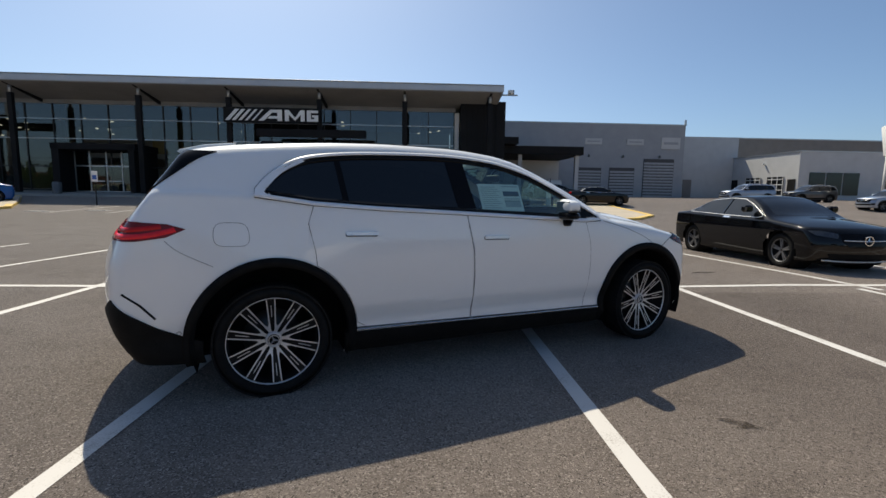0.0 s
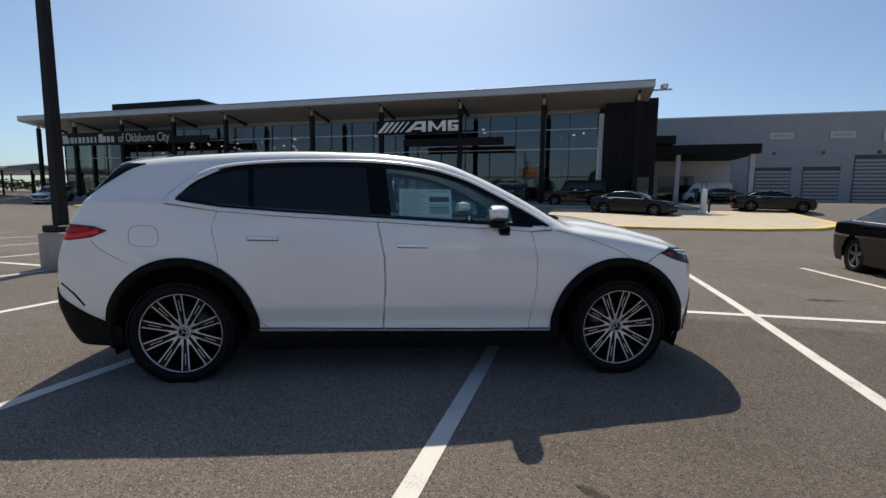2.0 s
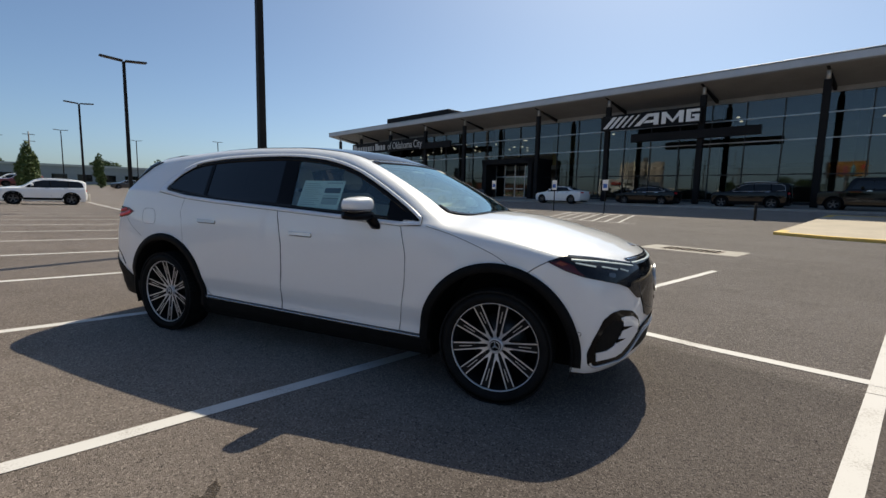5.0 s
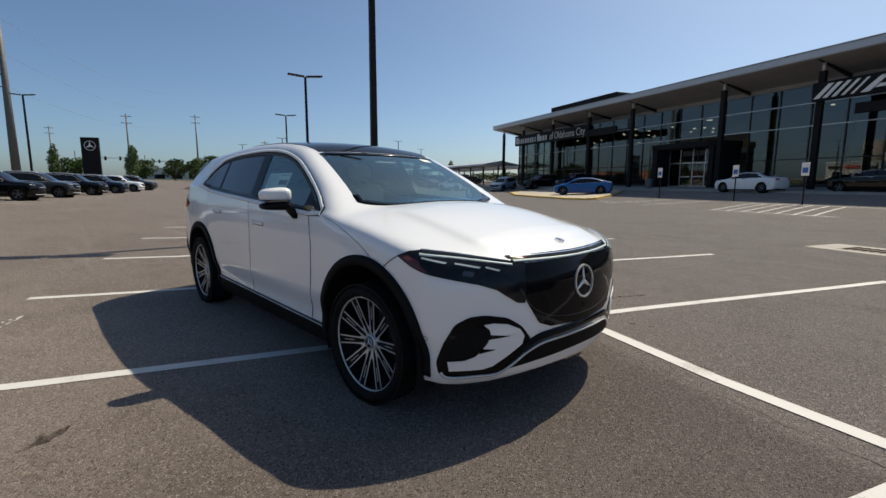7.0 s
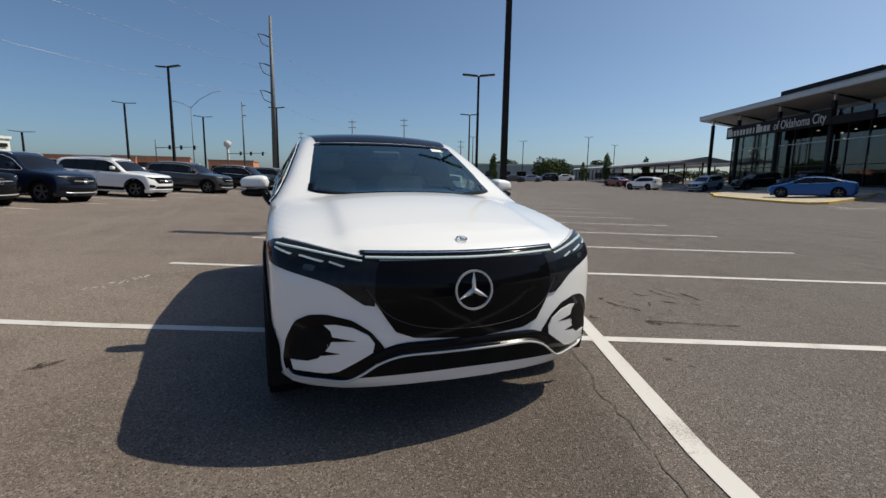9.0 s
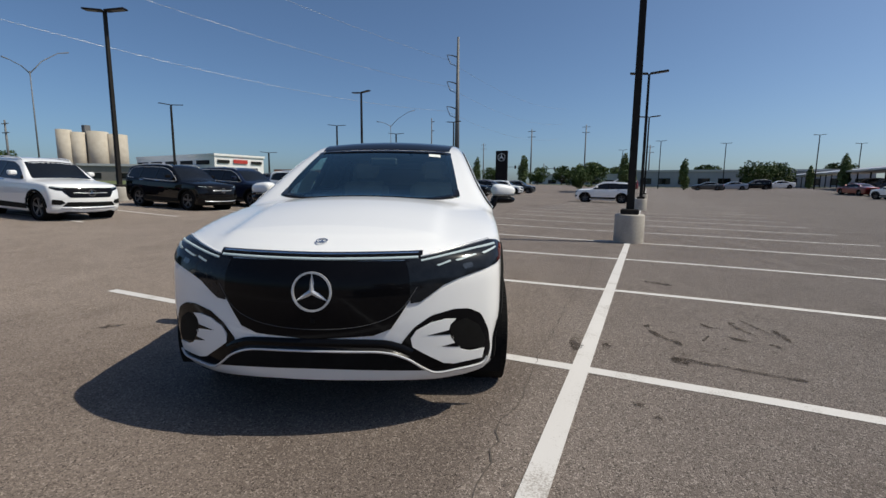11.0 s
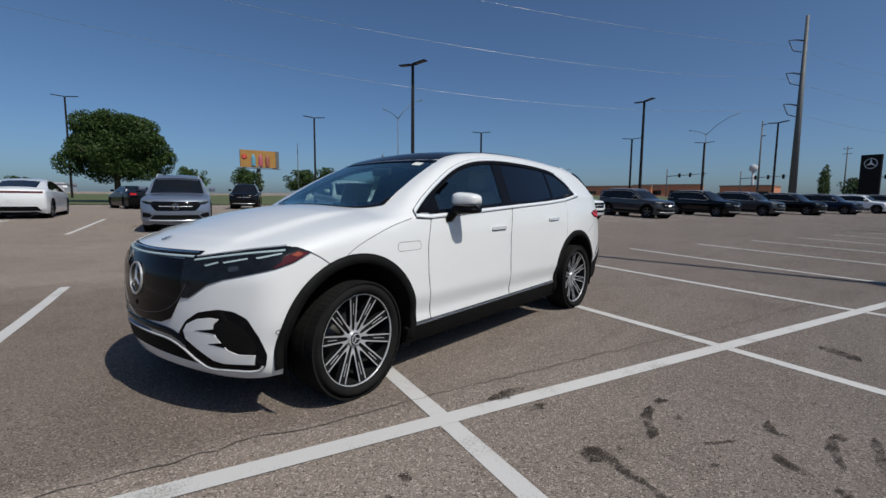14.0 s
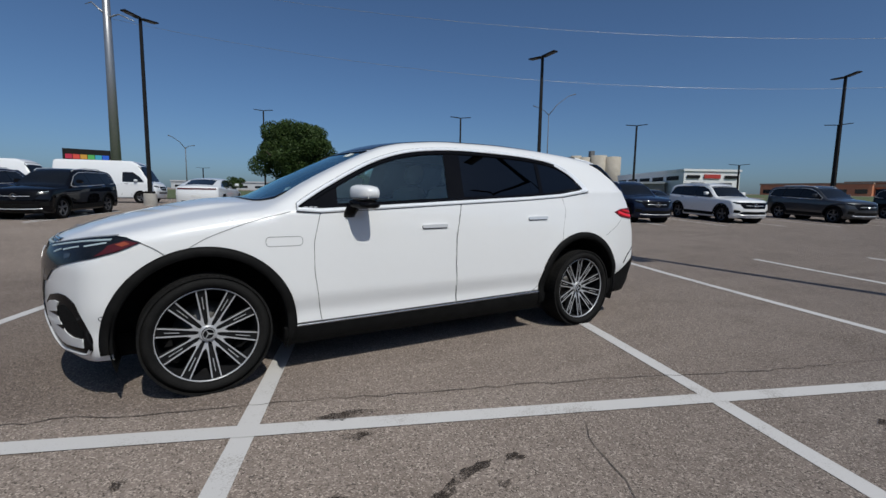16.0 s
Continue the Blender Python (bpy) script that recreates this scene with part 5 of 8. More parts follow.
# doors and their gaps
FRONT_DOOR = rounded([(0.905, 1.105), (0.955, 0.90), (0.955, 0.70), (0.905, 0.352), (-0.185, 0.368), (-0.165, 0.70), (-0.17, 0.90), (-0.225, 1.168)], 0.03)
REAR_DOOR = [(-0.232, 1.170), (-0.178, 0.90), (-0.173, 0.70), (-0.193, 0.368), (-1.00, 0.385)] + ring(-WX, WZ, 0.536, 6, 60, 12) + [(-1.345, 0.93), (-1.385, 1.11), (-1.345, 1.236)]
for name, poly in (("front_door", FRONT_DOOR), ("rear_door", REAR_DOOR)):
    both(name, lambda poly=poly: patch(HS, "R", poly, 0.0035, 0.010, 0.025), WHITE_PAINT, "pearl white door panel")
    both("door_gap", lambda poly=poly: ribbon(HS, "R", dense(poly, 0.05), 0.0032, 0.0036, 0.006, True), GAP)

# side windows: bright trim, black frame, panes
both("window_trim", lambda: ribbon(HS, "R", [(x, z) for x, z in DLO], 0.021, 0.012, 0.013, True, 1), BRIGHT_TRIM, "satin aluminium window surround")
both("trim_corner", lambda: patch(HS, "R", curved([(-1.71, 1.288), (-1.65, 1.365), (-1.58, 1.43), (-1.40, 1.53)], 4) + curved([(-1.38, 1.518), (-1.52, 1.443), (-1.605, 1.362), (-1.645, 1.308), (-1.60, 1.280)], 4), 0.0125, 0.014, 0.02), BRIGHT_TRIM, "satin aluminium corner of the window surround")
both("trim_gap", lambda: ribbon(HS, "R", [(x, z) for x, z in DLO], 0.024, 0.0085, 0.010, True, 1), GLOSS_BLACK)
both("window_frame", lambda: ribbon(HS, "R", DLO, 0.030, 0.006, 0.02, True, -1), GLOSS_BLACK, "gloss black window frame")


def slanted(poly, lo, hi, shift):
    """The piece of a window between two leaning posts."""
    moved = [(x + shift * (z - 1.17), z) for x, z in dense(poly, 0.05)]
    return [(x - shift * (z - 1.17), z) for x, z in clip_cell(moved, lo, hi, 0.5, 2.5)]


for name, lo, hi, mat_, lab in (("quarter_glass", -1.8, -1.13, PRIVACY_GLASS, "black privacy glass"), ("rear_window", -1.10, -0.27, PRIVACY_GLASS, "black privacy glass"),
                                ("front_window", -0.13, 0.78, CAR_GLASS, "clear greenish glass"), ):
    both(name, lambda lo=lo, hi=hi: patch(HS, "R", slanted(DLO, lo, hi, 0.13), 0.0, 0, 0.08), mat_, lab)
for lo, hi in ((-1.135, -1.095), (-0.275, -0.125)):
    both("window_post", lambda lo=lo, hi=hi: patch(HS, "R", slanted(DLO, lo, hi, 0.13), 0.004, 0.02, 0.08), GLOSS_BLACK, "gloss black window post")
both("sail_panel", lambda: patch(HS, "R", slanted(DLO, 0.775, 1.2, 0.13), 0.005, 0.02, 0.08), GLOSS_BLACK, "gloss black mirror corner panel")

# arches, sills, lower edges
for wx in (WX, -WX):
    both("arch_trim", lambda wx=wx: ribbon(HS, "R", ring(wx, WZ, 0.500, -7 if wx > 0 else -12, 192 if wx > 0 else 194, 60), 0.060, 0.014, 0.05), MATT_BLACK, "matt black wheel arch trim")
both("sill", lambda: patch(HS, "R", rounded([(1.155, 0.335), (-1.155, 0.362), (-1.155, 0.218), (1.155, 0.218)], 0.01), 0.010, 0.04, 0.05), MATT_BLACK, "black sill panel")
both("sill_gap", lambda: ribbon(HS, "R", [(1.10, 0.360), (0.5, 0.365), (-0.3, 0.375), (-1.08, 0.387)], 0.007, 0.008, 0.01), GAP)
both("sill_strip", lambda: ribbon(HS, "R", [(1.10, 0.347), (0.5, 0.352), (-0.3, 0.362), (-1.08, 0.374)], 0.012, 0.013, 0.02), SILL_TRIM, "satin silver sill strip")

# handles
for x0, z in ((-0.085, 0.992), (-1.145, 1.042)):
    pill = lambda g, x0=x0, z=z: rounded([(x0 - g, z - 0.013 - g), (x0 + 0.22 + g, z - 0.016 - g), (x0 + 0.22 + g, z + 0.010 + g), (x0 - g, z + 0.013 + g)], 0.014 + g, 5)
    # shade under each handle, laid on as a sliver in the gap colour
    both("handle_recess", lambda: patch(HS, "R", [(a, b - 0.006) for a, b in pill(0.002)], 0.0045, 0.006, 0.05), GAP)
    both("door_handle", lambda: patch(HS, "R", pill(0.0), 0.016, 0.014, 0.05), SATIN, "flush satin silver door handle")

# charging flap (rear, passenger side) and service flap (front, driver side)
part("flap_gap", ribbon(HS, "R", rounded([(-1.735, 0.978), (-1.945, 0.982), (-1.94, 1.125), (-1.75, 1.122)], 0.06), 0.003, 0.0012, 0.004, True), SEAM, hero, "outline of the charging flap")
part("flap_gap", ribbon(HS, "L", rounded([(1.26, 0.885), (1.03, 0.885), (1.03, 0.945), (1.26, 0.945)], 0.03), 0.003, 0.0012, 0.004, True), SEAM, hero, "outline of the service flap")

# bonnet shut line from the screen to the arch
both("bonnet_gap", lambda: ribbon(HS, "R", curved([(1.10, 1.105), (1.35, 1.04), (1.58, 0.955), (1.70, 0.885)], 8), 0.0042, 0.0012, 0.006), SEAM)
both("bumper_gap", lambda: ribbon(HS, "R", curved([(1.94, 0.945), (1.86, 0.90), (1.80, 0.855)], 6), 0.007, 0.0015, 0.006), SEAM)
both("rear_bumper_gap", lambda: ribbon(HS, "R", curved([(-2.20, 1.02), (-2.12, 0.95), (-1.95, 0.86)], 6), 0.003, 0.0012, 0.005), SEAM)

# screen and glass roof
part("windscreen", patch(HS, "T", SCREEN, 0.0, 0, 0.08), SCREEN_GLASS, hero, "raked windscreen reflecting the sky")
part("screen_frame", ribbon(HS, "T", [(0.86 + (a - 0.86) * 0.955, b * 0.968) for a, b in SCREEN], 0.05, 0.004, 0.008, True), GLOSS_BLACK, hero, "black screen border")
ROOF = curved([(0.40, 0.575), (0.43, 0.3), (0.44, 0.0), (0.43, -0.3), (0.40, -0.575)], 6) + curved([(0.1, -0.60), (-0.6, -0.605), (-1.35, -0.56)], 6) + curved([(-1.40, -0.5), (-1.44, 0.0), (-1.40, 0.5)], 6) + curved([(-1.35, 0.56), (-0.6, 0.605), (0.1, 0.60)], 6)
part("glass_roof", patch(HS, "T", ROOF, 0.004, 0.01, 0.10), GLOSS_BLACK, hero, "black panoramic glass roof")
part("rear_window", patch(HS, "B", [(-0.50, 1.50), (0.50, 1.50), (0.60, 1.20), (-0.60, 1.20)], 0.004, 0.01, 0.04), FAR_GLASS, hero, "dark rear window")
bm = bmesh.new()
rows_ = []
for k in range(25):
    y = -0.62 + 1.24 * k / 24
    d = 0.10 * y * y
    rows_.append([bm.verts.new((x + d * (0.6 if x < -2 else 0.2), y, z - d)) for x, z in ((-1.80, 1.672), (-2.0, 1.648), (-2.15, 1.612), (-2.165, 1.598), (-2.13, 1.585), (-1.95, 1.60))])
for a, b in zip(rows_, rows_[1:]):
    for i in range(5):
        bm.faces.new((a[i], a[i + 1], b[i + 1], b[i])).smooth = True
for r in (rows_[0], rows_[-1]):
    bm.faces.new(r)
bmesh.ops.recalc_face_normals(bm, faces=bm.faces)
part("spoiler", bm, WHITE_PAINT, hero, "white roof spoiler lip")
def rear_corner(pts):
    """Arc places round the rear corner from side places (x, z)."""
    p = HS.on("R", [a for a, b in pts], [b for a, b in pts])
    return [(1.2 * math.atan2(-v[1], -(v[0] + 1.2)), v[2]) for v in p.tolist()]


PILLAR = rear_corner(curved([(-1.91, 1.560), (-2.01, 1.515), (-2.13, 1.424), (-2.245, 1.335), (-2.33, 1.262), (-2.395, 1.20)], 4))
both("spoiler_side", lambda: patch(HS, "G", PILLAR + [(0.52, 1.20), (0.55, 1.30), (0.56, 1.45), (0.58, 1.565)], 0.008, 0.02, 0.02), GLOSS_BLACK, "gloss black spoiler side")
part("roof_fin", boxed(-1.62, -1.44, -0.02, 0.02, 1.66, 1.72, 0.015), GLOSS_BLACK, hero)
part("screen_sticker", patch(HS, "T", [(0.50, 0.40), (0.50, 0.50), (0.56, 0.505), (0.56, 0.405)], 0.003, 0, 0.05), PAPER, hero, "small white paper label")

# nose
GRILLE = [(-0.455, 0.895), (-0.475, 0.85), (-0.525, 0.768), (-0.465, 0.705), (-0.418, 0.63), (-0.375, 0.566), (-0.29, 0.535), (0.0, 0.520), (0.29, 0.535), (0.375, 0.566), (0.418, 0.63), (0.465, 0.705), (0.525, 0.768), (0.475, 0.85), (0.455, 0.895), (0.0, 0.897)]
part("grille_panel", patch(HS, "F", GRILLE, 0.006, 0.012, 0.06), GLOSS_BLACK, hero, "gloss black closed grille panel")
part("light_bar", ribbon(HS, "F", curved([(-0.50, 0.908), (-0.25, 0.905), (0, 0.903), (0.25, 0.905), (0.50, 0.908)], 8), 0.009, 0.010, 0.012), LED_WHITE, hero, "white light strip across the nose")
part("bar_surround", ribbon(HS, "F", curved([(-0.52, 0.920), (-0.25, 0.918), (0, 0.916), (0.25, 0.918), (0.52, 0.920)], 8), 0.036, 0.005, 0.012), GLOSS_BLACK, hero)
part("bar_chrome", ribbon(HS, "F", curved([(-0.50, 0.930), (-0.25, 0.928), (0, 0.926), (0.25, 0.928), (0.50, 0.930)], 8), 0.006, 0.0075, 0.008), CHROME, hero)
def corner(*pts):
    """Arc places round the front corner from points of the skin."""
    return [(1.2 * math.atan2(y, x - 1.2), z) for x, y, z in pts]


LAMP = corner((2.355, 0.500, 0.905), (2.279, 0.63, 0.927), (2.163, 0.759, 0.951), (2.028, 0.87, 0.968), (1.975, 0.90, 0.962), (1.91, 0.93, 0.935), (2.022, 0.927, 0.888), (2.122, 0.908, 0.858), (2.217, 0.823, 0.832), (2.302, 0.705, 0.802), (2.346, 0.623, 0.772), (2.372, 0.578, 0.738), (2.398, 0.515, 0.695), (2.415, 0.468, 0.690), (2.42, 0.465, 0.845), (2.40, 0.445, 0.902))
both("headlamp", lambda: patch(HS, "C", LAMP, 0.006, 0.014, 0.03), LAMP_DARK, "dark glass headlamp")
both("lamp_brow", lambda: ribbon(HS, "C", curved(corner((2.358, 0.515, 0.893), (2.285, 0.639, 0.913), (2.177, 0.775, 0.934), (2.049, 0.893, 0.949)), 6), 0.008, 0.0085, 0.01), LED_WHITE, "thin white daytime light")
both("lamp_edge", lambda: ribbon(HS, "C", curved(corner((2.352, 0.515, 0.912), (2.279, 0.635, 0.932), (2.163, 0.762, 0.955), (2.03, 0.872, 0.971)), 6), 0.004, 0.0085, 0.01), SATIN)
for p0, p1 in (((2.335, 0.588, 0.874), (2.298, 0.656, 0.889)), ((2.281, 0.679, 0.892), (2.202, 0.784, 0.910)), ((2.174, 0.817, 0.916), (2.068, 0.891, 0.935))):
    def chevron(p0=p0, p1=p1):
        (a0, z0), (a1, z1) = corner(p0, p1)
        return patch(HS, "C", [(a0, z0 - 0.003), (a0 + 0.010, z0 - 0.009), (a1 + 0.004, z1 - 0.005), (a1, z1 + 0.001)], 0.0085, 0.008, 0.03)
    both("lamp_led", chevron, LED_WHITE)
both("lamp_lens", lambda: patch(HS, "C", rounded(corner((2.27, 0.725, 0.842), (2.235, 0.77, 0.85), (2.235, 0.76, 0.875), (2.27, 0.71, 0.867)), 0.01), 0.0075, 0.01, 0.03), LAMP_CLEAR)
both("lamp_red", lambda: patch(HS, "C", corner((2.125, 0.895, 0.862), (2.085, 0.911, 0.894), (2.064, 0.909, 0.920), (1.985, 0.914, 0.945), (1.925, 0.93, 0.933), (2.022, 0.927, 0.892)), 0.0075, 0.01, 0.03), LAMP_RED, "dark red side reflector")
both("lamp_amber", lambda: patch(HS, "C", corner((2.03, 0.915, 0.925), (1.985, 0.914, 0.940), (1.96, 0.925, 0.928), (2.0, 0.925, 0.915)), 0.0085, 0.01, 0.03), AMBER, "amber corner of the lamp")
INTAKE = corner((2.424, 0.420, 0.484), (2.412, 0.486, 0.565), (2.382, 0.57, 0.620), (2.325, 0.682, 0.643), (2.276, 0.755, 0.636), (2.239, 0.82, 0.60), (2.202, 0.866, 0.500), (2.165, 0.881, 0.395), (2.175, 0.872, 0.325), (2.21, 0.826, 0.302), (2.33, 0.60, 0.302), (2.368, 0.529, 0.345), (2.40, 0.46, 0.40))
both("air_intake", lambda: patch(HS, "C", rounded(INTAKE, 0.02), 0.004, 0.012, 0.025), GLOSS_BLACK, "gloss black air intake")
both("intake_pocket", lambda: patch(HS, "C", rounded(corner((2.343, 0.644, 0.560), (2.289, 0.743, 0.588), (2.24, 0.808, 0.54), (2.205, 0.852, 0.44), (2.215, 0.838, 0.405), (2.291, 0.715, 0.425), (2.325, 0.668, 0.49)), 0.015), 0.0055, 0.004, 0.03), MATT_BLACK)
BLADE = corner((2.41, 0.467, 0.51), (2.402, 0.494, 0.55), (2.381, 0.566, 0.585), (2.349, 0.642, 0.597), (2.32, 0.69, 0.592), (2.333, 0.66, 0.565), (2.338, 0.652, 0.53), (2.328, 0.667, 0.49), (2.312, 0.69, 0.455), (2.291, 0.719, 0.42), (2.256, 0.765, 0.401), (2.208, 0.841, 0.40), (2.205, 0.827, 0.347), (2.301, 0.681, 0.344), (2.333, 0.629, 0.358), (2.375, 0.545, 0.414), (2.403, 0.475, 0.464))
for tri_ in (((2.334, 0.660, 0.537), (2.384, 0.548, 0.520), (2.330, 0.664, 0.511)), ((2.314, 0.690, 0.462), (2.346, 0.618, 0.452), (2.302, 0.705, 0.436))):
    both("intake_fin", lambda tri_=tri_: patch(HS, "C", corner(*tri_), 0.0105, 0.008, 0.02), GLOSS_BLACK)
both("intake_blade", lambda: patch(HS, "C", BLADE, 0.009, 0.010, 0.025), WHITE_PAINT, "white blade in the air intake")
LOWER = curved([(-0.585, 0.318), (-0.529, 0.348), (-0.444, 0.412), (-0.333, 0.452), (-0.157, 0.460), (0.0, 0.462), (0.157, 0.460), (0.333, 0.452), (0.444, 0.412), (0.529, 0.348), (0.585, 0.318)], 5) + curved([(0.556, 0.322), (0.31, 0.347), (0.0, 0.360), (-0.31, 0.347), (-0.556, 0.322)], 6)
part("lower_intake", patch(HS, "F", LOWER, 0.004, 0.012, 0.03), MATT_BLACK, hero, "wide black lower intake")
SATIN_LINE = [(0.863, 0.341), (0.826, 0.308), (0.70, 0.304), (0.594, 0.305), (0.529, 0.342), (0.444, 0.406), (0.333, 0.446), (0.157, 0.455), (0.0, 0.457)]
SATIN_LINE = curved([(-y, z) for y, z in SATIN_LINE] + SATIN_LINE[-2::-1], 8)
part("trim_base", ribbon(HS, "F", curved([(-0.47, 0.425), (-0.40, 0.462), (-0.30, 0.484), (0.0, 0.492), (0.30, 0.484), (0.40, 0.462), (0.47, 0.425)], 8), 0.058, 0.007, 0.012), GLOSS_BLACK, hero)
part("intake_trim", ribbon(HS, "F", SATIN_LINE, 0.010, 0.012, 0.014), SATIN, hero, "satin silver line along the intake")
# faint reflection across the black grille, drawn as a thin grey ribbon
part("grille_line", ribbon(HS, "F", curved([(-0.50, 0.77), (-0.42, 0.66), (-0.30, 0.60), (-0.12, 0.572), (0.12, 0.572), (0.30, 0.60), (0.42, 0.66), (0.50, 0.77)], 8), 0.003, 0.0065, 0.004), GAP, hero)
nose_x = lambda y, z: float(HS.on("F", [y], [z])[0][0])
em = star_emblem(bmesh.new(), 0.098, pose(nose_x(0, 0.755) + 0.002, 0, 0.755, 0, -5, 0), 0.010, 0.10)
part("emblem", em, SPOKE, hero, "large chrome ring with three rays")
pz = float(HS.on("T", [2.315], [0.0])[0][2])
em = star_emblem(bmesh.new(), 0.03, pose(2.315, 0, pz + 0.004, 0, -72, 0), 0.005, 0.2)
part("bonnet_badge", em, CHROME, hero, "small round bonnet badge")
part("sensor", patch(HS, "F", rounded([(-0.012, 0.625), (0.012, 0.625), (0.012, 0.60), (-0.012, 0.60)], 0.008), 0.009, 0.01, 0.05), MATT_BLACK, hero)

# tail
TAILL = [(0.0, 1.02), (0.30, 1.02), (0.60, 1.018), (0.80, 1.018), (0.90, 1.040), (0.968, 1.088), (0.90, 1.118), (0.78, 1.132), (0.40, 1.128), (0.0, 1.125)]
both("tail_lamp", lambda: patch(HS, "G", TAILL, 0.006, 0.012, 0.03), TAIL_DEEP, "dark red tail lamp")
both("lamp_glow", lambda: ribbon(HS, "G", curved([(0.35, 1.045), (0.60, 1.043), (0.78, 1.045), (0.86, 1.060), (0.93, 1.086)], 6), 0.030, 0.0085, 0.004), TAIL_BRIGHT, "bright red lamp segment")
both("lamp_glow", lambda: ribbon(HS, "G", curved([(0.40, 1.085), (0.60, 1.084), (0.74, 1.082), (0.82, 1.092), (0.88, 1.104)], 6), 0.028, 0.0085, 0.004), TAIL_RED, "bright red lamp segment")
SKIRT = [(0.0, 0.56), (0.45, 0.56), (0.60, 0.62), (0.69, 0.675), (0.75, 0.62), (0.86, 0.50), (0.95, 0.43), (1.015, 0.40), (1.01, 0.262), (0.85, 0.27), (0.7, 0.288), (0.0, 0.288)]
both("rear_skirt", lambda: patch(HS, "G", SKIRT, 0.009, 0.014, 0.04), MATT_BLACK, "matt black rear skirt")
both("bumper_slit", lambda: ribbon(HS, "R", [(-2.43, 0.715), (-2.34, 0.645), (-2.265, 0.56)], 0.012, 0.004, 0.006), GLOSS_BLACK, "black air slit in the bumper")
for x, z in ((-2.15, 0.46), (2.12, 0.52)):
    both("parking_sensor", lambda x=x, z=z: ribbon(HS, "R", ring(x, z, 0.012, 0, 330, 10), 0.003, 0.0015, 0.003, True), GAP)

# mirrors
def mirror_body(z0, z1, grow, back):
    """A rounded, boxy housing between two heights, tapering outwards."""
    bm = bmesh.new()
    n, k = 14, 28
    pw = lambda c, e: math.copysign(abs(c) ** e, c)
    rows = []
    for i in range(n + 1):
        t = -1 + 2 * i / n
        ring_w = (1 - abs(t) ** 3.2) ** (1 / 2.6)
        row = []
        for j in range(k):
            a = 2 * math.pi * j / k
            x, z = pw(math.cos(a), 0.62) * ring_w, pw(math.sin(a), 0.62) * ring_w
            out = (t + 1) / 2
            xx = 0.635 + (0.105 - 0.035 * out) * x + grow * x - 0.03 * out
            if x < 0:
                xx = 0.635 - 0.03 * out + (0.055 + back) * x
            zz = 0.5 * (z0 + z1) + 0.5 * (z1 - z0) * z * (1 - 0.18 * out) - 0.012 * out * (z > 0)
            row.append(bm.verts.new((xx, -0.945 - 0.215 * out, zz)))
        rows.append(row)
    for r, s in zip(rows, rows[1:]):
        for j in range(k):
            bm.faces.new((r[j], r[(j + 1) % k], s[(j + 1) % k], s[j])).smooth = True
    bmesh.ops.remove_doubles(bm, verts=bm.verts, dist=0.0006)
    bmesh.ops.recalc_face_normals(bm, faces=bm.faces)
    return bm


def mirror_foot():
    bm = bmesh.new()
    rings = []
    for (x0, x1, y, z) in ((0.60, 0.72, -1.00, 1.185), (0.625, 0.735, -0.975, 1.145), (0.655, 0.745, -0.955, 1.105), (0.665, 0.75, -0.925, 1.065)):
        c, w = (x0 + x1) / 2, (x1 - x0) / 2
        rings.append([bm.verts.new((c + w * math.cos(a), y + 0.035 * math.sin(a), z)) for a in [2 * math.pi * j / 14 for j in range(14)]])
    for r, s in zip(rings, rings[1:]):
        for j in range(14):
            bm.faces.new((r[j], r[(j + 1) % 14], s[(j + 1) % 14], s[j])).smooth = True
    bm.faces.new(rings[0]), bm.faces.new(rings[-1])
    bmesh.ops.recalc_face_normals(bm, faces=bm.faces)
    return bm


mA, mB = both("door_mirror", lambda: mirror_body(1.174, 1.298, 0.0, 0.0), WHITE_PAINT, "white door mirror cap")
for ob, flip in ((mA, False), (mB, True)):
    fl_ = (lambda b: mirror_y(b)) if flip else (lambda b: b)
    part("mirror_base", fl_(mirror_body(1.120, 1.200, 0.004, 0.004)), GLOSS_BLACK, ob, "black mirror underside")
    part("mirror_foot", fl_(mirror_foot()), GLOSS_BLACK, ob)
    part("mirror_glass", fl_(boxed(0.566, 0.574, -1.125, -0.965, 1.185, 1.272, 0.002)), CHROME, ob)
    part("indicator", fl_(mirror_body(1.197, 1.205, 0.002, -0.012)), LAMP_CLEAR, ob, "thin silver indicator strip")

# model badge on the corner panels, as three plain bars
for s in (-1, 1):
    p = HS.on("R" if s < 0 else "L", [0.965], [1.128])[0]
    for k in range(3):
        y = float(p[1]) + s * 0.009
        part("badge_bar", boxed(0.922 + 0.032 * k, 0.944 + 0.032 * k, y - 0.001, y + 0.001, 1.120, 1.138, 0.0008, None), SATIN, hero)

# wheels
for x in (WX, -WX):
    for s in (-1, 1):
        wheel_parts(hero, (x + (0.0 if x > 0 else -0.012), s * 0.845, 0.363 if x > 0 else 0.357), s, TR, 0.288, 0.275, "hero", 10, (3.0 if x > 0 else 0.0), (25.0 if s > 0 else 7.0) if x > 0 else 21.0)

# inside
part("dashboard", boxed(0.72, 1.22, -0.70, 0.70, 0.78, 1.10, 0.05), TRIM_DARK, hero)
for y in (-0.38, 0.38):
    part("seat_base", boxed(-0.25, 0.32, y - 0.26, y + 0.26, 0.50, 0.74, 0.06), LEATHER, hero, "pale leather seat")
    part("seat_back", boxed(-0.09, 0.09, y - 0.26, y + 0.26, 0.0, 0.62, 0.06, pose(-0.30, 0, 0.70, 0, -14, 0)), LEATHER, hero)
    part("headrest", boxed(-0.06, 0.06, y - 0.14, y + 0.14, 0.66, 0.86, 0.05, pose(-0.30, 0, 0.70, 0, -14, 0)), LEATHER, hero)
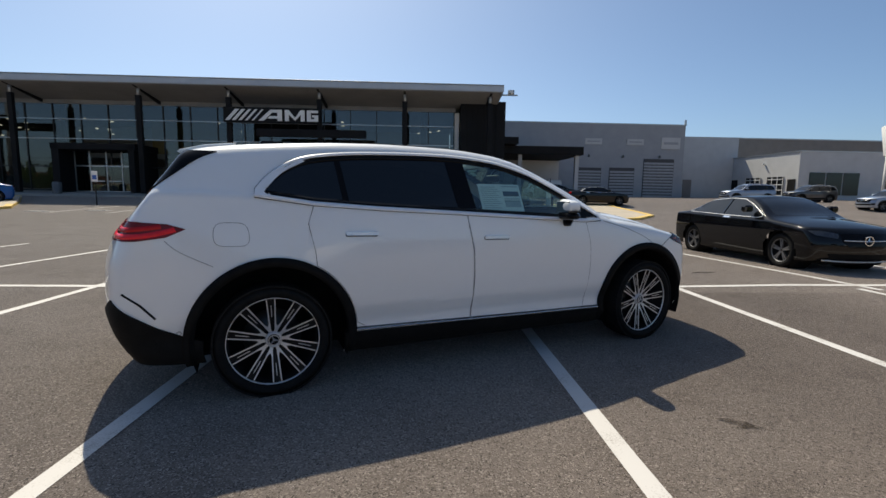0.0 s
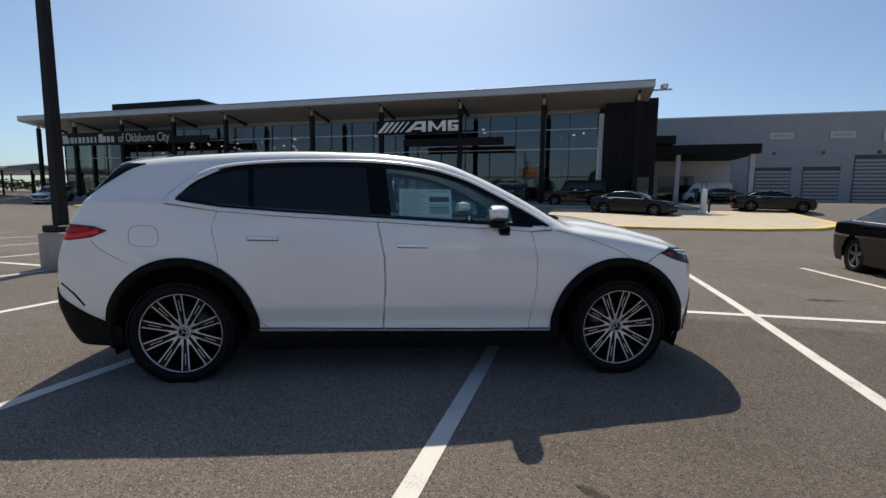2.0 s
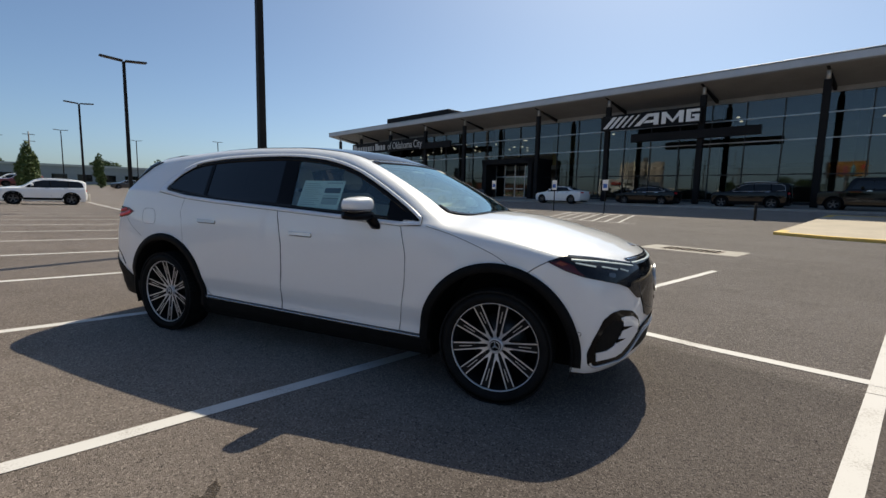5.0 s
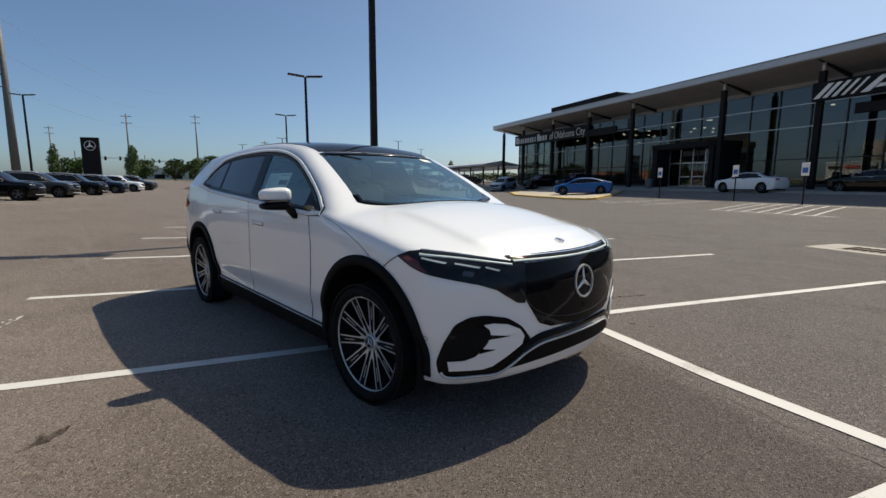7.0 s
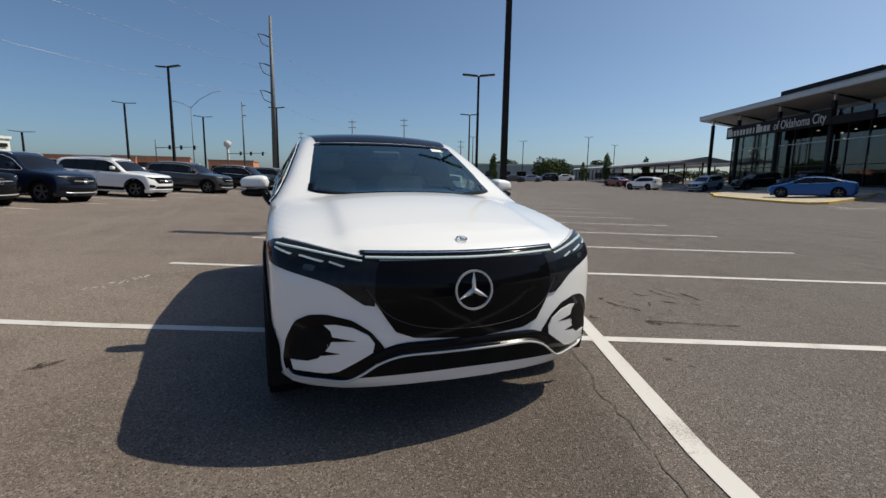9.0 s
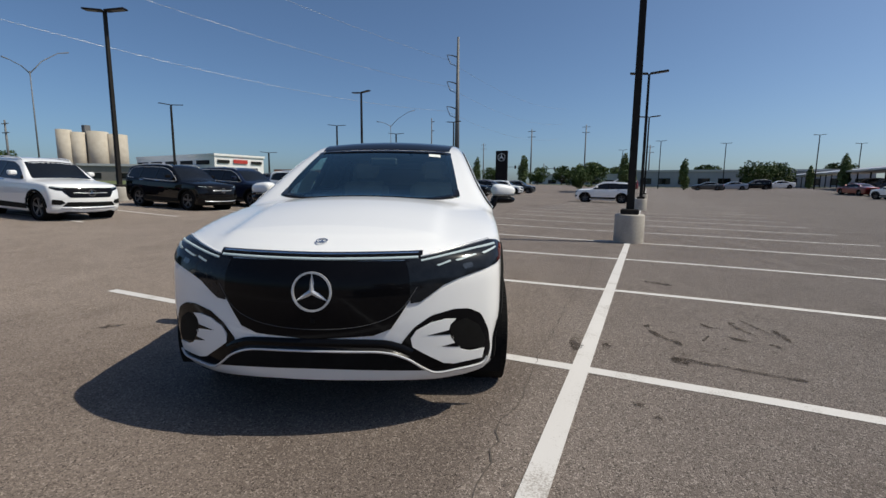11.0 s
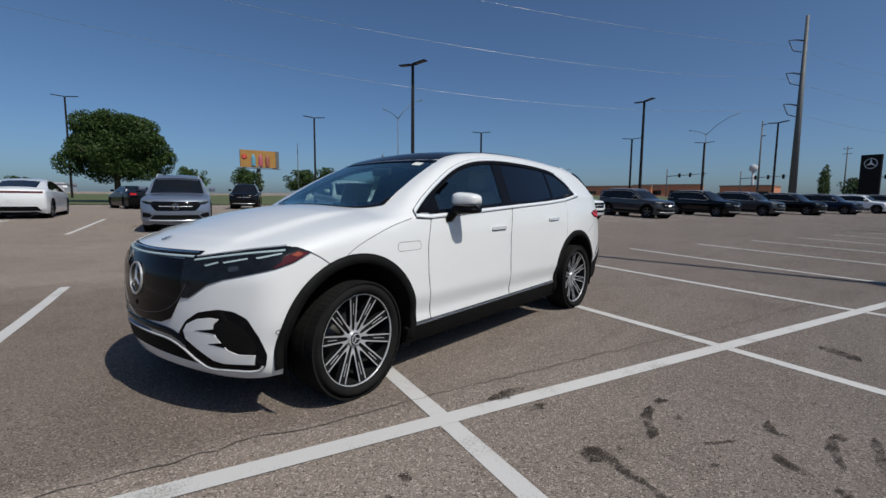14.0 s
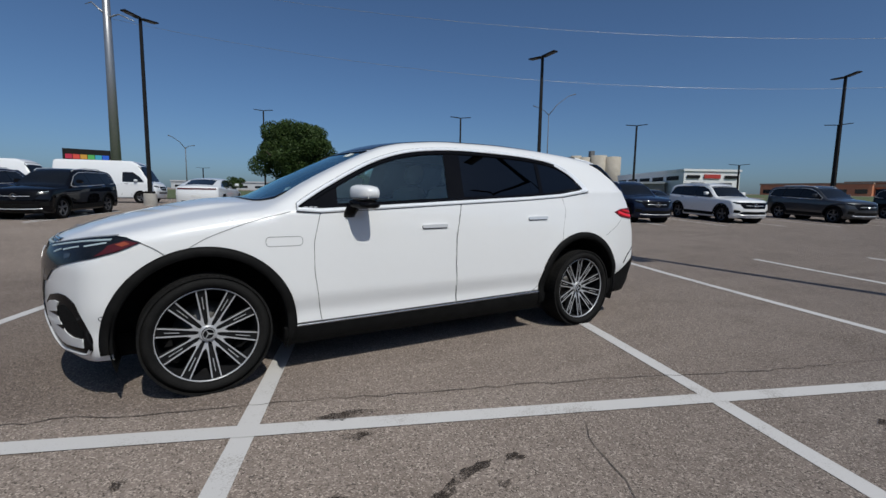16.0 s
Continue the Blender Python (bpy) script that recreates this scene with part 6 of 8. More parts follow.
part("rear_bench", boxed(-1.25, -0.75, -0.53, 0.53, 0.50, 0.72, 0.05), LEATHER, hero)
part("rear_back", boxed(-1.42, -1.25, -0.53, 0.53, 0.66, 1.28, 0.06), LEATHER, hero)
part("steering_wheel", tube(bmesh.new(), [(0.56 + 0.06 * math.sin(a), 0.38 + 0.18 * math.cos(a), 0.98 + 0.17 * math.sin(a)) for a in [2 * math.pi * k / 20 for k in range(21)]], 0.016, 6), TRIM_DARK, hero)
part("cabin_liner", boxed(-1.09, 1.09, -0.84, 0.84, 0.36, 0.50, 0.02), TRIM_DARK, hero)
part("rear_view_mirror", boxed(0.50, 0.54, -0.12, 0.12, 1.44, 1.51, 0.015), TRIM_DARK, hero)
# price sheet behind the front passenger window
pa = HS.on("R", [-0.07, 0.32, 0.32, -0.07], [1.40, 1.40, 1.185, 1.185])
pa = [Vector(p) + Vector((0, 0.012, 0)) for p in pa]


def on_sheet(u0, u1, w0, w1, lift):
    def at(u, w):
        top, low = pa[0].lerp(pa[1], u), pa[3].lerp(pa[2], u)
        return top.lerp(low, w) + Vector((0, -lift, 0))
    bm = bmesh.new()
    bm.faces.new([bm.verts.new(at(u, w)) for u, w in ((u0, w0), (u1, w0), (u1, w1), (u0, w1))])
    r = bmesh.ops.extrude_face_region(bm, geom=bm.faces[:])
    bmesh.ops.translate(bm, vec=(0, 0.002, 0), verts=[v for v in r["geom"] if isinstance(v, bmesh.types.BMVert)])
    bmesh.ops.recalc_face_normals(bm, faces=bm.faces)
    return bm


sticker = part("price_sheet", on_sheet(0, 1, 0, 1, 0), PAPER, hero, "printed price sheet behind the window")
for k in range(11):
    part("print_bar", on_sheet(0.05, 0.40 + 0.1 * ((k * 7) % 3) / 2, 0.10 + k * 0.075, 0.125 + k * 0.075, 0.002), INK_PALE, sticker)
for w0, w1, c in ((0.06, 0.10, INK_PALE), (0.26, 0.44, INK), (0.52, 0.56, INK_PALE), (0.62, 0.84, INK_PALE), (0.60, 0.63, INK)):
    part("print_bar", on_sheet(0.57, 0.95, w0, w1, 0.002), c, sticker)


# ---- other vehicles ----
def scaled(tab, k):
    return (tab[0], [z * k for z in tab[1]])


SPECS = {
    "suv": dict(
        shape=dict(top=([-2.42, -2.34, -2.25, -2.08, -1.5, -0.6, 0.0, 0.33, 0.93, 1.06, 1.6, 2.0, 2.2, 2.36], [1.0, 1.22, 1.50, 1.63, 1.685, 1.71, 1.69, 1.61, 1.20, 1.15, 1.10, 1.04, 0.98, 0.88]),
                   belt=([-2.5, -1.6, 0.9], [1.12, 1.06, 1.00]), side=([0.15, 0.25, 0.5, 0.8, 1.0, 1.3], [0.84, 0.90, 0.925, 0.93, 0.915, 0.90]),
                   plan=([-2.4, -2.1, -1.4, 1.2, 1.9, 2.3], [0.92, 0.98, 1, 1, 0.97, 0.92]), nose=([0.2, 0.35, 0.6, 0.8, 0.95, 1.1], [2.22, 2.30, 2.33, 2.30, 2.22, 2.1]),
                   tail=([0.2, 0.4, 0.7, 1.0, 1.7], [-2.25, -2.34, -2.36, -2.32, -2.3]), tumble=([-2.4, -1.5, 1.2], [0.42, 0.36, 0.36]), crown=([-2.4, 2.4], [0.09, 0.09]), floor=0.22, soft=0.06),
        dlo=[(-2.10, 1.16), (-2.02, 1.46), (-1.82, 1.55), (-0.6, 1.585), (0.0, 1.56), (0.36, 1.44), (0.83, 1.115), (0.72, 1.075), (-0.4, 1.10)],
        posts=(-1.35, -0.42), screen=(0.99, 0.36, 0.74, 0.62), back=(-2.10, -2.28, 0.58), wheels=(1.42, -1.42, 0.365, 0.255), arch=True, lamp_z=0.84, tail_z=0.98, half=0.90),
    "sedan": dict(
        shape=dict(top=([-2.45, -2.32, -1.95, -1.55, -0.95, -0.3, 0.2, 0.6, 1.1, 1.25, 1.8, 2.2, 2.42], [0.86, 1.03, 1.07, 1.13, 1.36, 1.435, 1.41, 1.28, 1.02, 0.985, 0.91, 0.82, 0.70]),
                   belt=([-2.5, -1.6, 0.9], [1.02, 0.97, 0.90]), side=([0.12, 0.22, 0.45, 0.7, 0.9, 1.2], [0.82, 0.87, 0.895, 0.90, 0.885, 0.87]),
                   plan=([-2.4, -2.0, -1.3, 1.2, 1.9, 2.35], [0.92, 0.98, 1, 1, 0.97, 0.90]), nose=([0.15, 0.3, 0.5, 0.65, 0.8, 0.95], [2.28, 2.37, 2.40, 2.37, 2.28, 2.1]),
                   tail=([0.2, 0.4, 0.7, 0.95, 1.4], [-2.28, -2.38, -2.40, -2.38, -2.2]), tumble=([-2.4, -1.5, 1.2], [0.55, 0.48, 0.45]), crown=([-2.4, 2.4], [0.09, 0.09]), floor=0.16, soft=0.06),
        dlo=[(-1.62, 1.03), (-1.25, 1.20), (-0.85, 1.315), (-0.3, 1.35), (0.15, 1.325), (0.55, 1.18), (0.92, 0.985), (0.8, 0.955), (-0.4, 0.985)],
        posts=(-1.22, -0.32), screen=(1.04, 0.42, 0.66, 0.54), back=(-0.98, -1.62, 0.52), wheels=(1.45, -1.42, 0.335, 0.235), arch=False, lamp_z=0.66, tail_z=0.90, half=0.87),
    "liftback": dict(
        shape=dict(top=([-2.62, -2.5, -2.1, -1.6, -0.95, -0.2, 0.35, 0.8, 1.35, 1.5, 2.0, 2.35, 2.55], [0.92, 1.08, 1.18, 1.31, 1.455, 1.51, 1.46, 1.31, 1.05, 1.0, 0.90, 0.80, 0.68]),
                   belt=([-2.6, -1.6, 1.2], [1.10, 1.02, 0.92]), side=([0.12, 0.22, 0.45, 0.7, 0.95, 1.3], [0.86, 0.92, 0.945, 0.95, 0.935, 0.92]),
                   plan=([-2.6, -2.1, -1.3, 1.2, 2.0, 2.5], [0.90, 0.97, 1, 1, 0.96, 0.88]), nose=([0.15, 0.3, 0.5, 0.65, 0.8, 0.95], [2.42, 2.50, 2.54, 2.52, 2.42, 2.25]),
                   tail=([0.2, 0.4, 0.7, 0.95, 1.4], [-2.45, -2.56, -2.60, -2.57, -2.4]), tumble=([-2.5, -1.5, 1.3], [0.60, 0.50, 0.45]), crown=([-2.6, 2.5], [0.09, 0.09]), floor=0.16, soft=0.07),
        dlo=[(-1.85, 1.10), (-1.45, 1.25), (-0.85, 1.385), (-0.2, 1.42), (0.3, 1.385), (0.75, 1.22), (1.15, 0.995), (1.0, 0.97), (-0.4, 1.02)],
        posts=(-1.25, -0.25), screen=(1.28, 0.58, 0.68, 0.54), back=(-1.2, -2.1, 0.55), wheels=(1.62, -1.58, 0.365, 0.265), arch=False, lamp_z=0.68, tail_z=0.98, half=0.92),
    "boxy": dict(
        shape=dict(top=([-2.35, -2.28, -2.15, -1.0, 0.55, 0.72, 0.98, 1.08, 2.0, 2.3], [1.3, 1.88, 1.95, 1.965, 1.94, 1.84, 1.24, 1.18, 1.14, 1.08]),
                   belt=([-2.4, 1.0], [1.22, 1.20]), side=([0.2, 0.35, 0.6, 1.0, 1.25], [0.84, 0.90, 0.91, 0.91, 0.905]),
                   plan=([-2.3, 2.3], [1, 1]), nose=([0.3, 0.5, 0.8, 1.1], [2.22, 2.28, 2.28, 2.26]), tail=([0.3, 0.5, 1.2, 1.9], [-2.24, -2.3, -2.3, -2.26]),
                   tumble=([-2.3, 1.2], [0.10, 0.10]), crown=([-2.3, 2.3], [0.02, 0.02]), floor=0.32, soft=0.035, nose_bow=(0.04, 0.02), tail_bow=(0.03, 0.02)),
        dlo=[(-2.08, 1.28), (-2.08, 1.76), (0.45, 1.76), (0.74, 1.28)], posts=(-1.15, -0.25), screen=(0.96, 0.74, 0.72, 0.66), back=(-2.27, -2.30, 0.6), wheels=(1.45, -1.40, 0.385, 0.25), arch=True, lamp_z=0.98, tail_z=0.85, half=0.90),
    "van": dict(
        shape=dict(top=([-3.0, -2.94, -2.7, 1.2, 1.75, 2.2, 2.45, 2.75, 2.95], [2.3, 2.58, 2.66, 2.64, 2.45, 1.75, 1.38, 1.22, 1.02]),
                   belt=([-3, 2.4], [1.25, 1.22]), side=([0.2, 0.4, 0.8, 1.2, 1.6], [0.92, 0.97, 0.99, 0.985, 0.98]), plan=([-3, 1.8, 2.5, 2.9], [1, 1, 0.96, 0.90]),
                   nose=([0.3, 0.5, 0.8, 1.0, 1.2], [2.84, 2.92, 2.95, 2.9, 2.8]), tail=([0.3, 0.5, 1.2, 2.6], [-2.94, -2.98, -2.98, -2.95]), tumble=([-3, 2.5], [0.02, 0.10]), crown=([-3, 3], [0.05, 0.05]),
                   floor=0.3, soft=0.08, nose_bow=(0.12, 0.05), tail_bow=(0.02, 0.02)),
        dlo=[(0.95, 1.30), (0.95, 1.92), (1.55, 1.92), (1.95, 1.62), (2.18, 1.30)], posts=(), screen=(2.40, 1.80, 0.82, 0.74), back=(-2.96, -2.97, 0.6), wheels=(1.95, -1.75, 0.36, 0.22), arch=False, lamp_z=1.0, tail_z=1.1, half=0.97),
}


def net(S, nx, ny, nz, x0, x1, hw, z1, cx0, cx1, holes):
    pts, index, quads = [], {}, []

    def vid(*k):
        if k not in index:
            index[k] = len(pts)
            pts.append(k)
        return index[k]
    for i in range(nx):
        for j in range(ny):
            quads.append((vid(i, j, nz), vid(i + 1, j, nz), vid(i + 1, j + 1, nz), vid(i, j + 1, nz)))
        for k in range(nz):
            quads.append((vid(i, 0, k), vid(i + 1, 0, k), vid(i + 1, 0, k + 1), vid(i, 0, k + 1)))
            quads.append((vid(i, ny, k), vid(i, ny, k + 1), vid(i + 1, ny, k + 1), vid(i + 1, ny, k)))
    for j in range(ny):
        for k in range(nz):
            quads.append((vid(nx, j, k), vid(nx, j + 1, k), vid(nx, j + 1, k + 1), vid(nx, j, k + 1)))
            quads.append((vid(0, j, k), vid(0, j, k + 1), vid(0, j + 1, k + 1), vid(0, j + 1, k)))
    g_ = np.array(pts, float) / (nx, ny, nz)
    q = np.stack([x0 + (x1 - x0) * g_[:, 0], -hw + 2 * hw * g_[:, 1], 0.1 + (z1 - 0.1) * g_[:, 2]], 1)
    c = np.stack([np.clip(q[:, 0], cx0, cx1), 0 * q[:, 0], np.clip(q[:, 2], 0.42, 0.60)], 1)
    v = S.march(c, c + (q - c) * 1.3)
    quads = np.array(quads)
    quads = quads[~holes(v[quads].mean(axis=1))]
    used = np.unique(quads)
    remap = -np.ones(len(v), int)
    remap[used] = np.arange(len(used))
    return v[used], [tuple(int(a) for a in remap[f]) for f in quads]


def vehicle(kind, m, paint_, label, name, wheels="silver"):
    sp = SPECS[kind]
    S = Shape(**sp["shape"])
    top = thing(name, label, "van" if kind == "van" else "car", m, group="parked cars")
    x0, x1 = S.length[0], S.length[1]
    lo, hi = min(x0) - 0.25, max(x1) + 0.25
    H = 3.0 if kind == "van" else 2.2
    wf, wr, r, rim = sp["wheels"]
    hw = sp["half"]

    def holes(c):
        x, y, z = c[:, 0], np.abs(c[:, 1]), c[:, 2]
        cut_ = np.zeros(len(x), bool)
        for wx in (wf, wr):
            cut_ |= (np.hypot(x - wx, z - r) < r + 0.055) & (y > hw - 0.32) & (z < r * 2.6)
        return cut_
    v, f = net(S, 120, 36, 44, lo, hi, 1.2, H, lo + 0.75, hi - 0.75, holes)
    raw("body", v, f, paint_, top)
    part("underbody", boxed(min(x0) + 0.2, max(x1) - 0.25, -hw + 0.3, hw - 0.3, S.floor - 0.02, S.floor + 0.25, 0.03), UNDERSIDE, top)
    part("sill", boxed(wr + r + 0.08, wf - r - 0.08, -hw + 0.02, hw - 0.02, S.floor, S.floor + 0.14, 0.03), MATT_BLACK, top)

    def two(nm, maker, mat_, lab=""):
        part(nm, maker(), mat_, top, lab)
        part(nm, mirror_y(maker()), mat_, top, lab)
    dl = rounded(sp["dlo"], 0.05)
    two("side_glass", lambda: patch(S, "R", dl, 0.003, 0.01, 0.14), FAR_GLASS, "dark side glass")
    if kind != "van":
        two("glass_trim", lambda: ribbon(S, "R", dl, 0.013, 0.006, 0.008, True, 1), SATIN if kind != "boxy" else MATT_BLACK)
    for px in sp["posts"]:
        two("window_post", lambda px=px: ribbon(S, "R", [(px, sp["dlo"][0][1] - 0.02), (px + 0.06, max(z for _, z in sp["dlo"]) - 0.01)], 0.07, 0.006, 0.006), GLOSS_BLACK)
    for px in (sp["posts"][-1] if sp["posts"] else 0.9, wr + r + 0.12, wf - r - 0.14):
        two("door_gap", lambda px=px: ribbon(S, "R", [(px, S.floor + 0.18), (px + 0.02, 0.6), (px, sp["dlo"][0][1] - 0.08)], 0.010, 0.001, 0.004), UNDERSIDE)
    xs0, xs1, w0, w1 = sp["screen"]
    part("windscreen", patch(S, "T", rounded([(xs0, -w0), (xs0 + 0.06, -w0 * 0.5), (xs0 + 0.08, 0), (xs0 + 0.06, w0 * 0.5), (xs0, w0), (xs1, w1), (xs1, -w1)], 0.05), 0.003, 0.01, 0.12), FAR_GLASS, top, "dark windscreen")
    b0, b1, bw = sp["back"]
    if kind in ("sedan", "liftback", "suv"):
        part("rear_window", patch(S, "T", [(b0, -bw), (b0, bw), (b1, bw * 1.05), (b1, -bw * 1.05)], 0.004, 0.01, 0.10), FAR_GLASS, top)
    else:
        part("rear_window", patch(S, "B", [(-bw, 1.3), (bw, 1.3), (bw, 1.75), (-bw, 1.75)], 0.004, 0.01, 0.12), FAR_GLASS, top)
    z = sp["lamp_z"]
    if kind == "boxy":
        two("headlamp", lambda: patch(S, "F", ring(-0.64, 0.92, 0.12, 0, 345, 16), 0.02, 0.03, 0.1), LAMP_CLEAR)
        part("grille", patch(S, "F", [(-0.42, 0.80), (0.42, 0.80), (0.42, 1.02), (-0.42, 1.02)], 0.01, 0.02, 0.1), GLOSS_BLACK, top)
        sw = part("spare_wheel", lathe(bmesh.new(), [(-2.30, 0.1), (-2.30, 0.36), (-2.5, 0.36), (-2.52, 0.3), (-2.52, 0.0)], "x", 24, (0, 0, 1.05)), GLOSS_BLACK, top)
    elif kind == "suv":
        part("front_band", patch(S, "F", rounded([(-0.50, z - 0.19), (-0.62, z - 0.05), (-0.66, z + 0.075), (0.66, z + 0.075), (0.62, z - 0.05), (0.50, z - 0.19)], 0.03), 0.006, 0.012, 0.08), GLOSS_BLACK, top, "gloss black grille band")
        two("headlamp", lambda: patch(S, "F", rounded([(-0.56, z - 0.02), (-0.74, z + 0.0), (-0.86, z + 0.06), (-0.82, z + 0.105), (-0.60, z + 0.075)], 0.015), 0.008, 0.012, 0.06), LAMP_DARK, "dark glass headlamp")
        two("lamp_brow", lambda: ribbon(S, "F", [(-0.60, z + 0.062), (-0.72, z + 0.078), (-0.82, z + 0.090)], 0.012, 0.011, 0.01), LED_WHITE)
        part("grille_bar", ribbon(S, "F", curved([(-0.42, z - 0.06), (0, z - 0.065), (0.42, z - 0.06)], 8), 0.016, 0.012, 0.012), SATIN, top)
        gx = float(S.on("F", [0.0], [z - 0.06])[0][0])
        part("emblem", star_emblem(bmesh.new(), 0.095, pose(gx + 0.012, 0, z - 0.06), 0.012, 0.14), CHROME, top, "chrome ring with three rays")
        two("side_pocket", lambda: patch(S, "F", rounded([(-0.84, 0.60), (-0.66, 0.575), (-0.60, 0.50), (-0.70, 0.455), (-0.85, 0.47)], 0.02), 0.006, 0.012, 0.06), MATT_BLACK, "black pocket in the bumper")
        part("lower_intake", patch(S, "F", rounded([(-0.56, 0.53), (0.56, 0.53), (0.66, 0.41), (-0.66, 0.41)], 0.02), 0.006, 0.012, 0.08), MATT_BLACK, top)
        part("skid_trim", ribbon(S, "F", curved([(-0.68, 0.375), (-0.3, 0.365), (0.3, 0.365), (0.68, 0.375)], 8), 0.030, 0.012, 0.012), SATIN, top)
        two("door_cladding", lambda: patch(S, "R", [(wr + r + 0.10, 0.30), (wr + r + 0.12, 0.46), (wf - r - 0.12, 0.44), (wf - r - 0.10, 0.30)], 0.006, 0.012, 0.12), MATT_BLACK)
    else:
        two("headlamp", lambda: patch(S, "F", rounded([(-0.50 * hw / 0.9, z - 0.03), (-0.80 * hw / 0.9, z + 0.02), (-0.87 * hw / 0.9, z + 0.10), (-0.70 * hw / 0.9, z + 0.10), (-0.48 * hw / 0.9, z + 0.055)], 0.02), 0.006, 0.012, 0.08), LAMP_CLEAR if kind != "van" else LAMP_DARK, "clear headlamp")
        part("grille", patch(S, "F", rounded([(-0.44, z + 0.06), (-0.42, z - 0.09), (-0.30, z - 0.19), (0.30, z - 0.19), (0.42, z - 0.09), (0.44, z + 0.06)], 0.03), 0.006, 0.012, 0.08), GLOSS_BLACK, top, "gloss black grille")
        part("grille_bar", ribbon(S, "F", curved([(-0.40, z - 0.06), (0, z - 0.065), (0.40, z - 0.06)], 8), 0.014, 0.012, 0.012), SATIN, top)
        gx = float(S.on("F", [0.0], [z - 0.06])[0][0])
        part("emblem", star_emblem(bmesh.new(), 0.085, pose(gx + 0.012, 0, z - 0.06), 0.012, 0.14), CHROME, top, "chrome ring with three rays")
        part("lower_intake", patch(S, "F", rounded([(-0.62, z - 0.30), (0.62, z - 0.30), (0.56, z - 0.40), (-0.56, z - 0.40)], 0.02), 0.006, 0.012, 0.08), MATT_BLACK, top)
        part("skid_trim", ribbon(S, "F", curved([(-0.66, z - 0.425), (-0.3, z - 0.44), (0.3, z - 0.44), (0.66, z - 0.425)], 8), 0.02, 0.012, 0.012), SATIN, top)
    tz = sp["tail_z"]
    if kind == "liftback":
        part("tail_lamp", patch(S, "B", [(-0.80, tz - 0.035), (0.80, tz - 0.035), (0.80, tz + 0.035), (-0.80, tz + 0.035)], 0.006, 0.012, 0.10), LAMP_RED, top, "dark red lamp band across the tail")
        part("rear_skirt", patch(S, "B", [(-0.74, 0.30), (0.74, 0.30), (0.62, 0.46), (-0.62, 0.46)], 0.006, 0.012, 0.1), MATT_BLACK, top)
        part("plate", patch(S, "B", [(-0.2, 0.60), (0.2, 0.60), (0.2, 0.70), (-0.2, 0.70)], 0.006, 0.01, 0.1), SIGN_WHITE, top)
    else:
        two("tail_lamp", lambda: patch(S, "B", [(-0.78 * hw / 0.9, tz - 0.06), (-0.45, tz - 0.05), (-0.45, tz + 0.05), (-0.78 * hw / 0.9, tz + 0.07)], 0.006, 0.012, 0.08), TAIL_RED, "red tail lamp")
    if sp["arch"]:
        for wx in (wf, wr):
            two("arch_trim", lambda wx=wx: ribbon(S, "R", ring(wx, r, r + 0.085, 0, 180, 24), 0.07, 0.012, 0.04), MATT_BLACK)
    if kind == "suv":
        two("roof_rail", lambda: tube(bmesh.new(), [(-1.6, -0.58, 1.63), (-1.5, -0.585, 1.69), (-0.5, -0.60, 1.715), (0.1, -0.595, 1.68), (0.25, -0.59, 1.62)], 0.018, 6), SATIN)
    mx = sp["dlo"][-2][0] - 0.22
    mz = sp["dlo"][0][1] + 0.03
    two("door_mirror", lambda: boxed(mx - 0.07, mx + 0.10, -hw - 0.17, -hw + 0.02, mz, mz + 0.14, 0.035), paint_)
    for hx in (sp["posts"] if sp["posts"] else (1.0,)):
        two("door_handle", lambda hx=hx: patch(S, "R", [(hx + 0.08, mz - 0.14), (hx + 0.30, mz - 0.145), (hx + 0.30, mz - 0.115), (hx + 0.08, mz - 0.11)], 0.014, 0.014, 0.1), CHROME)
    for wx in (wf, wr):
        two("wheel_housing", lambda wx=wx: lathe(bmesh.new(), [(-hw + 0.035, r + 0.058), (-hw + 0.40, r + 0.058), (-hw + 0.40, 0.02)], "y", 24, (wx, 0, r + 0.005)), UNDERSIDE)
        for s in (-1, 1):
            wheel_parts(top, (wx, s * (hw - 0.13), r), s, r, rim, 0.235, wheels)
    return top


def repaint(ob, mat_, label):
    for o in (ob, *ob.children_recursive):
        base = o.name.split(".")[0]
        if base in ("body", "door_mirror") and o.type == "MESH":
            o.material_slots[0].link = "OBJECT"
            o.material_slots[0].material = mat_
    ob["label"] = label
    return ob


PROTO = {}


def park(kind, u, v, turn, mat_, label, name, scale=1.0, lift=0.0):
    p = W(u, v)
    # lie on the slope along the car's length
    h = radians(turn)
    a, b = hz(u + 1.4 * math.cos(h), v + 1.4 * math.sin(h)), hz(u - 1.4 * math.cos(h), v - 1.4 * math.sin(h))
    m = pose(p.x, p.y, (a + b) / 2 + lift, 0, 0, TURN + turn) @ pose(0, 0, 0, 0, -math.degrees(math.atan2(a - b, 2.8)), 0)
    m = m @ Matrix.Scale(scale, 4)
    if kind not in PROTO:
        PROTO[kind] = vehicle(kind, m, mat_, label, name)
        return PROTO[kind]
    c = copy_thing(PROTO[kind], m)
    c.name = name
    return repaint(c, mat_, label)


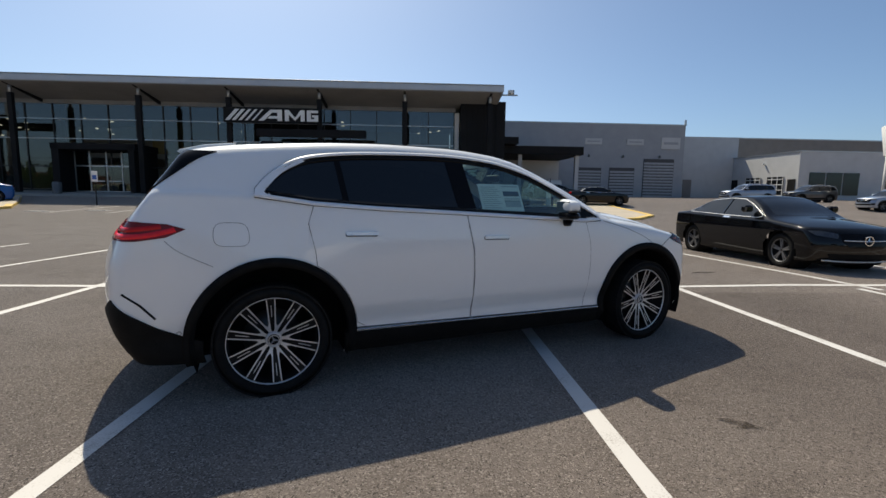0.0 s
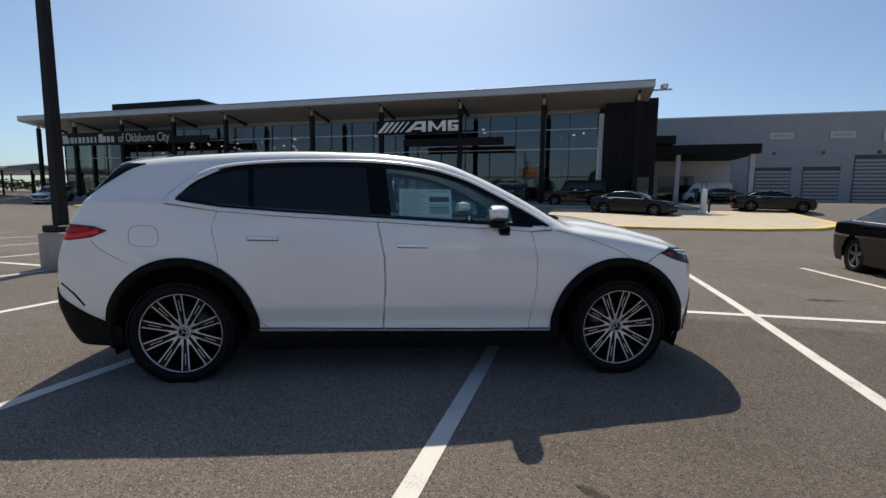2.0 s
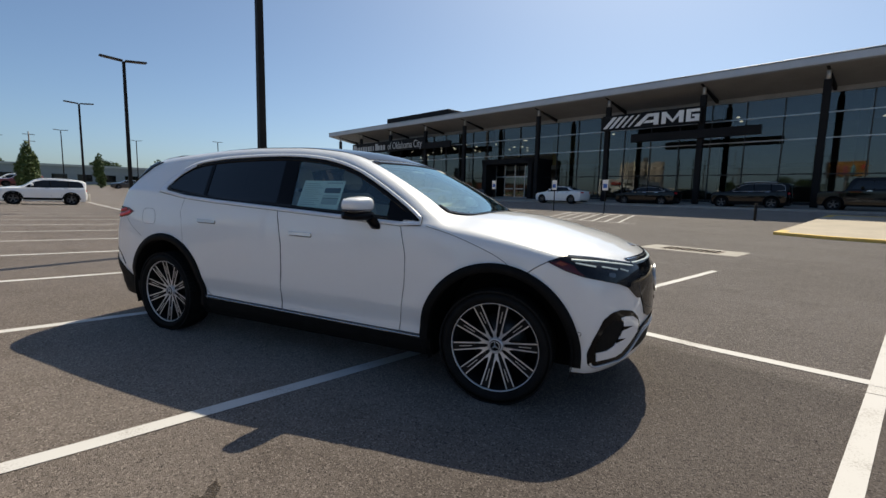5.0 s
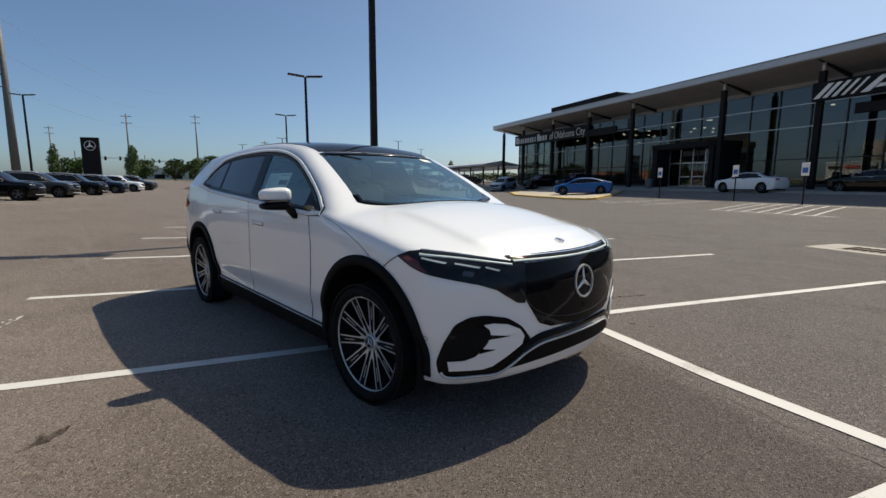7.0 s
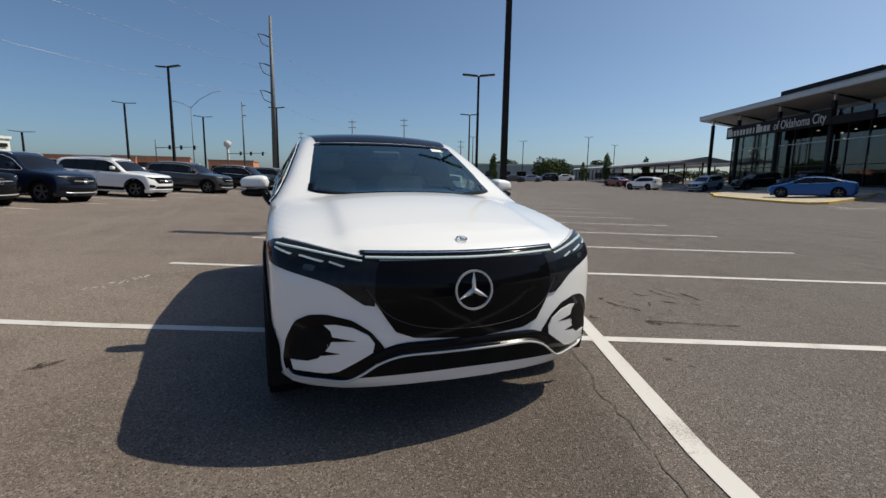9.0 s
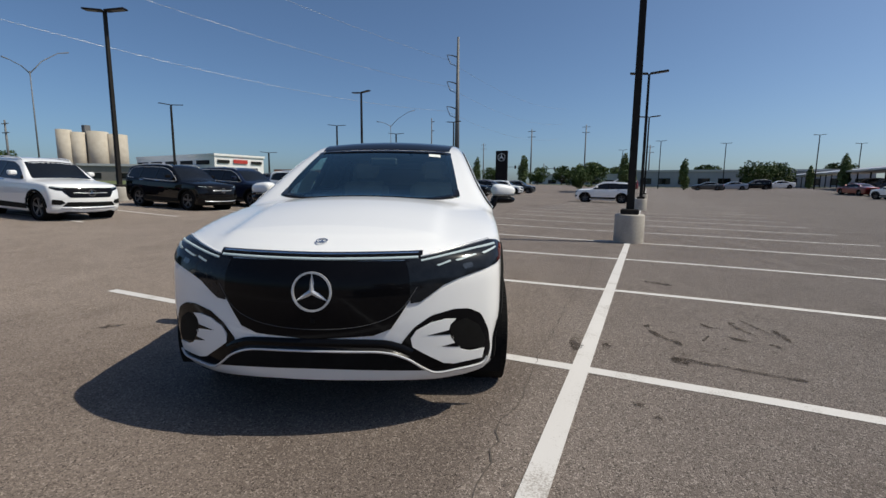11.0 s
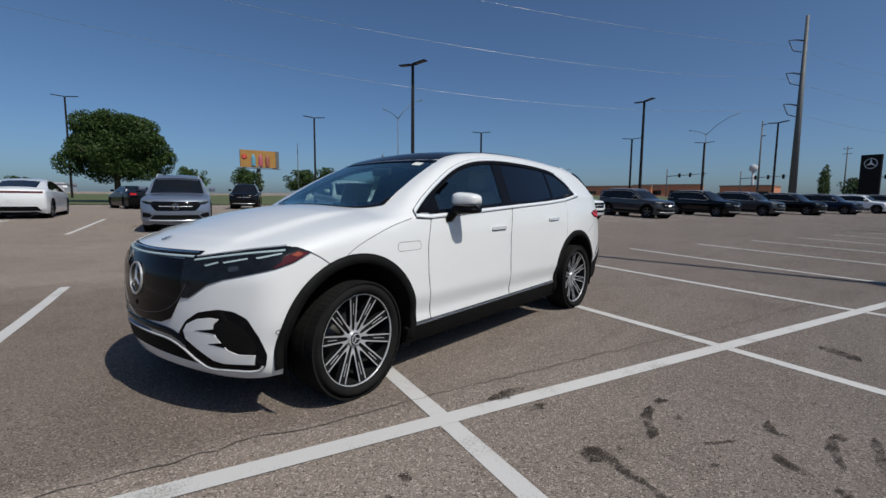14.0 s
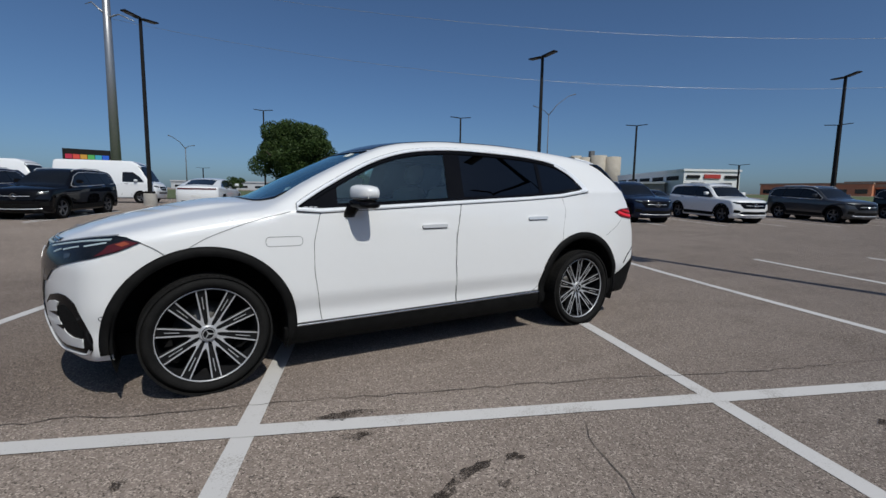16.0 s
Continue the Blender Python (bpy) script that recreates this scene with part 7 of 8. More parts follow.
PARKED = [
    ("sedan", 6.85, 3.65, -90, BLACK_PAINT, "glossy black saloon parked nose-out in a stall", "black_saloon"),
    ("suv", 1.4, -15.55, 88, SILVER_PAINT, "silver-blue compact SUV facing the aisle", "silver_suv"),
    ("suv", -4.55, -16.2, 90, WHITE_PAINT, "white compact SUV with a sheet on its windscreen", "white_compact_suv"),
    ("suv", -9.6, -17.0, 90, BLACK_PAINT, "black SUV in the row of stock cars", "black_suv"),
    ("suv", -12.6, -16.9, 90, NAVY_PAINT, "dark blue SUV in the row of stock cars", "navy_suv"),
    ("suv", -17.25, -16.9, 90, WHITE_PAINT, "white compact SUV in the row of stock cars", "white_compact_suv"),
    ("suv", -23.2, -16.9, 90, GRAPHITE_PAINT, "graphite SUV in the row of stock cars", "graphite_suv"),
    ("suv", -30.2, -16.9, 90, BLACK_PAINT, "black SUV in the row of stock cars", "black_suv"),
    ("suv", -36.0, -16.9, 90, GRAPHITE_PAINT, "graphite SUV in the row of stock cars", "graphite_suv"),
    ("suv", -42.5, -16.9, 90, BLACK_PAINT, "black SUV in the row of stock cars", "black_suv"),
    ("suv", -49.3, -16.9, 90, NAVY_PAINT, "dark blue SUV in the row of stock cars", "navy_suv"),
    ("suv", -56.0, -16.9, 90, WHITE_PAINT, "white SUV in the row of stock cars", "white_compact_suv"),
    ("suv", -63.0, -16.9, 90, GRAPHITE_PAINT, "graphite SUV in the row of stock cars", "graphite_suv"),
    ("sedan", -5.4, -25.0, -92, NAVY_PAINT, "dark blue saloon in the second row", "navy_saloon"),
    ("suv", -2.5, -33.0, 80, BLACK_PAINT, "black SUV near the grass edge", "black_suv"),
    ("suv", -15.2, -23.5, 88, BLACK_PAINT, "black SUV in the second row", "black_suv"),
    ("sedan", -20.0, -26.0, 90, GRAPHITE_PAINT, "grey saloon in the second row", "grey_saloon"),
    ("suv", -26.0, -27.0, 90, BLACK_PAINT, "black SUV in the second row", "black_suv"),
    ("liftback", 6.7, -22.3, -88, WHITE_PAINT, "white sloping-back saloon seen from behind", "white_liftback"),
    ("sedan", 4.2, -33.5, -70, BLACK_PAINT, "black saloon near the grass edge", "black_saloon"),
    ("suv", 10.3, -16.8, 90, BLACK_PAINT, "black SUV parked nose to the aisle", "black_suv"),
    ("suv", 13.6, -17.0, 90, NAVY_PAINT, "dark blue SUV parked nose to the aisle", "navy_suv"),
    ("van", 15.0, -30.5, 180, WHITE_PAINT, "tall white panel van", "panel_van"),
    ("van", 21.6, -31.0, 180, WHITE_PAINT, "tall white panel van", "panel_van"),
    ("suv", -37.2, -3.0, -90, WHITE_PAINT, "large white SUV standing in the aisle", "large_white_suv"),
    ("sedan", 4.0, 25.6, -26, BLACK_PAINT, "black limousine displayed on the paved island", "black_limousine", 1.09, 0.10),
    ("sedan", 13.0, 29.5, -3, BLACK_PAINT, "black saloon waiting by the service drive", "black_saloon"),
    ("sedan", 13.5, 42.0, -3, BLACK_PAINT, "black saloon near the service drive", "black_saloon"),
    ("van", 13.0, 46.5, 178, WHITE_PAINT, "white van at the service drive", "white_van", 0.74),
    ("suv", 30.0, 36.0, 175, SILVER_PAINT, "silver SUV near the garage doors", "silver_suv"),
    ("suv", 38.0, 38.0, 178, GRAPHITE_PAINT, "dark SUV near the garage doors", "graphite_suv"),
    ("suv", 36.0, 28.0, 178, SILVER_PAINT, "silver SUV by the rotunda", "silver_suv"),
    ("boxy", 0.3, 31.6, 180, BLACK_PAINT, "black boxy off-roader under the canopy", "black_offroader"),
    ("suv", -5.6, 31.6, 180, BLACK_PAINT, "black SUV under the canopy", "black_suv"),
    ("sedan", -12.4, 31.6, 180, BLACK_PAINT, "black saloon under the canopy", "black_saloon"),
    ("sedan", -19.4, 30.6, 180, WHITE_PAINT, "white coupe before the showroom", "white_coupe"),
    ("liftback", -30.2, 24.2, 230, BLUE_PAINT, "bright blue saloon displayed on a paved island", "blue_liftback", 1.0, 0.14),
    ("suv", -41.5, 32.0, -90, NAVY_PAINT, "dark SUV under the canopy end", "navy_suv"),
    ("suv", -47.0, 31.0, -88, BLACK_PAINT, "black SUV under the canopy end", "black_suv"),
    ("suv", -50.5, 27.5, -60, LIGHT_BLUE_PAINT, "pale blue SUV at the showroom corner", "pale_blue_suv"),
    ("suv", -59.0, 23.8, -150, WHITE_PAINT, "white SUV on the far side of the lot", "white_compact_suv"),
    ("sedan", -66.0, 26.5, -120, BLACK_PAINT, "dark saloon near the carports", "black_saloon"),
    ("sedan", -70.0, 24.0, -160, RED_PAINT, "dark red saloon near the carports", "red_saloon"),
    ("suv", -78.5, -3.5, -90, RED_PAINT, "dark red SUV far along the lot", "red_suv"),
    ("suv", -82.5, -4.5, -90, WHITE_PAINT, "white SUV far along the lot", "white_compact_suv"),
    ("sedan", -87.0, 9.5, -90, GRAPHITE_PAINT, "grey saloon far along the lot", "grey_saloon"),
    ("sedan", -90.0, 13.5, -90, SILVER_PAINT, "silver saloon far along the lot", "silver_saloon"),
    ("suv", -93.0, 17.5, -90, BLACK_PAINT, "black SUV far along the lot", "black_suv"),
    ("sedan", -96.0, 21.5, -90, WHITE_PAINT, "white saloon far along the lot", "white_saloon"),
    ("sedan", -74.0, 33.5, -90, GRAPHITE_PAINT, "dark grey saloon under the carport", "grey_saloon"),
    ("suv", -79.5, 33.5, -90, BLACK_PAINT, "black SUV under the carport", "black_suv"),
    ("suv", -84.0, 33.5, -90, NAVY_PAINT, "dark blue SUV under the carport", "navy_suv"),
    ("sedan", -89.5, 33.5, -90, SILVER_PAINT, "silver saloon under the carport", "silver_saloon"),
    ("suv", -95.0, 33.5, -90, GRAPHITE_PAINT, "dark grey SUV under the carport", "graphite_suv"),
]
for spec in PARKED:
    park(*spec)

# ---- lamp posts ----
def lamp_post(u, v, height, heads=90, base=True, size=1.0):
    t_ = thing("lamp_post", "black lamp post with two flat heads on a concrete foot" if base else "black lamp post with two flat lamp heads", "lamp post", LOT(u, v), group="lamp posts")
    z0 = 0.0
    if base:
        part("foot", lathe(bmesh.new(), [(-0.2, 0.33), (0.62, 0.33), (0.66, 0.31), (0.66, 0.0)], "z", 28), CONCRETE, t_, "round concrete foot")
        part("base_cover", boxed(-0.2, 0.2, -0.2, 0.2, 0.66, 0.78, 0.02), POLE_BLACK, t_)
        z0 = 0.7
    bm = bmesh.new()
    lo, hi = 0.085 * size, 0.062 * size
    a = [bm.verts.new((x * lo, y * lo, z0)) for x, y in ((-1, -1), (1, -1), (1, 1), (-1, 1))]
    b = [bm.verts.new((x * hi, y * hi, height)) for x, y in ((-1, -1), (1, -1), (1, 1), (-1, 1))]
    for i in range(4):
        bm.faces.new((a[i], a[(i + 1) % 4], b[(i + 1) % 4], b[i]))
    bm.faces.new(b)
    part("pole", bm, POLE_BLACK, t_)
    for s in (-1, 1):
        bm = boxed(0.05, 0.98 * size, -0.17, 0.17, -0.035, 0.035, 0.02, pose(0, 0, height + 0.02, 0, -5, 0))
        bmesh.ops.transform(bm, matrix=pose(0, 0, 0, 0, 0, heads + (180 if s < 0 else 0)), verts=bm.verts)
        h_ = part("lamp_head", bm, POLE_BLACK, t_, "flat black lamp head")
        bm = boxed(0.35, 0.9, -0.13, 0.13, -0.045, -0.03, 0.0, pose(0, 0, height + 0.02, 0, -5, 0))
        bmesh.ops.transform(bm, matrix=pose(0, 0, 0, 0, 0, heads + (180 if s < 0 else 0)), verts=bm.verts)
        part("lens", bm, STEEL_DULL, h_)
    return t_


for u, v, h, a in ((-8.31, 0.0, 8.6, 90), (-25.2, 0.0, 7.45, 90), (-45.4, 0.0, 7.9, 90), (-10.6, -22.7, 8.55, 113), (-30.6, -22.4, 8.6, 80), (-52.1, -22.9, 8.9, 85), (10.8, -25.4, 9.8, 62)):
    lamp_post(u, v, h, a)
for u, v, h, a in ((-62.2, -48.7, 10.6, 125), (-74.5, -44.2, 9.8, 120), (-40.2, -59.6, 11.2, 150), (-14.7, -62.9, 11.6, 0), (14.7, -77.0, 13.4, 0), (-61.5, -63.5, 6.2, 140), (35.1, -112.4, 5.2, 0),  (-103, 28.4, 10.0, 90), (-95, 2.0, 9.0, 90), (-105, 14, 9.0, 90), (-120, -6, 9.0, 90), (-120, 40, 9.0, 90)):
    lamp_post(u, v, h, a, False, 1.5 if v < -40 else 1.0)

# ---- power lines, street lights and signals ----
big = thing("power_pole", "tall tapered grey steel power pole with three side arms", "power pole", LOT(-105, -44.2))
part("shaft", tube(bmesh.new(), [(0, 0, -1), (0, 0, 35.4)], [0.72, 0.28], 16), STEEL_DULL, big)
for z in (31.3, 25.0, 19.0):
    part("arm", tube(bmesh.new(), [(0, 0, z - 0.6), (0.2, -1.6, z), (0.3, -2.8, z + 0.2)], [0.16, 0.12, 0.06], 8), STEEL_DULL, big)
    part("insulator", tube(bmesh.new(), [(0.3, -2.8, z + 0.2), (0.3, -1.9, z - 2.0), (0.1, -0.5, z - 2.6)], 0.09, 6), STEEL_DULL, big)
big2 = thing("power_pole", "slim pale steel power pole with bracket arms", "power pole", LOT(37.5, -79.2))
part("shaft", tube(bmesh.new(), [(0, 0, -1), (0, 0, 42)], [0.75, 0.42], 16), STEEL, big2)
for z in (26.5,):
    part("arm", tube(bmesh.new(), [(0, 0, z), (-2.0, 0.8, z + 0.4), (-4.6, 1.8, z - 0.8)], [0.14, 0.10, 0.05], 8), STEEL, big2)
    part("arm", tube(bmesh.new(), [(0, 0, z + 0.3), (2.2, -0.4, z + 2.3), (3.2, -0.6, z + 2.0)], [0.14, 0.10, 0.05], 8), STEEL, big2)
for u, v, h in ((-132.4, -64.3, 20.5), (-47.1, -118.9, 12.0), (-150, -36, 18), (-160, -20, 20), (-170, 0, 14), (-200, -70, 18)):
    p = thing("wooden_pole", "thin utility pole with short cross arms", "utility pole", LOT(u, v), group="utility poles")
    part("shaft", tube(bmesh.new(), [(0, 0, -1), (0, 0, h)], [0.3, 0.16], 8), STEEL_DULL, p)
    for z in (h - 0.8, h - 2.6):
        if h == 20.5:
            part("arm", boxed(-0.08, 0.08, -0.1, 1.0, z * 1.6 - 12.2, z * 1.6 - 12.0), STEEL_DULL, p)
        else:
            part("arm", boxed(-0.08, 0.08, -1.3, 1.3, z, z + 0.16), STEEL_DULL, p)


def wire(a, b, sag, r=0.022):
    pts = []
    for i in range(25):
        t_ = i / 24
        p = Vector(a).lerp(Vector(b), t_)
        p.z -= sag * 4 * t_ * (1 - t_)
        pts.append(p)
    return tagged(finish("power_wire", tube(bmesh.new(), pts, r, 5), STEEL), "thin bare overhead power wire", "wire", group="power wires")


for k, z in enumerate((33.2, 26.9, 20.9)):
    a = W(-105 + 0.3, -44.2 - 2.8, z - 1.0)
    wire(a, W(37.5, -79.2, (41.0, 34.3, 27.6)[k]), 3.5 + k)
    wire(a, W(-200, -34 - k, z + 1), 3.0)

for u, v, h, a in ((-44.2, -101.6, 19.5, 200), (-139.3, -83.5, 19.5, 120), (-23.4, -115.8, 11.0, 258), (41.5, -120.8, 10.5, 40)):
    p = thing("street_lamp", "tall grey street lamp with two curved arms", "street lamp", LOT(u, v), group="street lamps")
    part("pole", tube(bmesh.new(), [(0, 0, -0.5), (0, 0, h)], [0.16, 0.09], 8), STEEL_DULL, p)
    for s in (-1, 1):
        d = Vector((math.cos(radians(a)), math.sin(radians(a)), 0)) * s
        q = 1.0 if h > 15 else 0.45
        reach, rise = (8.4 * q, 5.4 * q) if s > 0 else (4.8 * q, 1.2 * q)
        pts = [Vector((0, 0, h - 0.4)), d * reach * 0.3 + Vector((0, 0, h + rise * 0.42)), d * reach * 0.72 + Vector((0, 0, h + rise * 0.86)), d * reach + Vector((0, 0, h + rise))]
        part("arm", tube(bmesh.new(), pts, [0.09, 0.08, 0.07, 0.13], 6), STEEL_DULL, p)
for u, v, h in ((-128, -88, 8.5), (-146, -76, 8.0), (-172, -55, 8.5), (-190, -40, 8.5)):
    p = thing("traffic_signal", "dark traffic signal mast over the far road", "traffic signal", LOT(u, v), group="traffic signals")
    part("mast", tube(bmesh.new(), [(0, 0, -0.5), (0, 0, h)], 0.16, 8), STEEL_DULL, p)
    part("arm", tube(bmesh.new(), [(0, 0, h - 2.2), (1.0, 13, h - 1.9)], [0.12, 0.07], 8), STEEL_DULL, p)
    for k in (4.5, 8, 12):
        part("signal_head", boxed(0.1 + k / 13, 0.5 + k / 13, k - 0.28, k + 0.28, h - 2.7, h - 1.5, 0.05), POLE_BLACK, p)

# ---- signs ----
py = thing("pylon_sign", "tall black pylon sign with a pale ring emblem", "sign", LOT(-108.2, -33.4))
part("slab", boxed(-0.3, 0.3, -1.5, 1.5, -0.5, 8.3, 0.04), BLACK_PANEL, py)
part("emblem", star_emblem(bmesh.new(), 0.95, pose(0.31, 0, 6.7), 0.06, 0.1), SATIN, py, "pale ring with three rays")
bb = thing("billboard", "yellow-orange billboard with coloured bottle shapes on a single post", "billboard", LOT(-23.5, -186.5, None, 8))
part("post", tube(bmesh.new(), [(0, 0, -1), (0, 0, 11)], 0.7, 12), STEEL_DULL, bb)
part("board", boxed(-6.6, 6.6, -0.4, 0.4, 10.2, 16.6, 0.05), surf("billboard_yellow", (0.40, 0.21, 0.045), (0.32, 0.16, 0.04), 0.5, 0.6), bb)
part("side_board", boxed(-7.6, -6.4, -4.0, 0.6, 10.2, 16.6, 0.05), STEEL_DULL, bb)
for x, c in ((1.9, (0.12, 0.30, 0.38)), (-0.7, (0.42, 0.10, 0.13)), (-3.2, (0.30, 0.10, 0.06))):
    part("bottle_shape", lathe(bmesh.new(), [(10.7, 0.95), (13.2, 1.0), (14.2, 0.8), (15.2, 0.5), (15.5, 0.25)], "z", 10, (x, 0.0, 0)), surf("bottle_print", c, None, 1, 0.5), bb)
part("round_mark", lathe(bmesh.new(), [(0.38, 0.0), (0.45, 0.0), (0.45, 1.0), (0.38, 1.0)], "y", 16, (5.2, 0, 14.0)), RED_SIGN, bb)
part("walkway", boxed(-8, 8, 0.3, 1.6, 9.7, 9.9), STEEL_DULL, bb)

# accessible parking signs before the showroom
for u, v in ((-12.2, 24.5), (-16.6, 25.2), (-22.5, 25.2)):
    p = thing("parking_sign", "small white and blue parking sign on a thin post", "sign", LOT(u, v), group="parking signs")
    part("post", tube(bmesh.new(), [(0, 0, -0.1), (0, 0, 2.2)], 0.035, 6), POLE_BLACK, p)
    part("plate", boxed(-0.2, 0.2, -0.06, -0.035, 1.55, 2.25, 0.01), SIGN_WHITE, p)
    part("symbol", boxed(-0.14, 0.14, -0.066, -0.058, 1.7, 1.98), SIGN_BLUE, p)
ch = thing("charging_post", "slim white charging post on the paved island", "charging post", LOT(8.3, 26.8))
part("body", boxed(-0.16, 0.16, -0.12, 0.12, 0.05, 1.75, 0.04), SIGN_WHITE, ch)
part("cable_arm", tube(bmesh.new(), [(0.1, 0, 1.7), (0.1, 0, 2.2), (-0.15, 0, 2.1), (-0.25, 0, 0.9)], 0.025, 6), POLE_BLACK, ch)
bn = thing("litter_bin", "dark metal litter bin by the entrance", "bin", LOT(-29.8, 31.6))
part("drum", lathe(bmesh.new(), [(0.0, 0.3), (0.9, 0.32), (1.0, 0.26), (1.05, 0.0)], "z", 16), STEEL_DULL, bn)
for u in (-3.7, 8.8):
    p = thing("bollard", "short black steel bollard on the pavement", "bollard", LOT(u, 25.0 if u < 0 else 27.5), group="bollards")
    part("post", tube(bmesh.new(), [(0, 0, 0), (0, 0, 0.95)], 0.07, 10), POLE_BLACK, p)


# ---- trees ----
def leaves(name, lumps, count, size, material, parent, seed):
    """A crown of many small leaf blades in uneven lumps."""
    rng = np.random.default_rng(seed)
    vol = np.array([l[3] ** 2 for l in lumps])
    pick = rng.choice(len(lumps), count, p=vol / vol.sum())
    d = rng.normal(size=(count, 3))
    d /= np.linalg.norm(d, axis=1, keepdims=True)
    r = rng.uniform(0.55, 1.08, count) ** 0.7
    L = np.array(lumps)
    c = L[pick, :3] + d * (L[pick, 3] * r)[:, None] * np.array([1, 1, 0.85])
    a = rng.normal(size=(count, 3))
    a /= np.linalg.norm(a, axis=1, keepdims=True)
    b = np.cross(a, rng.normal(size=(count, 3)))
    b /= np.linalg.norm(b, axis=1, keepdims=True) + 1e-9
    s = size * rng.uniform(0.6, 1.3, count)[:, None]
    v = np.stack([c - a * s, c + b * s * 0.45, c + a * s, c - b * s * 0.45], 1).reshape(-1, 3)
    f = [(4 * i, 4 * i + 1, 4 * i + 2, 4 * i + 3) for i in range(count)]
    return raw(name, v, f, material, parent, smooth=False)


def broad_tree(u, v, height, radius, seed, count, label, name="tree", trunk_h=0.22):
    rnd = random.Random(seed)
    t_ = thing(name, label, "tree", LOT(u, v), group="trees")
    bm = tube(bmesh.new(), [(0, 0, -0.2), (0.05, 0, height * trunk_h), (0.1, 0.05, height * 0.5)], [height * 0.04, height * 0.028, height * 0.012], 10)
    for k in range(7):
        a = k * 0.9 + rnd.uniform(-0.2, 0.2)
        tube(bm, [(0.05, 0, height * trunk_h), (radius * 0.3 * math.cos(a), radius * 0.3 * math.sin(a), height * 0.42), (radius * 0.7 * math.cos(a), radius * 0.7 * math.sin(a), height * rnd.uniform(0.45, 0.7))], [height * 0.018, height * 0.012, 0.03], 6)
    part("trunk", bm, BARK, t_)
    lumps = []
    for k in range(90 if count > 9000 else 46):
        a, q = rnd.uniform(0, 6.283), rnd.uniform(0, 1) ** 0.6
        z = rnd.uniform(0.28 if count < 9000 else 0.36, 0.92)
        w = math.sin(math.pi * min(1, max(0.05, (z - 0.16) / 0.86))) ** 0.55
        lumps.append((radius * 0.80 * q * w * math.cos(a), radius * 0.80 * q * w * math.sin(a), height * z, radius * rnd.uniform(0.15, 0.27)))
    leaves("crown", lumps, count, (0.115 if count > 9000 else 0.30) * radius / 5, LEAF, t_, seed)
    return t_


def column_tree(u, v, height, seed):
    rnd = random.Random(seed)
    t_ = thing("column_tree", "slim dark green columnar tree", "tree", LOT(u, v), group="column trees")
    part("trunk", tube(bmesh.new(), [(0, 0, -0.2), (0, 0, height * 0.6)], [0.12, 0.03], 6), BARK, t_)
    lumps = []
    for k in range(22):
        z = 0.10 + 0.86 * k / 22
        w = height * 0.15 * math.sin(math.pi * min(1, z * 0.9 + 0.12)) ** 0.7
        lumps.append((rnd.uniform(-0.3, 0.3) * w, rnd.uniform(-0.3, 0.3) * w, height * z, max(0.15, w * rnd.uniform(0.65, 0.95))))
    leaves("crown", lumps, 2600, 0.17, LEAF_DARK, t_, seed)
    return t_


broad_tree(7.4, -57.0, 9.2, 5.9, 3, 80000, "broad green shade tree standing in the grass", "tree", 0.27)
for k, (u, v, h) in enumerate(((-96, -35.5, 6.6), (-76.8, -19.9, 6.0), (-67.5, -2.9, 6.2), (-77.5, -2.2, 5.1), (-95.5, 30.4, 6.3), (-88, 6.0, 5.8), (-84, 34, 4.8), (-112, 30, 5.0), (-72.5, -3.4, 4.6))):
    column_tree(u, v, h, 20 + k)
for k, (u, v, h, r) in enumerate(((-70, -9.5, 3.4, 2.4), (-110, -12, 5.5, 4.5), (-122, -16, 5.0, 4.0), (-128, -22, 5, 4), (-134, -30, 5, 4), (-118, 22, 5.5, 4.2), (-124, 27, 5, 4), (-16, -150, 8, 6), (-30, -146, 8, 6), (-38, -142, 9, 6), (0, -158, 8, 6), (-190, 40, 8, 7), (-180, 55, 7, 6), (-200, 20, 8, 7), (-185, -10, 7, 6), (-160, -52, 6, 5), (-58, -150, 7, 5), (40, -160, 4, 4))):
    broad_tree(u, v, h, r, 60 + k, 3200, "distant rounded green tree", "tree", 0.15)

hd = thing("hedge", "long clipped dark green hedge behind the carport", "hedge", LOT(-86, 38.4))
rnd = random.Random(77)
leaves("foliage", [(x + rnd.uniform(-0.3, 0.3), rnd.uniform(-0.3, 0.3), rnd.uniform(0.5, 1.5), 0.55) for x in steps(-26, 26, 0.5)], 9000, 0.16, LEAF, hd, 78)

# ---- far buildings ----
silo = thing("silos", "cream concrete silos of a cement works", "silos", LOT(-158, -287))
for k, (x, y) in enumerate(((-9, 4), (-1, 0), (7, -4), (12, -7))):
    part("silo", tube(bmesh.new(), [(x, y, -2), (x, y, 23.5 + (k % 2))], 5.2 if k < 2 else 3.6, 24), CREAM, silo)
part("lift_tower", boxed(0, 3, -7, -4, 0, 28), STEEL_DULL, silo)
wt = thing("water_tower", "pale water tower far away", "water tower", LOT(-622, -314))
part("stem", tube(bmesh.new(), [(0, 0, -6), (0, 0, 34)], [1.9, 1.5], 16), WALL_LIGHT, wt)
part("tank", lathe(bmesh.new(), [(31, 1.5), (33, 4.2), (36, 5.0), (39, 4.2), (41, 0.1)], "z", 24), WALL_LIGHT, wt)


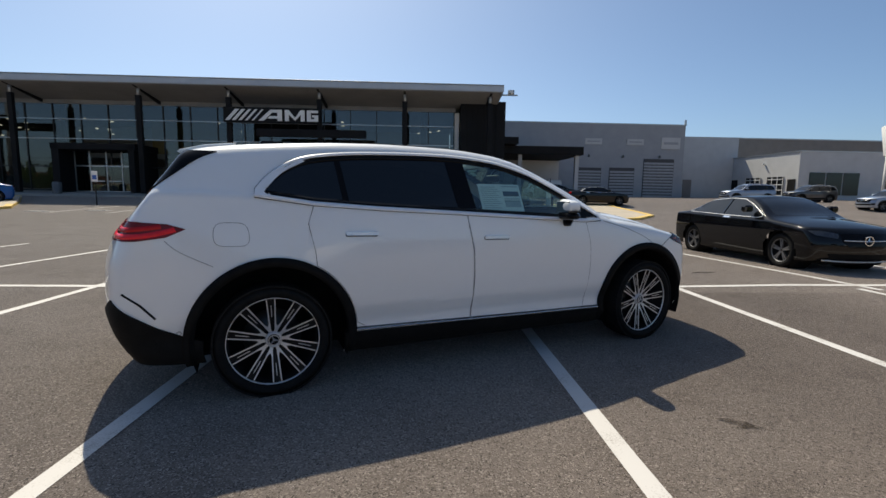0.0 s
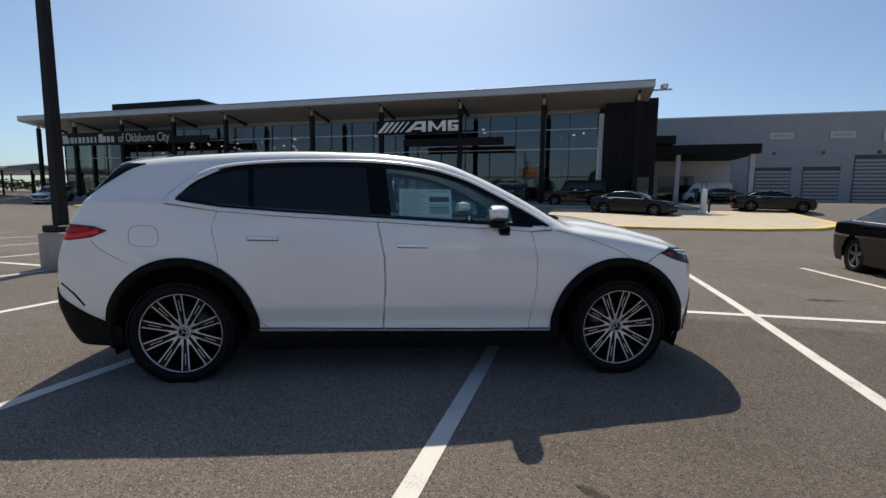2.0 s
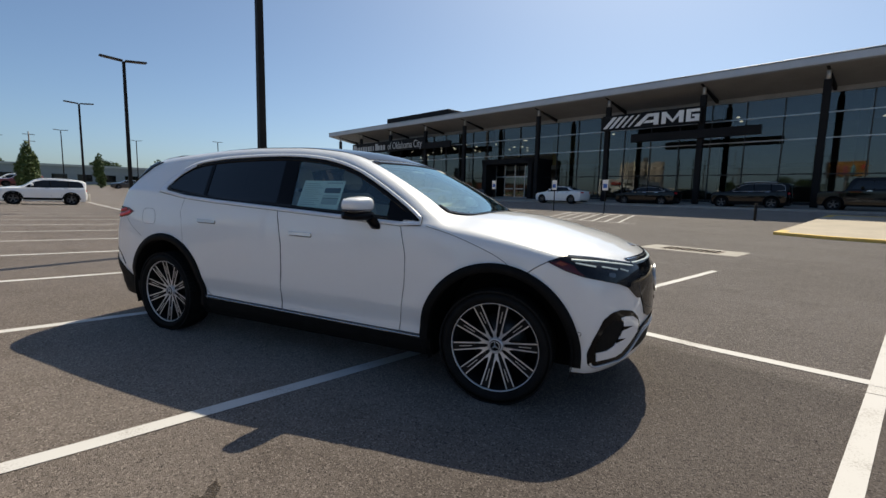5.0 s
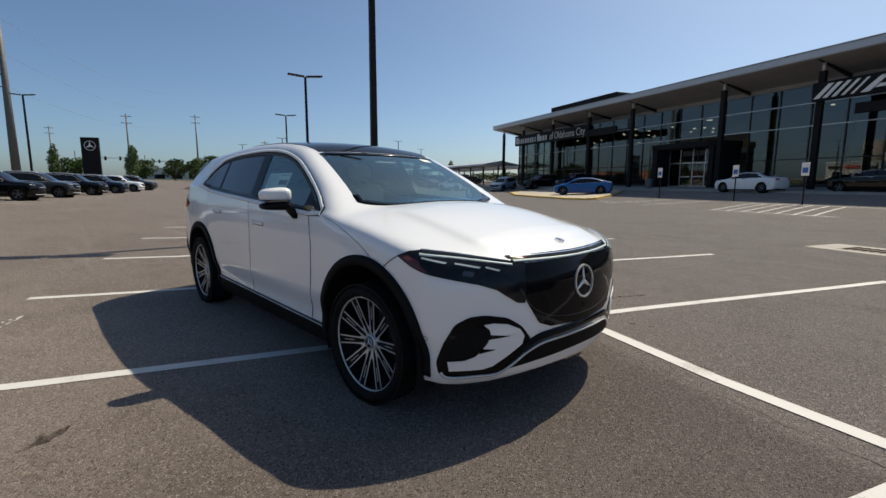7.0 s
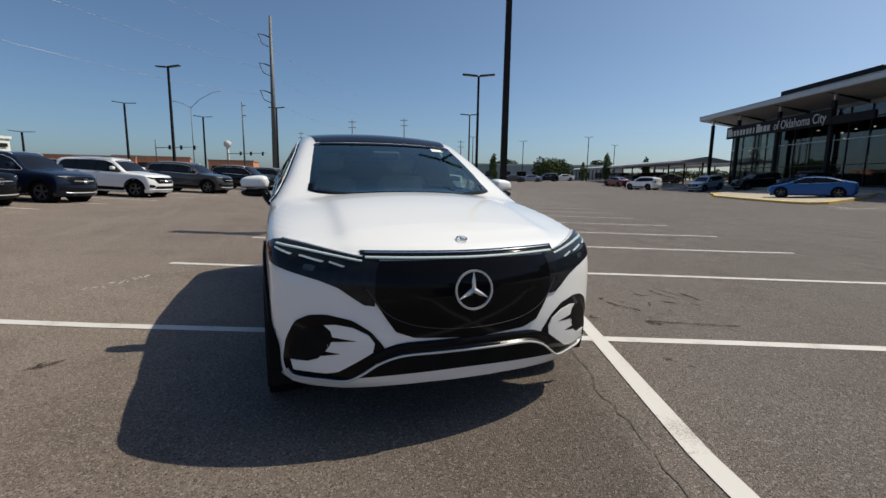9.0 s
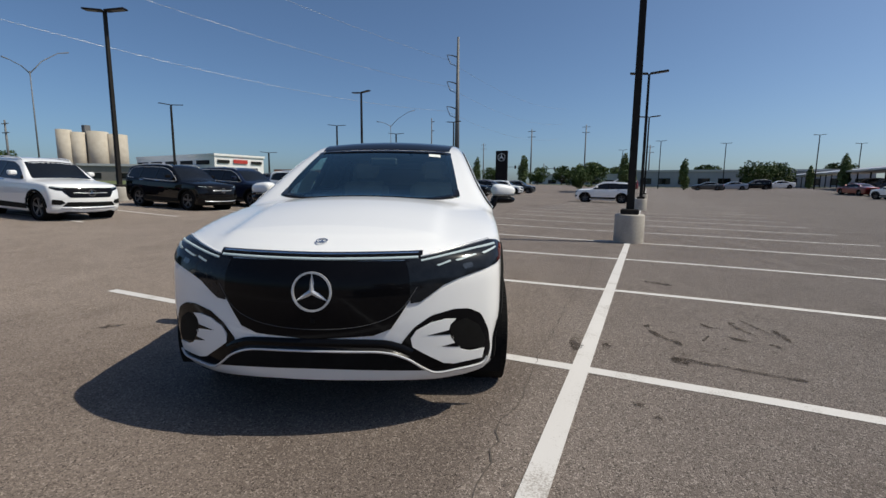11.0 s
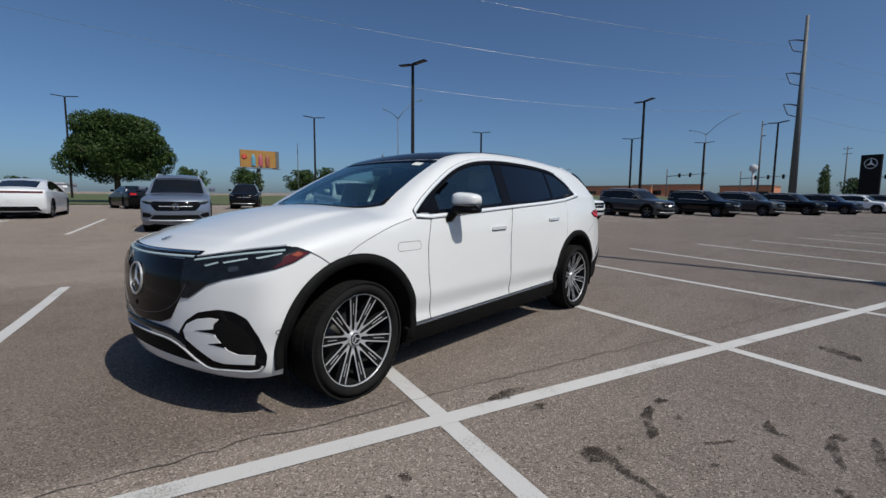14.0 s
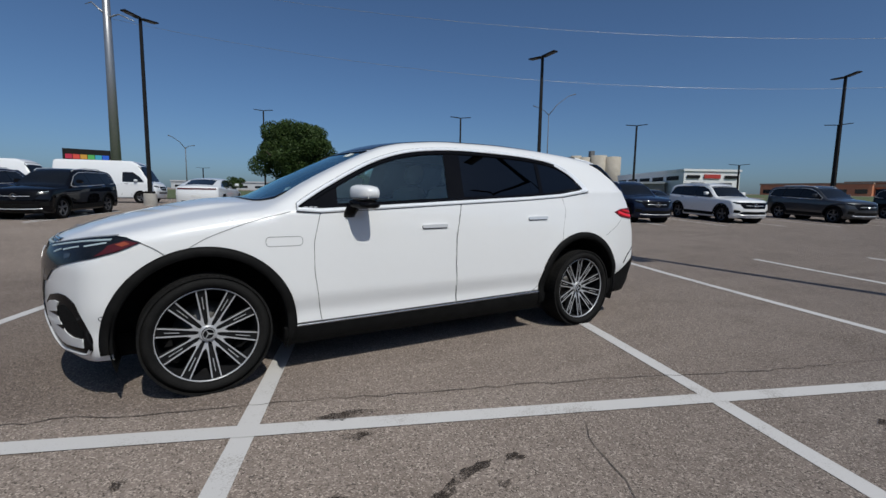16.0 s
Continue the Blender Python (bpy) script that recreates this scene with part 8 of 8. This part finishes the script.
def hall(name, label, u, v, turn, L, D, H, wall, bands=(), roof=None):
    b = thing(name, label, "building", LOT(u, v, None, turn), kind="structure")
    part("wall", boxed(-L / 2, L / 2, 0, D, -2, H), wall, b)
    part("roof_edge", boxed(-L / 2 - 0.2, L / 2 + 0.2, -0.3, D, H, H + 0.5), roof or WALL_LIGHT, b)
    n = int(L / 5)
    for k in range(n):
        x = -L / 2 + (k + 0.5) * L / n
        part("window", boxed(x - 1.5, x + 1.5, -0.08, 0.02, 0.6, H * 0.55), FAR_GLASS, b)
    for x0, x1, z0, z1, c in bands:
        part("sign_band", boxed(x0, x1, -0.3, -0.1, z0, z1), c, b)
    return b


ws = hall("white_shop", "white flat-roofed shop with a red sign", -80.6, -91.7, 172.3, 13.35, 36, 5.7, WHITE_TRIM, ((-1.9, 1.9, 4.1, 5.0, RED_SIGN), (-6.0, -3.0, 4.1, 4.8, BLACK_PANEL), (3.0, 6.0, 4.1, 4.8, BLACK_PANEL)), WHITE_TRIM)
for k in range(5):
    part("side_window", boxed(-6.75, -6.66, 2 + 7 * k, 7.4 + 7 * k, 3.7, 4.7), BLACK_PANEL, ws)
led = thing("display_board", "low dark roadside board with a coloured light strip", "sign", LOT(26.95, -50.9, None, 27.5))
part("post", tube(bmesh.new(), [(0, 0, -0.3), (0, 0, 3.6)], 0.14, 10), POLE_BLACK, led)
part("board", boxed(-1.95, 1.95, -0.1, 0.1, 3.35, 4.85, 0.03), POLE_BLACK, led)
for k, c in enumerate(((0.02, 0.10, 0.5), (0.05, 0.3, 0.4), (0.08, 0.35, 0.08), (0.5, 0.25, 0.03), (0.55, 0.06, 0.04), (0.4, 0.02, 0.05))):
    part("light_field", boxed(-1.8 + 0.6 * k, -1.25 + 0.6 * k, 0.1, 0.12, 3.85, 4.30), glow("board_light", c, 0.3), led)
hall("brown_shop", "low brown shop building", -66, -108, 128, 24, 18, 3.4, WALL_DARK)
hall("orange_shop", "orange and brown roadside shop", -162, -112, 118, 24, 18, 4.2, ORANGE_WALL, ((-10, -2, 2.8, 3.8, BROWN_WALL),), BROWN_WALL)
hall("orange_shop", "orange roadside shop with a brown roof edge", -150, -128, 118, 30, 18, 3.6, ORANGE_WALL, (), BROWN_WALL)
hall("orange_shop", "small orange roadside shop", -172, -88, 105, 16, 14, 3.8, ORANGE_WALL, (), BROWN_WALL)
hall("long_shed", "long low grey shed at the end of the lot", -146, 22, 90, 60, 20, 4.2, WALL_GREY)
hall("white_shed", "long white low building beyond the lot", -170, -10, 90, 60, 14, 3.6, WALL_LIGHT)
hall("road_hall", "low pale building beyond the road", 52, -185, 180, 34, 20, 2.6, WALL_LIGHT)

for k, (u, v, L) in enumerate(((-84, 33.5, 44), (-88, 46, 44), (-128, 36, 30))):
    c = thing("carport", "long flat carport roof on thin dark posts", "carport", LOT(u, v), group="carports", kind="structure")
    bm = bmesh.new()
    prof = [(-3.2, 3.0), (0, 3.55), (3.2, 3.0), (3.2, 2.75), (-3.2, 2.75)]
    e0, e1 = [bm.verts.new((-L / 2, y, z)) for y, z in prof], [bm.verts.new((L / 2, y, z)) for y, z in prof]
    bm.faces.new(e0), bm.faces.new(e1[::-1])
    for i in range(5):
        bm.faces.new((e0[i], e1[i], e1[(i + 1) % 5], e0[(i + 1) % 5]))
    bmesh.ops.recalc_face_normals(bm, faces=bm.faces)
    part("roof", bm, FASCIA, c, "pale metal roof")
    for i in range(9):
        x = -L / 2 + 1 + i * (L - 2) / 8
        part("post", boxed(x - 0.09, x + 0.09, -0.09, 0.09, -0.3, 2.8), POLE_BLACK, c)

# ---- stains and cracks on the near asphalt ----
def smear(pts, seed):
    """An oil trail of uneven width along places (u, v, width)."""
    rnd = random.Random(seed)
    fine = []
    for (a, b, w), (c, d, e) in zip(pts, pts[1:]):
        n = max(2, int(math.hypot(c - a, d - b) / 0.02))
        for i in range(n):
            t = i / n
            fine.append((a + (c - a) * t, b + (d - b) * t, w + (e - w) * t))
    fine.append(pts[-1])
    vv, ff = [], []
    n = len(fine)
    side = [0.0, 0.0]
    for i, (u, v, w) in enumerate(fine):
        j, k = max(i - 1, 0), min(i + 1, n - 1)
        d = Vector((fine[k][0] - fine[j][0], fine[k][1] - fine[j][1])).normalized()
        end = min(1.0, (min(i, n - 1 - i) + 0.4) / 3)
        for s in (0, 1):
            side[s] = 0.5 * side[s] + 0.5 * rnd.uniform(-0.7, 0.7)
        l, r = (w / 2 * end * max(0.15, 1 + side[s]) for s in (0, 1))
        up = Vector((0, 0, 0.0065))
        vv += [W(u - d.y * l, v + d.x * l) + up, W(u + d.y * r, v - d.x * r) + up]
    for i in range(n - 1):
        ff.append((2 * i, 2 * i + 1, 2 * i + 3, 2 * i + 2))
    return tagged(raw("oil_stain", vv, ff, STAIN), "dark oil trail soaked into the asphalt", "stain", group="oil stains", kind="structure")


for k, trail in enumerate((
        ((-1.18, 0.44, 0.07), (-1.08, 0.50, 0.07), (-0.98, 0.58, 0.05), (-0.92, 0.65, 0.06), (-0.84, 0.70, 0.04)),
        ((-0.40, 0.60, 0.06), (-0.47, 0.65, 0.15), (-0.49, 0.74, 0.08), (-0.49, 0.94, 0.03), (-0.46, 1.12, 0.04), (-0.44, 1.30, 0.035), (-0.44, 1.42, 0.07)),
        ((-1.27, 1.06, 0.03), (-1.23, 1.13, 0.06), (-1.21, 1.26, 0.04)),
        ((-1.72, 1.13, 0.03), (-1.58, 1.19, 0.05), (-1.40, 1.31, 0.03)),
        ((-1.92, 1.24, 0.03), (-1.72, 1.33, 0.05), (-1.48, 1.44, 0.03)),
        ((-1.70, 1.46, 0.03), (-1.55, 1.50, 0.06), (-1.34, 1.53, 0.03)),
        ((-0.68, -0.13, 0.04), (-0.52, -0.10, 0.11), (-0.34, -0.085, 0.05)),
        ((-3.48, 0.38, 0.08), (-3.44, 0.56, 0.17), (-3.34, 0.72, 0.08)),
        ((-1.62, 0.88, 0.03), (-1.52, 0.93, 0.05), (-1.47, 1.02, 0.03)),
        ((-1.02, 0.84, 0.015), (-1.10, 0.88, 0.03), (-1.24, 0.92, 0.02)),
        ((0.94, -4.02, 0.02), (0.90, -3.98, 0.06), (0.82, -3.93, 0.09), (0.76, -3.89, 0.06), (0.71, -3.86, 0.02)))):
    smear(trail, 200 + k)
for k, (u, v, a, b, r) in enumerate((
        (-0.56, 0.13, 0.07, 0.045, 0), (-1.30, 0.43, 0.05, 0.035, 10), (-1.19, 0.62, 0.03, 0.03, 0), (0.41, 0.38, 0.035, 0.04, 0), (0.54, 0.49, 0.02, 0.025, 0),
        (-1.50, 1.02, 0.03, 0.025, 0), (-1.75, 1.16, 0.05, 0.03, 30), (-1.17, 1.39, 0.05, 0.03, 50), (0.80, -3.97, 0.035, 0.025, 0), (3.95, 1.40, 0.25, 0.10, 15),
        (-1.0, 1.35, 0.03, 0.03, 0), (-0.63, 0.68, 0.018, 0.02, 0), (-0.15, 0.95, 0.02, 0.025, 0), (-0.9, 1.0, 0.022, 0.02, 0), (0.15, 0.7, 0.018, 0.018, 0), (-2.1, 0.9, 0.03, 0.02, 20))):
    blot(u, v, a * 0.85, b * 0.85, r, 100 + k, rough=0.4)
crack([(-7.4, -0.47), (-5.1, -0.45), (-3.4, -0.35), (-2.1, -0.38), (-1.45, -0.35), (-0.9, -0.33), (-0.1, -0.33), (0.49, -0.27), (0.94, -0.28), (1.40, -0.23), (1.84, -0.21), (2.6, -0.17), (4.2, -0.12)], 0.010, 1)
crack([(-1.80, 0.10), (-1.73, 0.40), (-1.72, 0.68), (-1.64, 1.05)], 0.006, 2)
crack([(-6.0, 5.6), (-3.3, 5.6), (-1.3, 6.6), (1.1, 8.0), (2.6, 7.0), (4.6, 5.5), (9, 6.2)], 0.02, 3)
crack([(-5.0, 6.4), (-3.0, 7.4), (-1.3, 8.2), (1.5, 8.6), (6, 8.0)], 0.018, 4)
crack([(-14, -9.2), (-8, -9.0), (-2, -9.3), (5, -9.1), (12, -9.3)], 0.02, 5)
crack([(-20, 11.5), (-10, 11.2), (0, 11.6), (9, 11.3)], 0.02, 6)
# scraps of old line paint
rnd = random.Random(9)
for k in range(16):
    u = rnd.uniform(-1.95, -1.2)
    v = -5.13 - 0.25 * (u + 1.6) + rnd.uniform(-0.07, 0.07)
    line((u, v), (u + rnd.uniform(0.03, 0.12), v + rnd.uniform(-0.01, 0.01)), rnd.uniform(0.010, 0.022), "scrap of old white line paint on asphalt", 0.005)
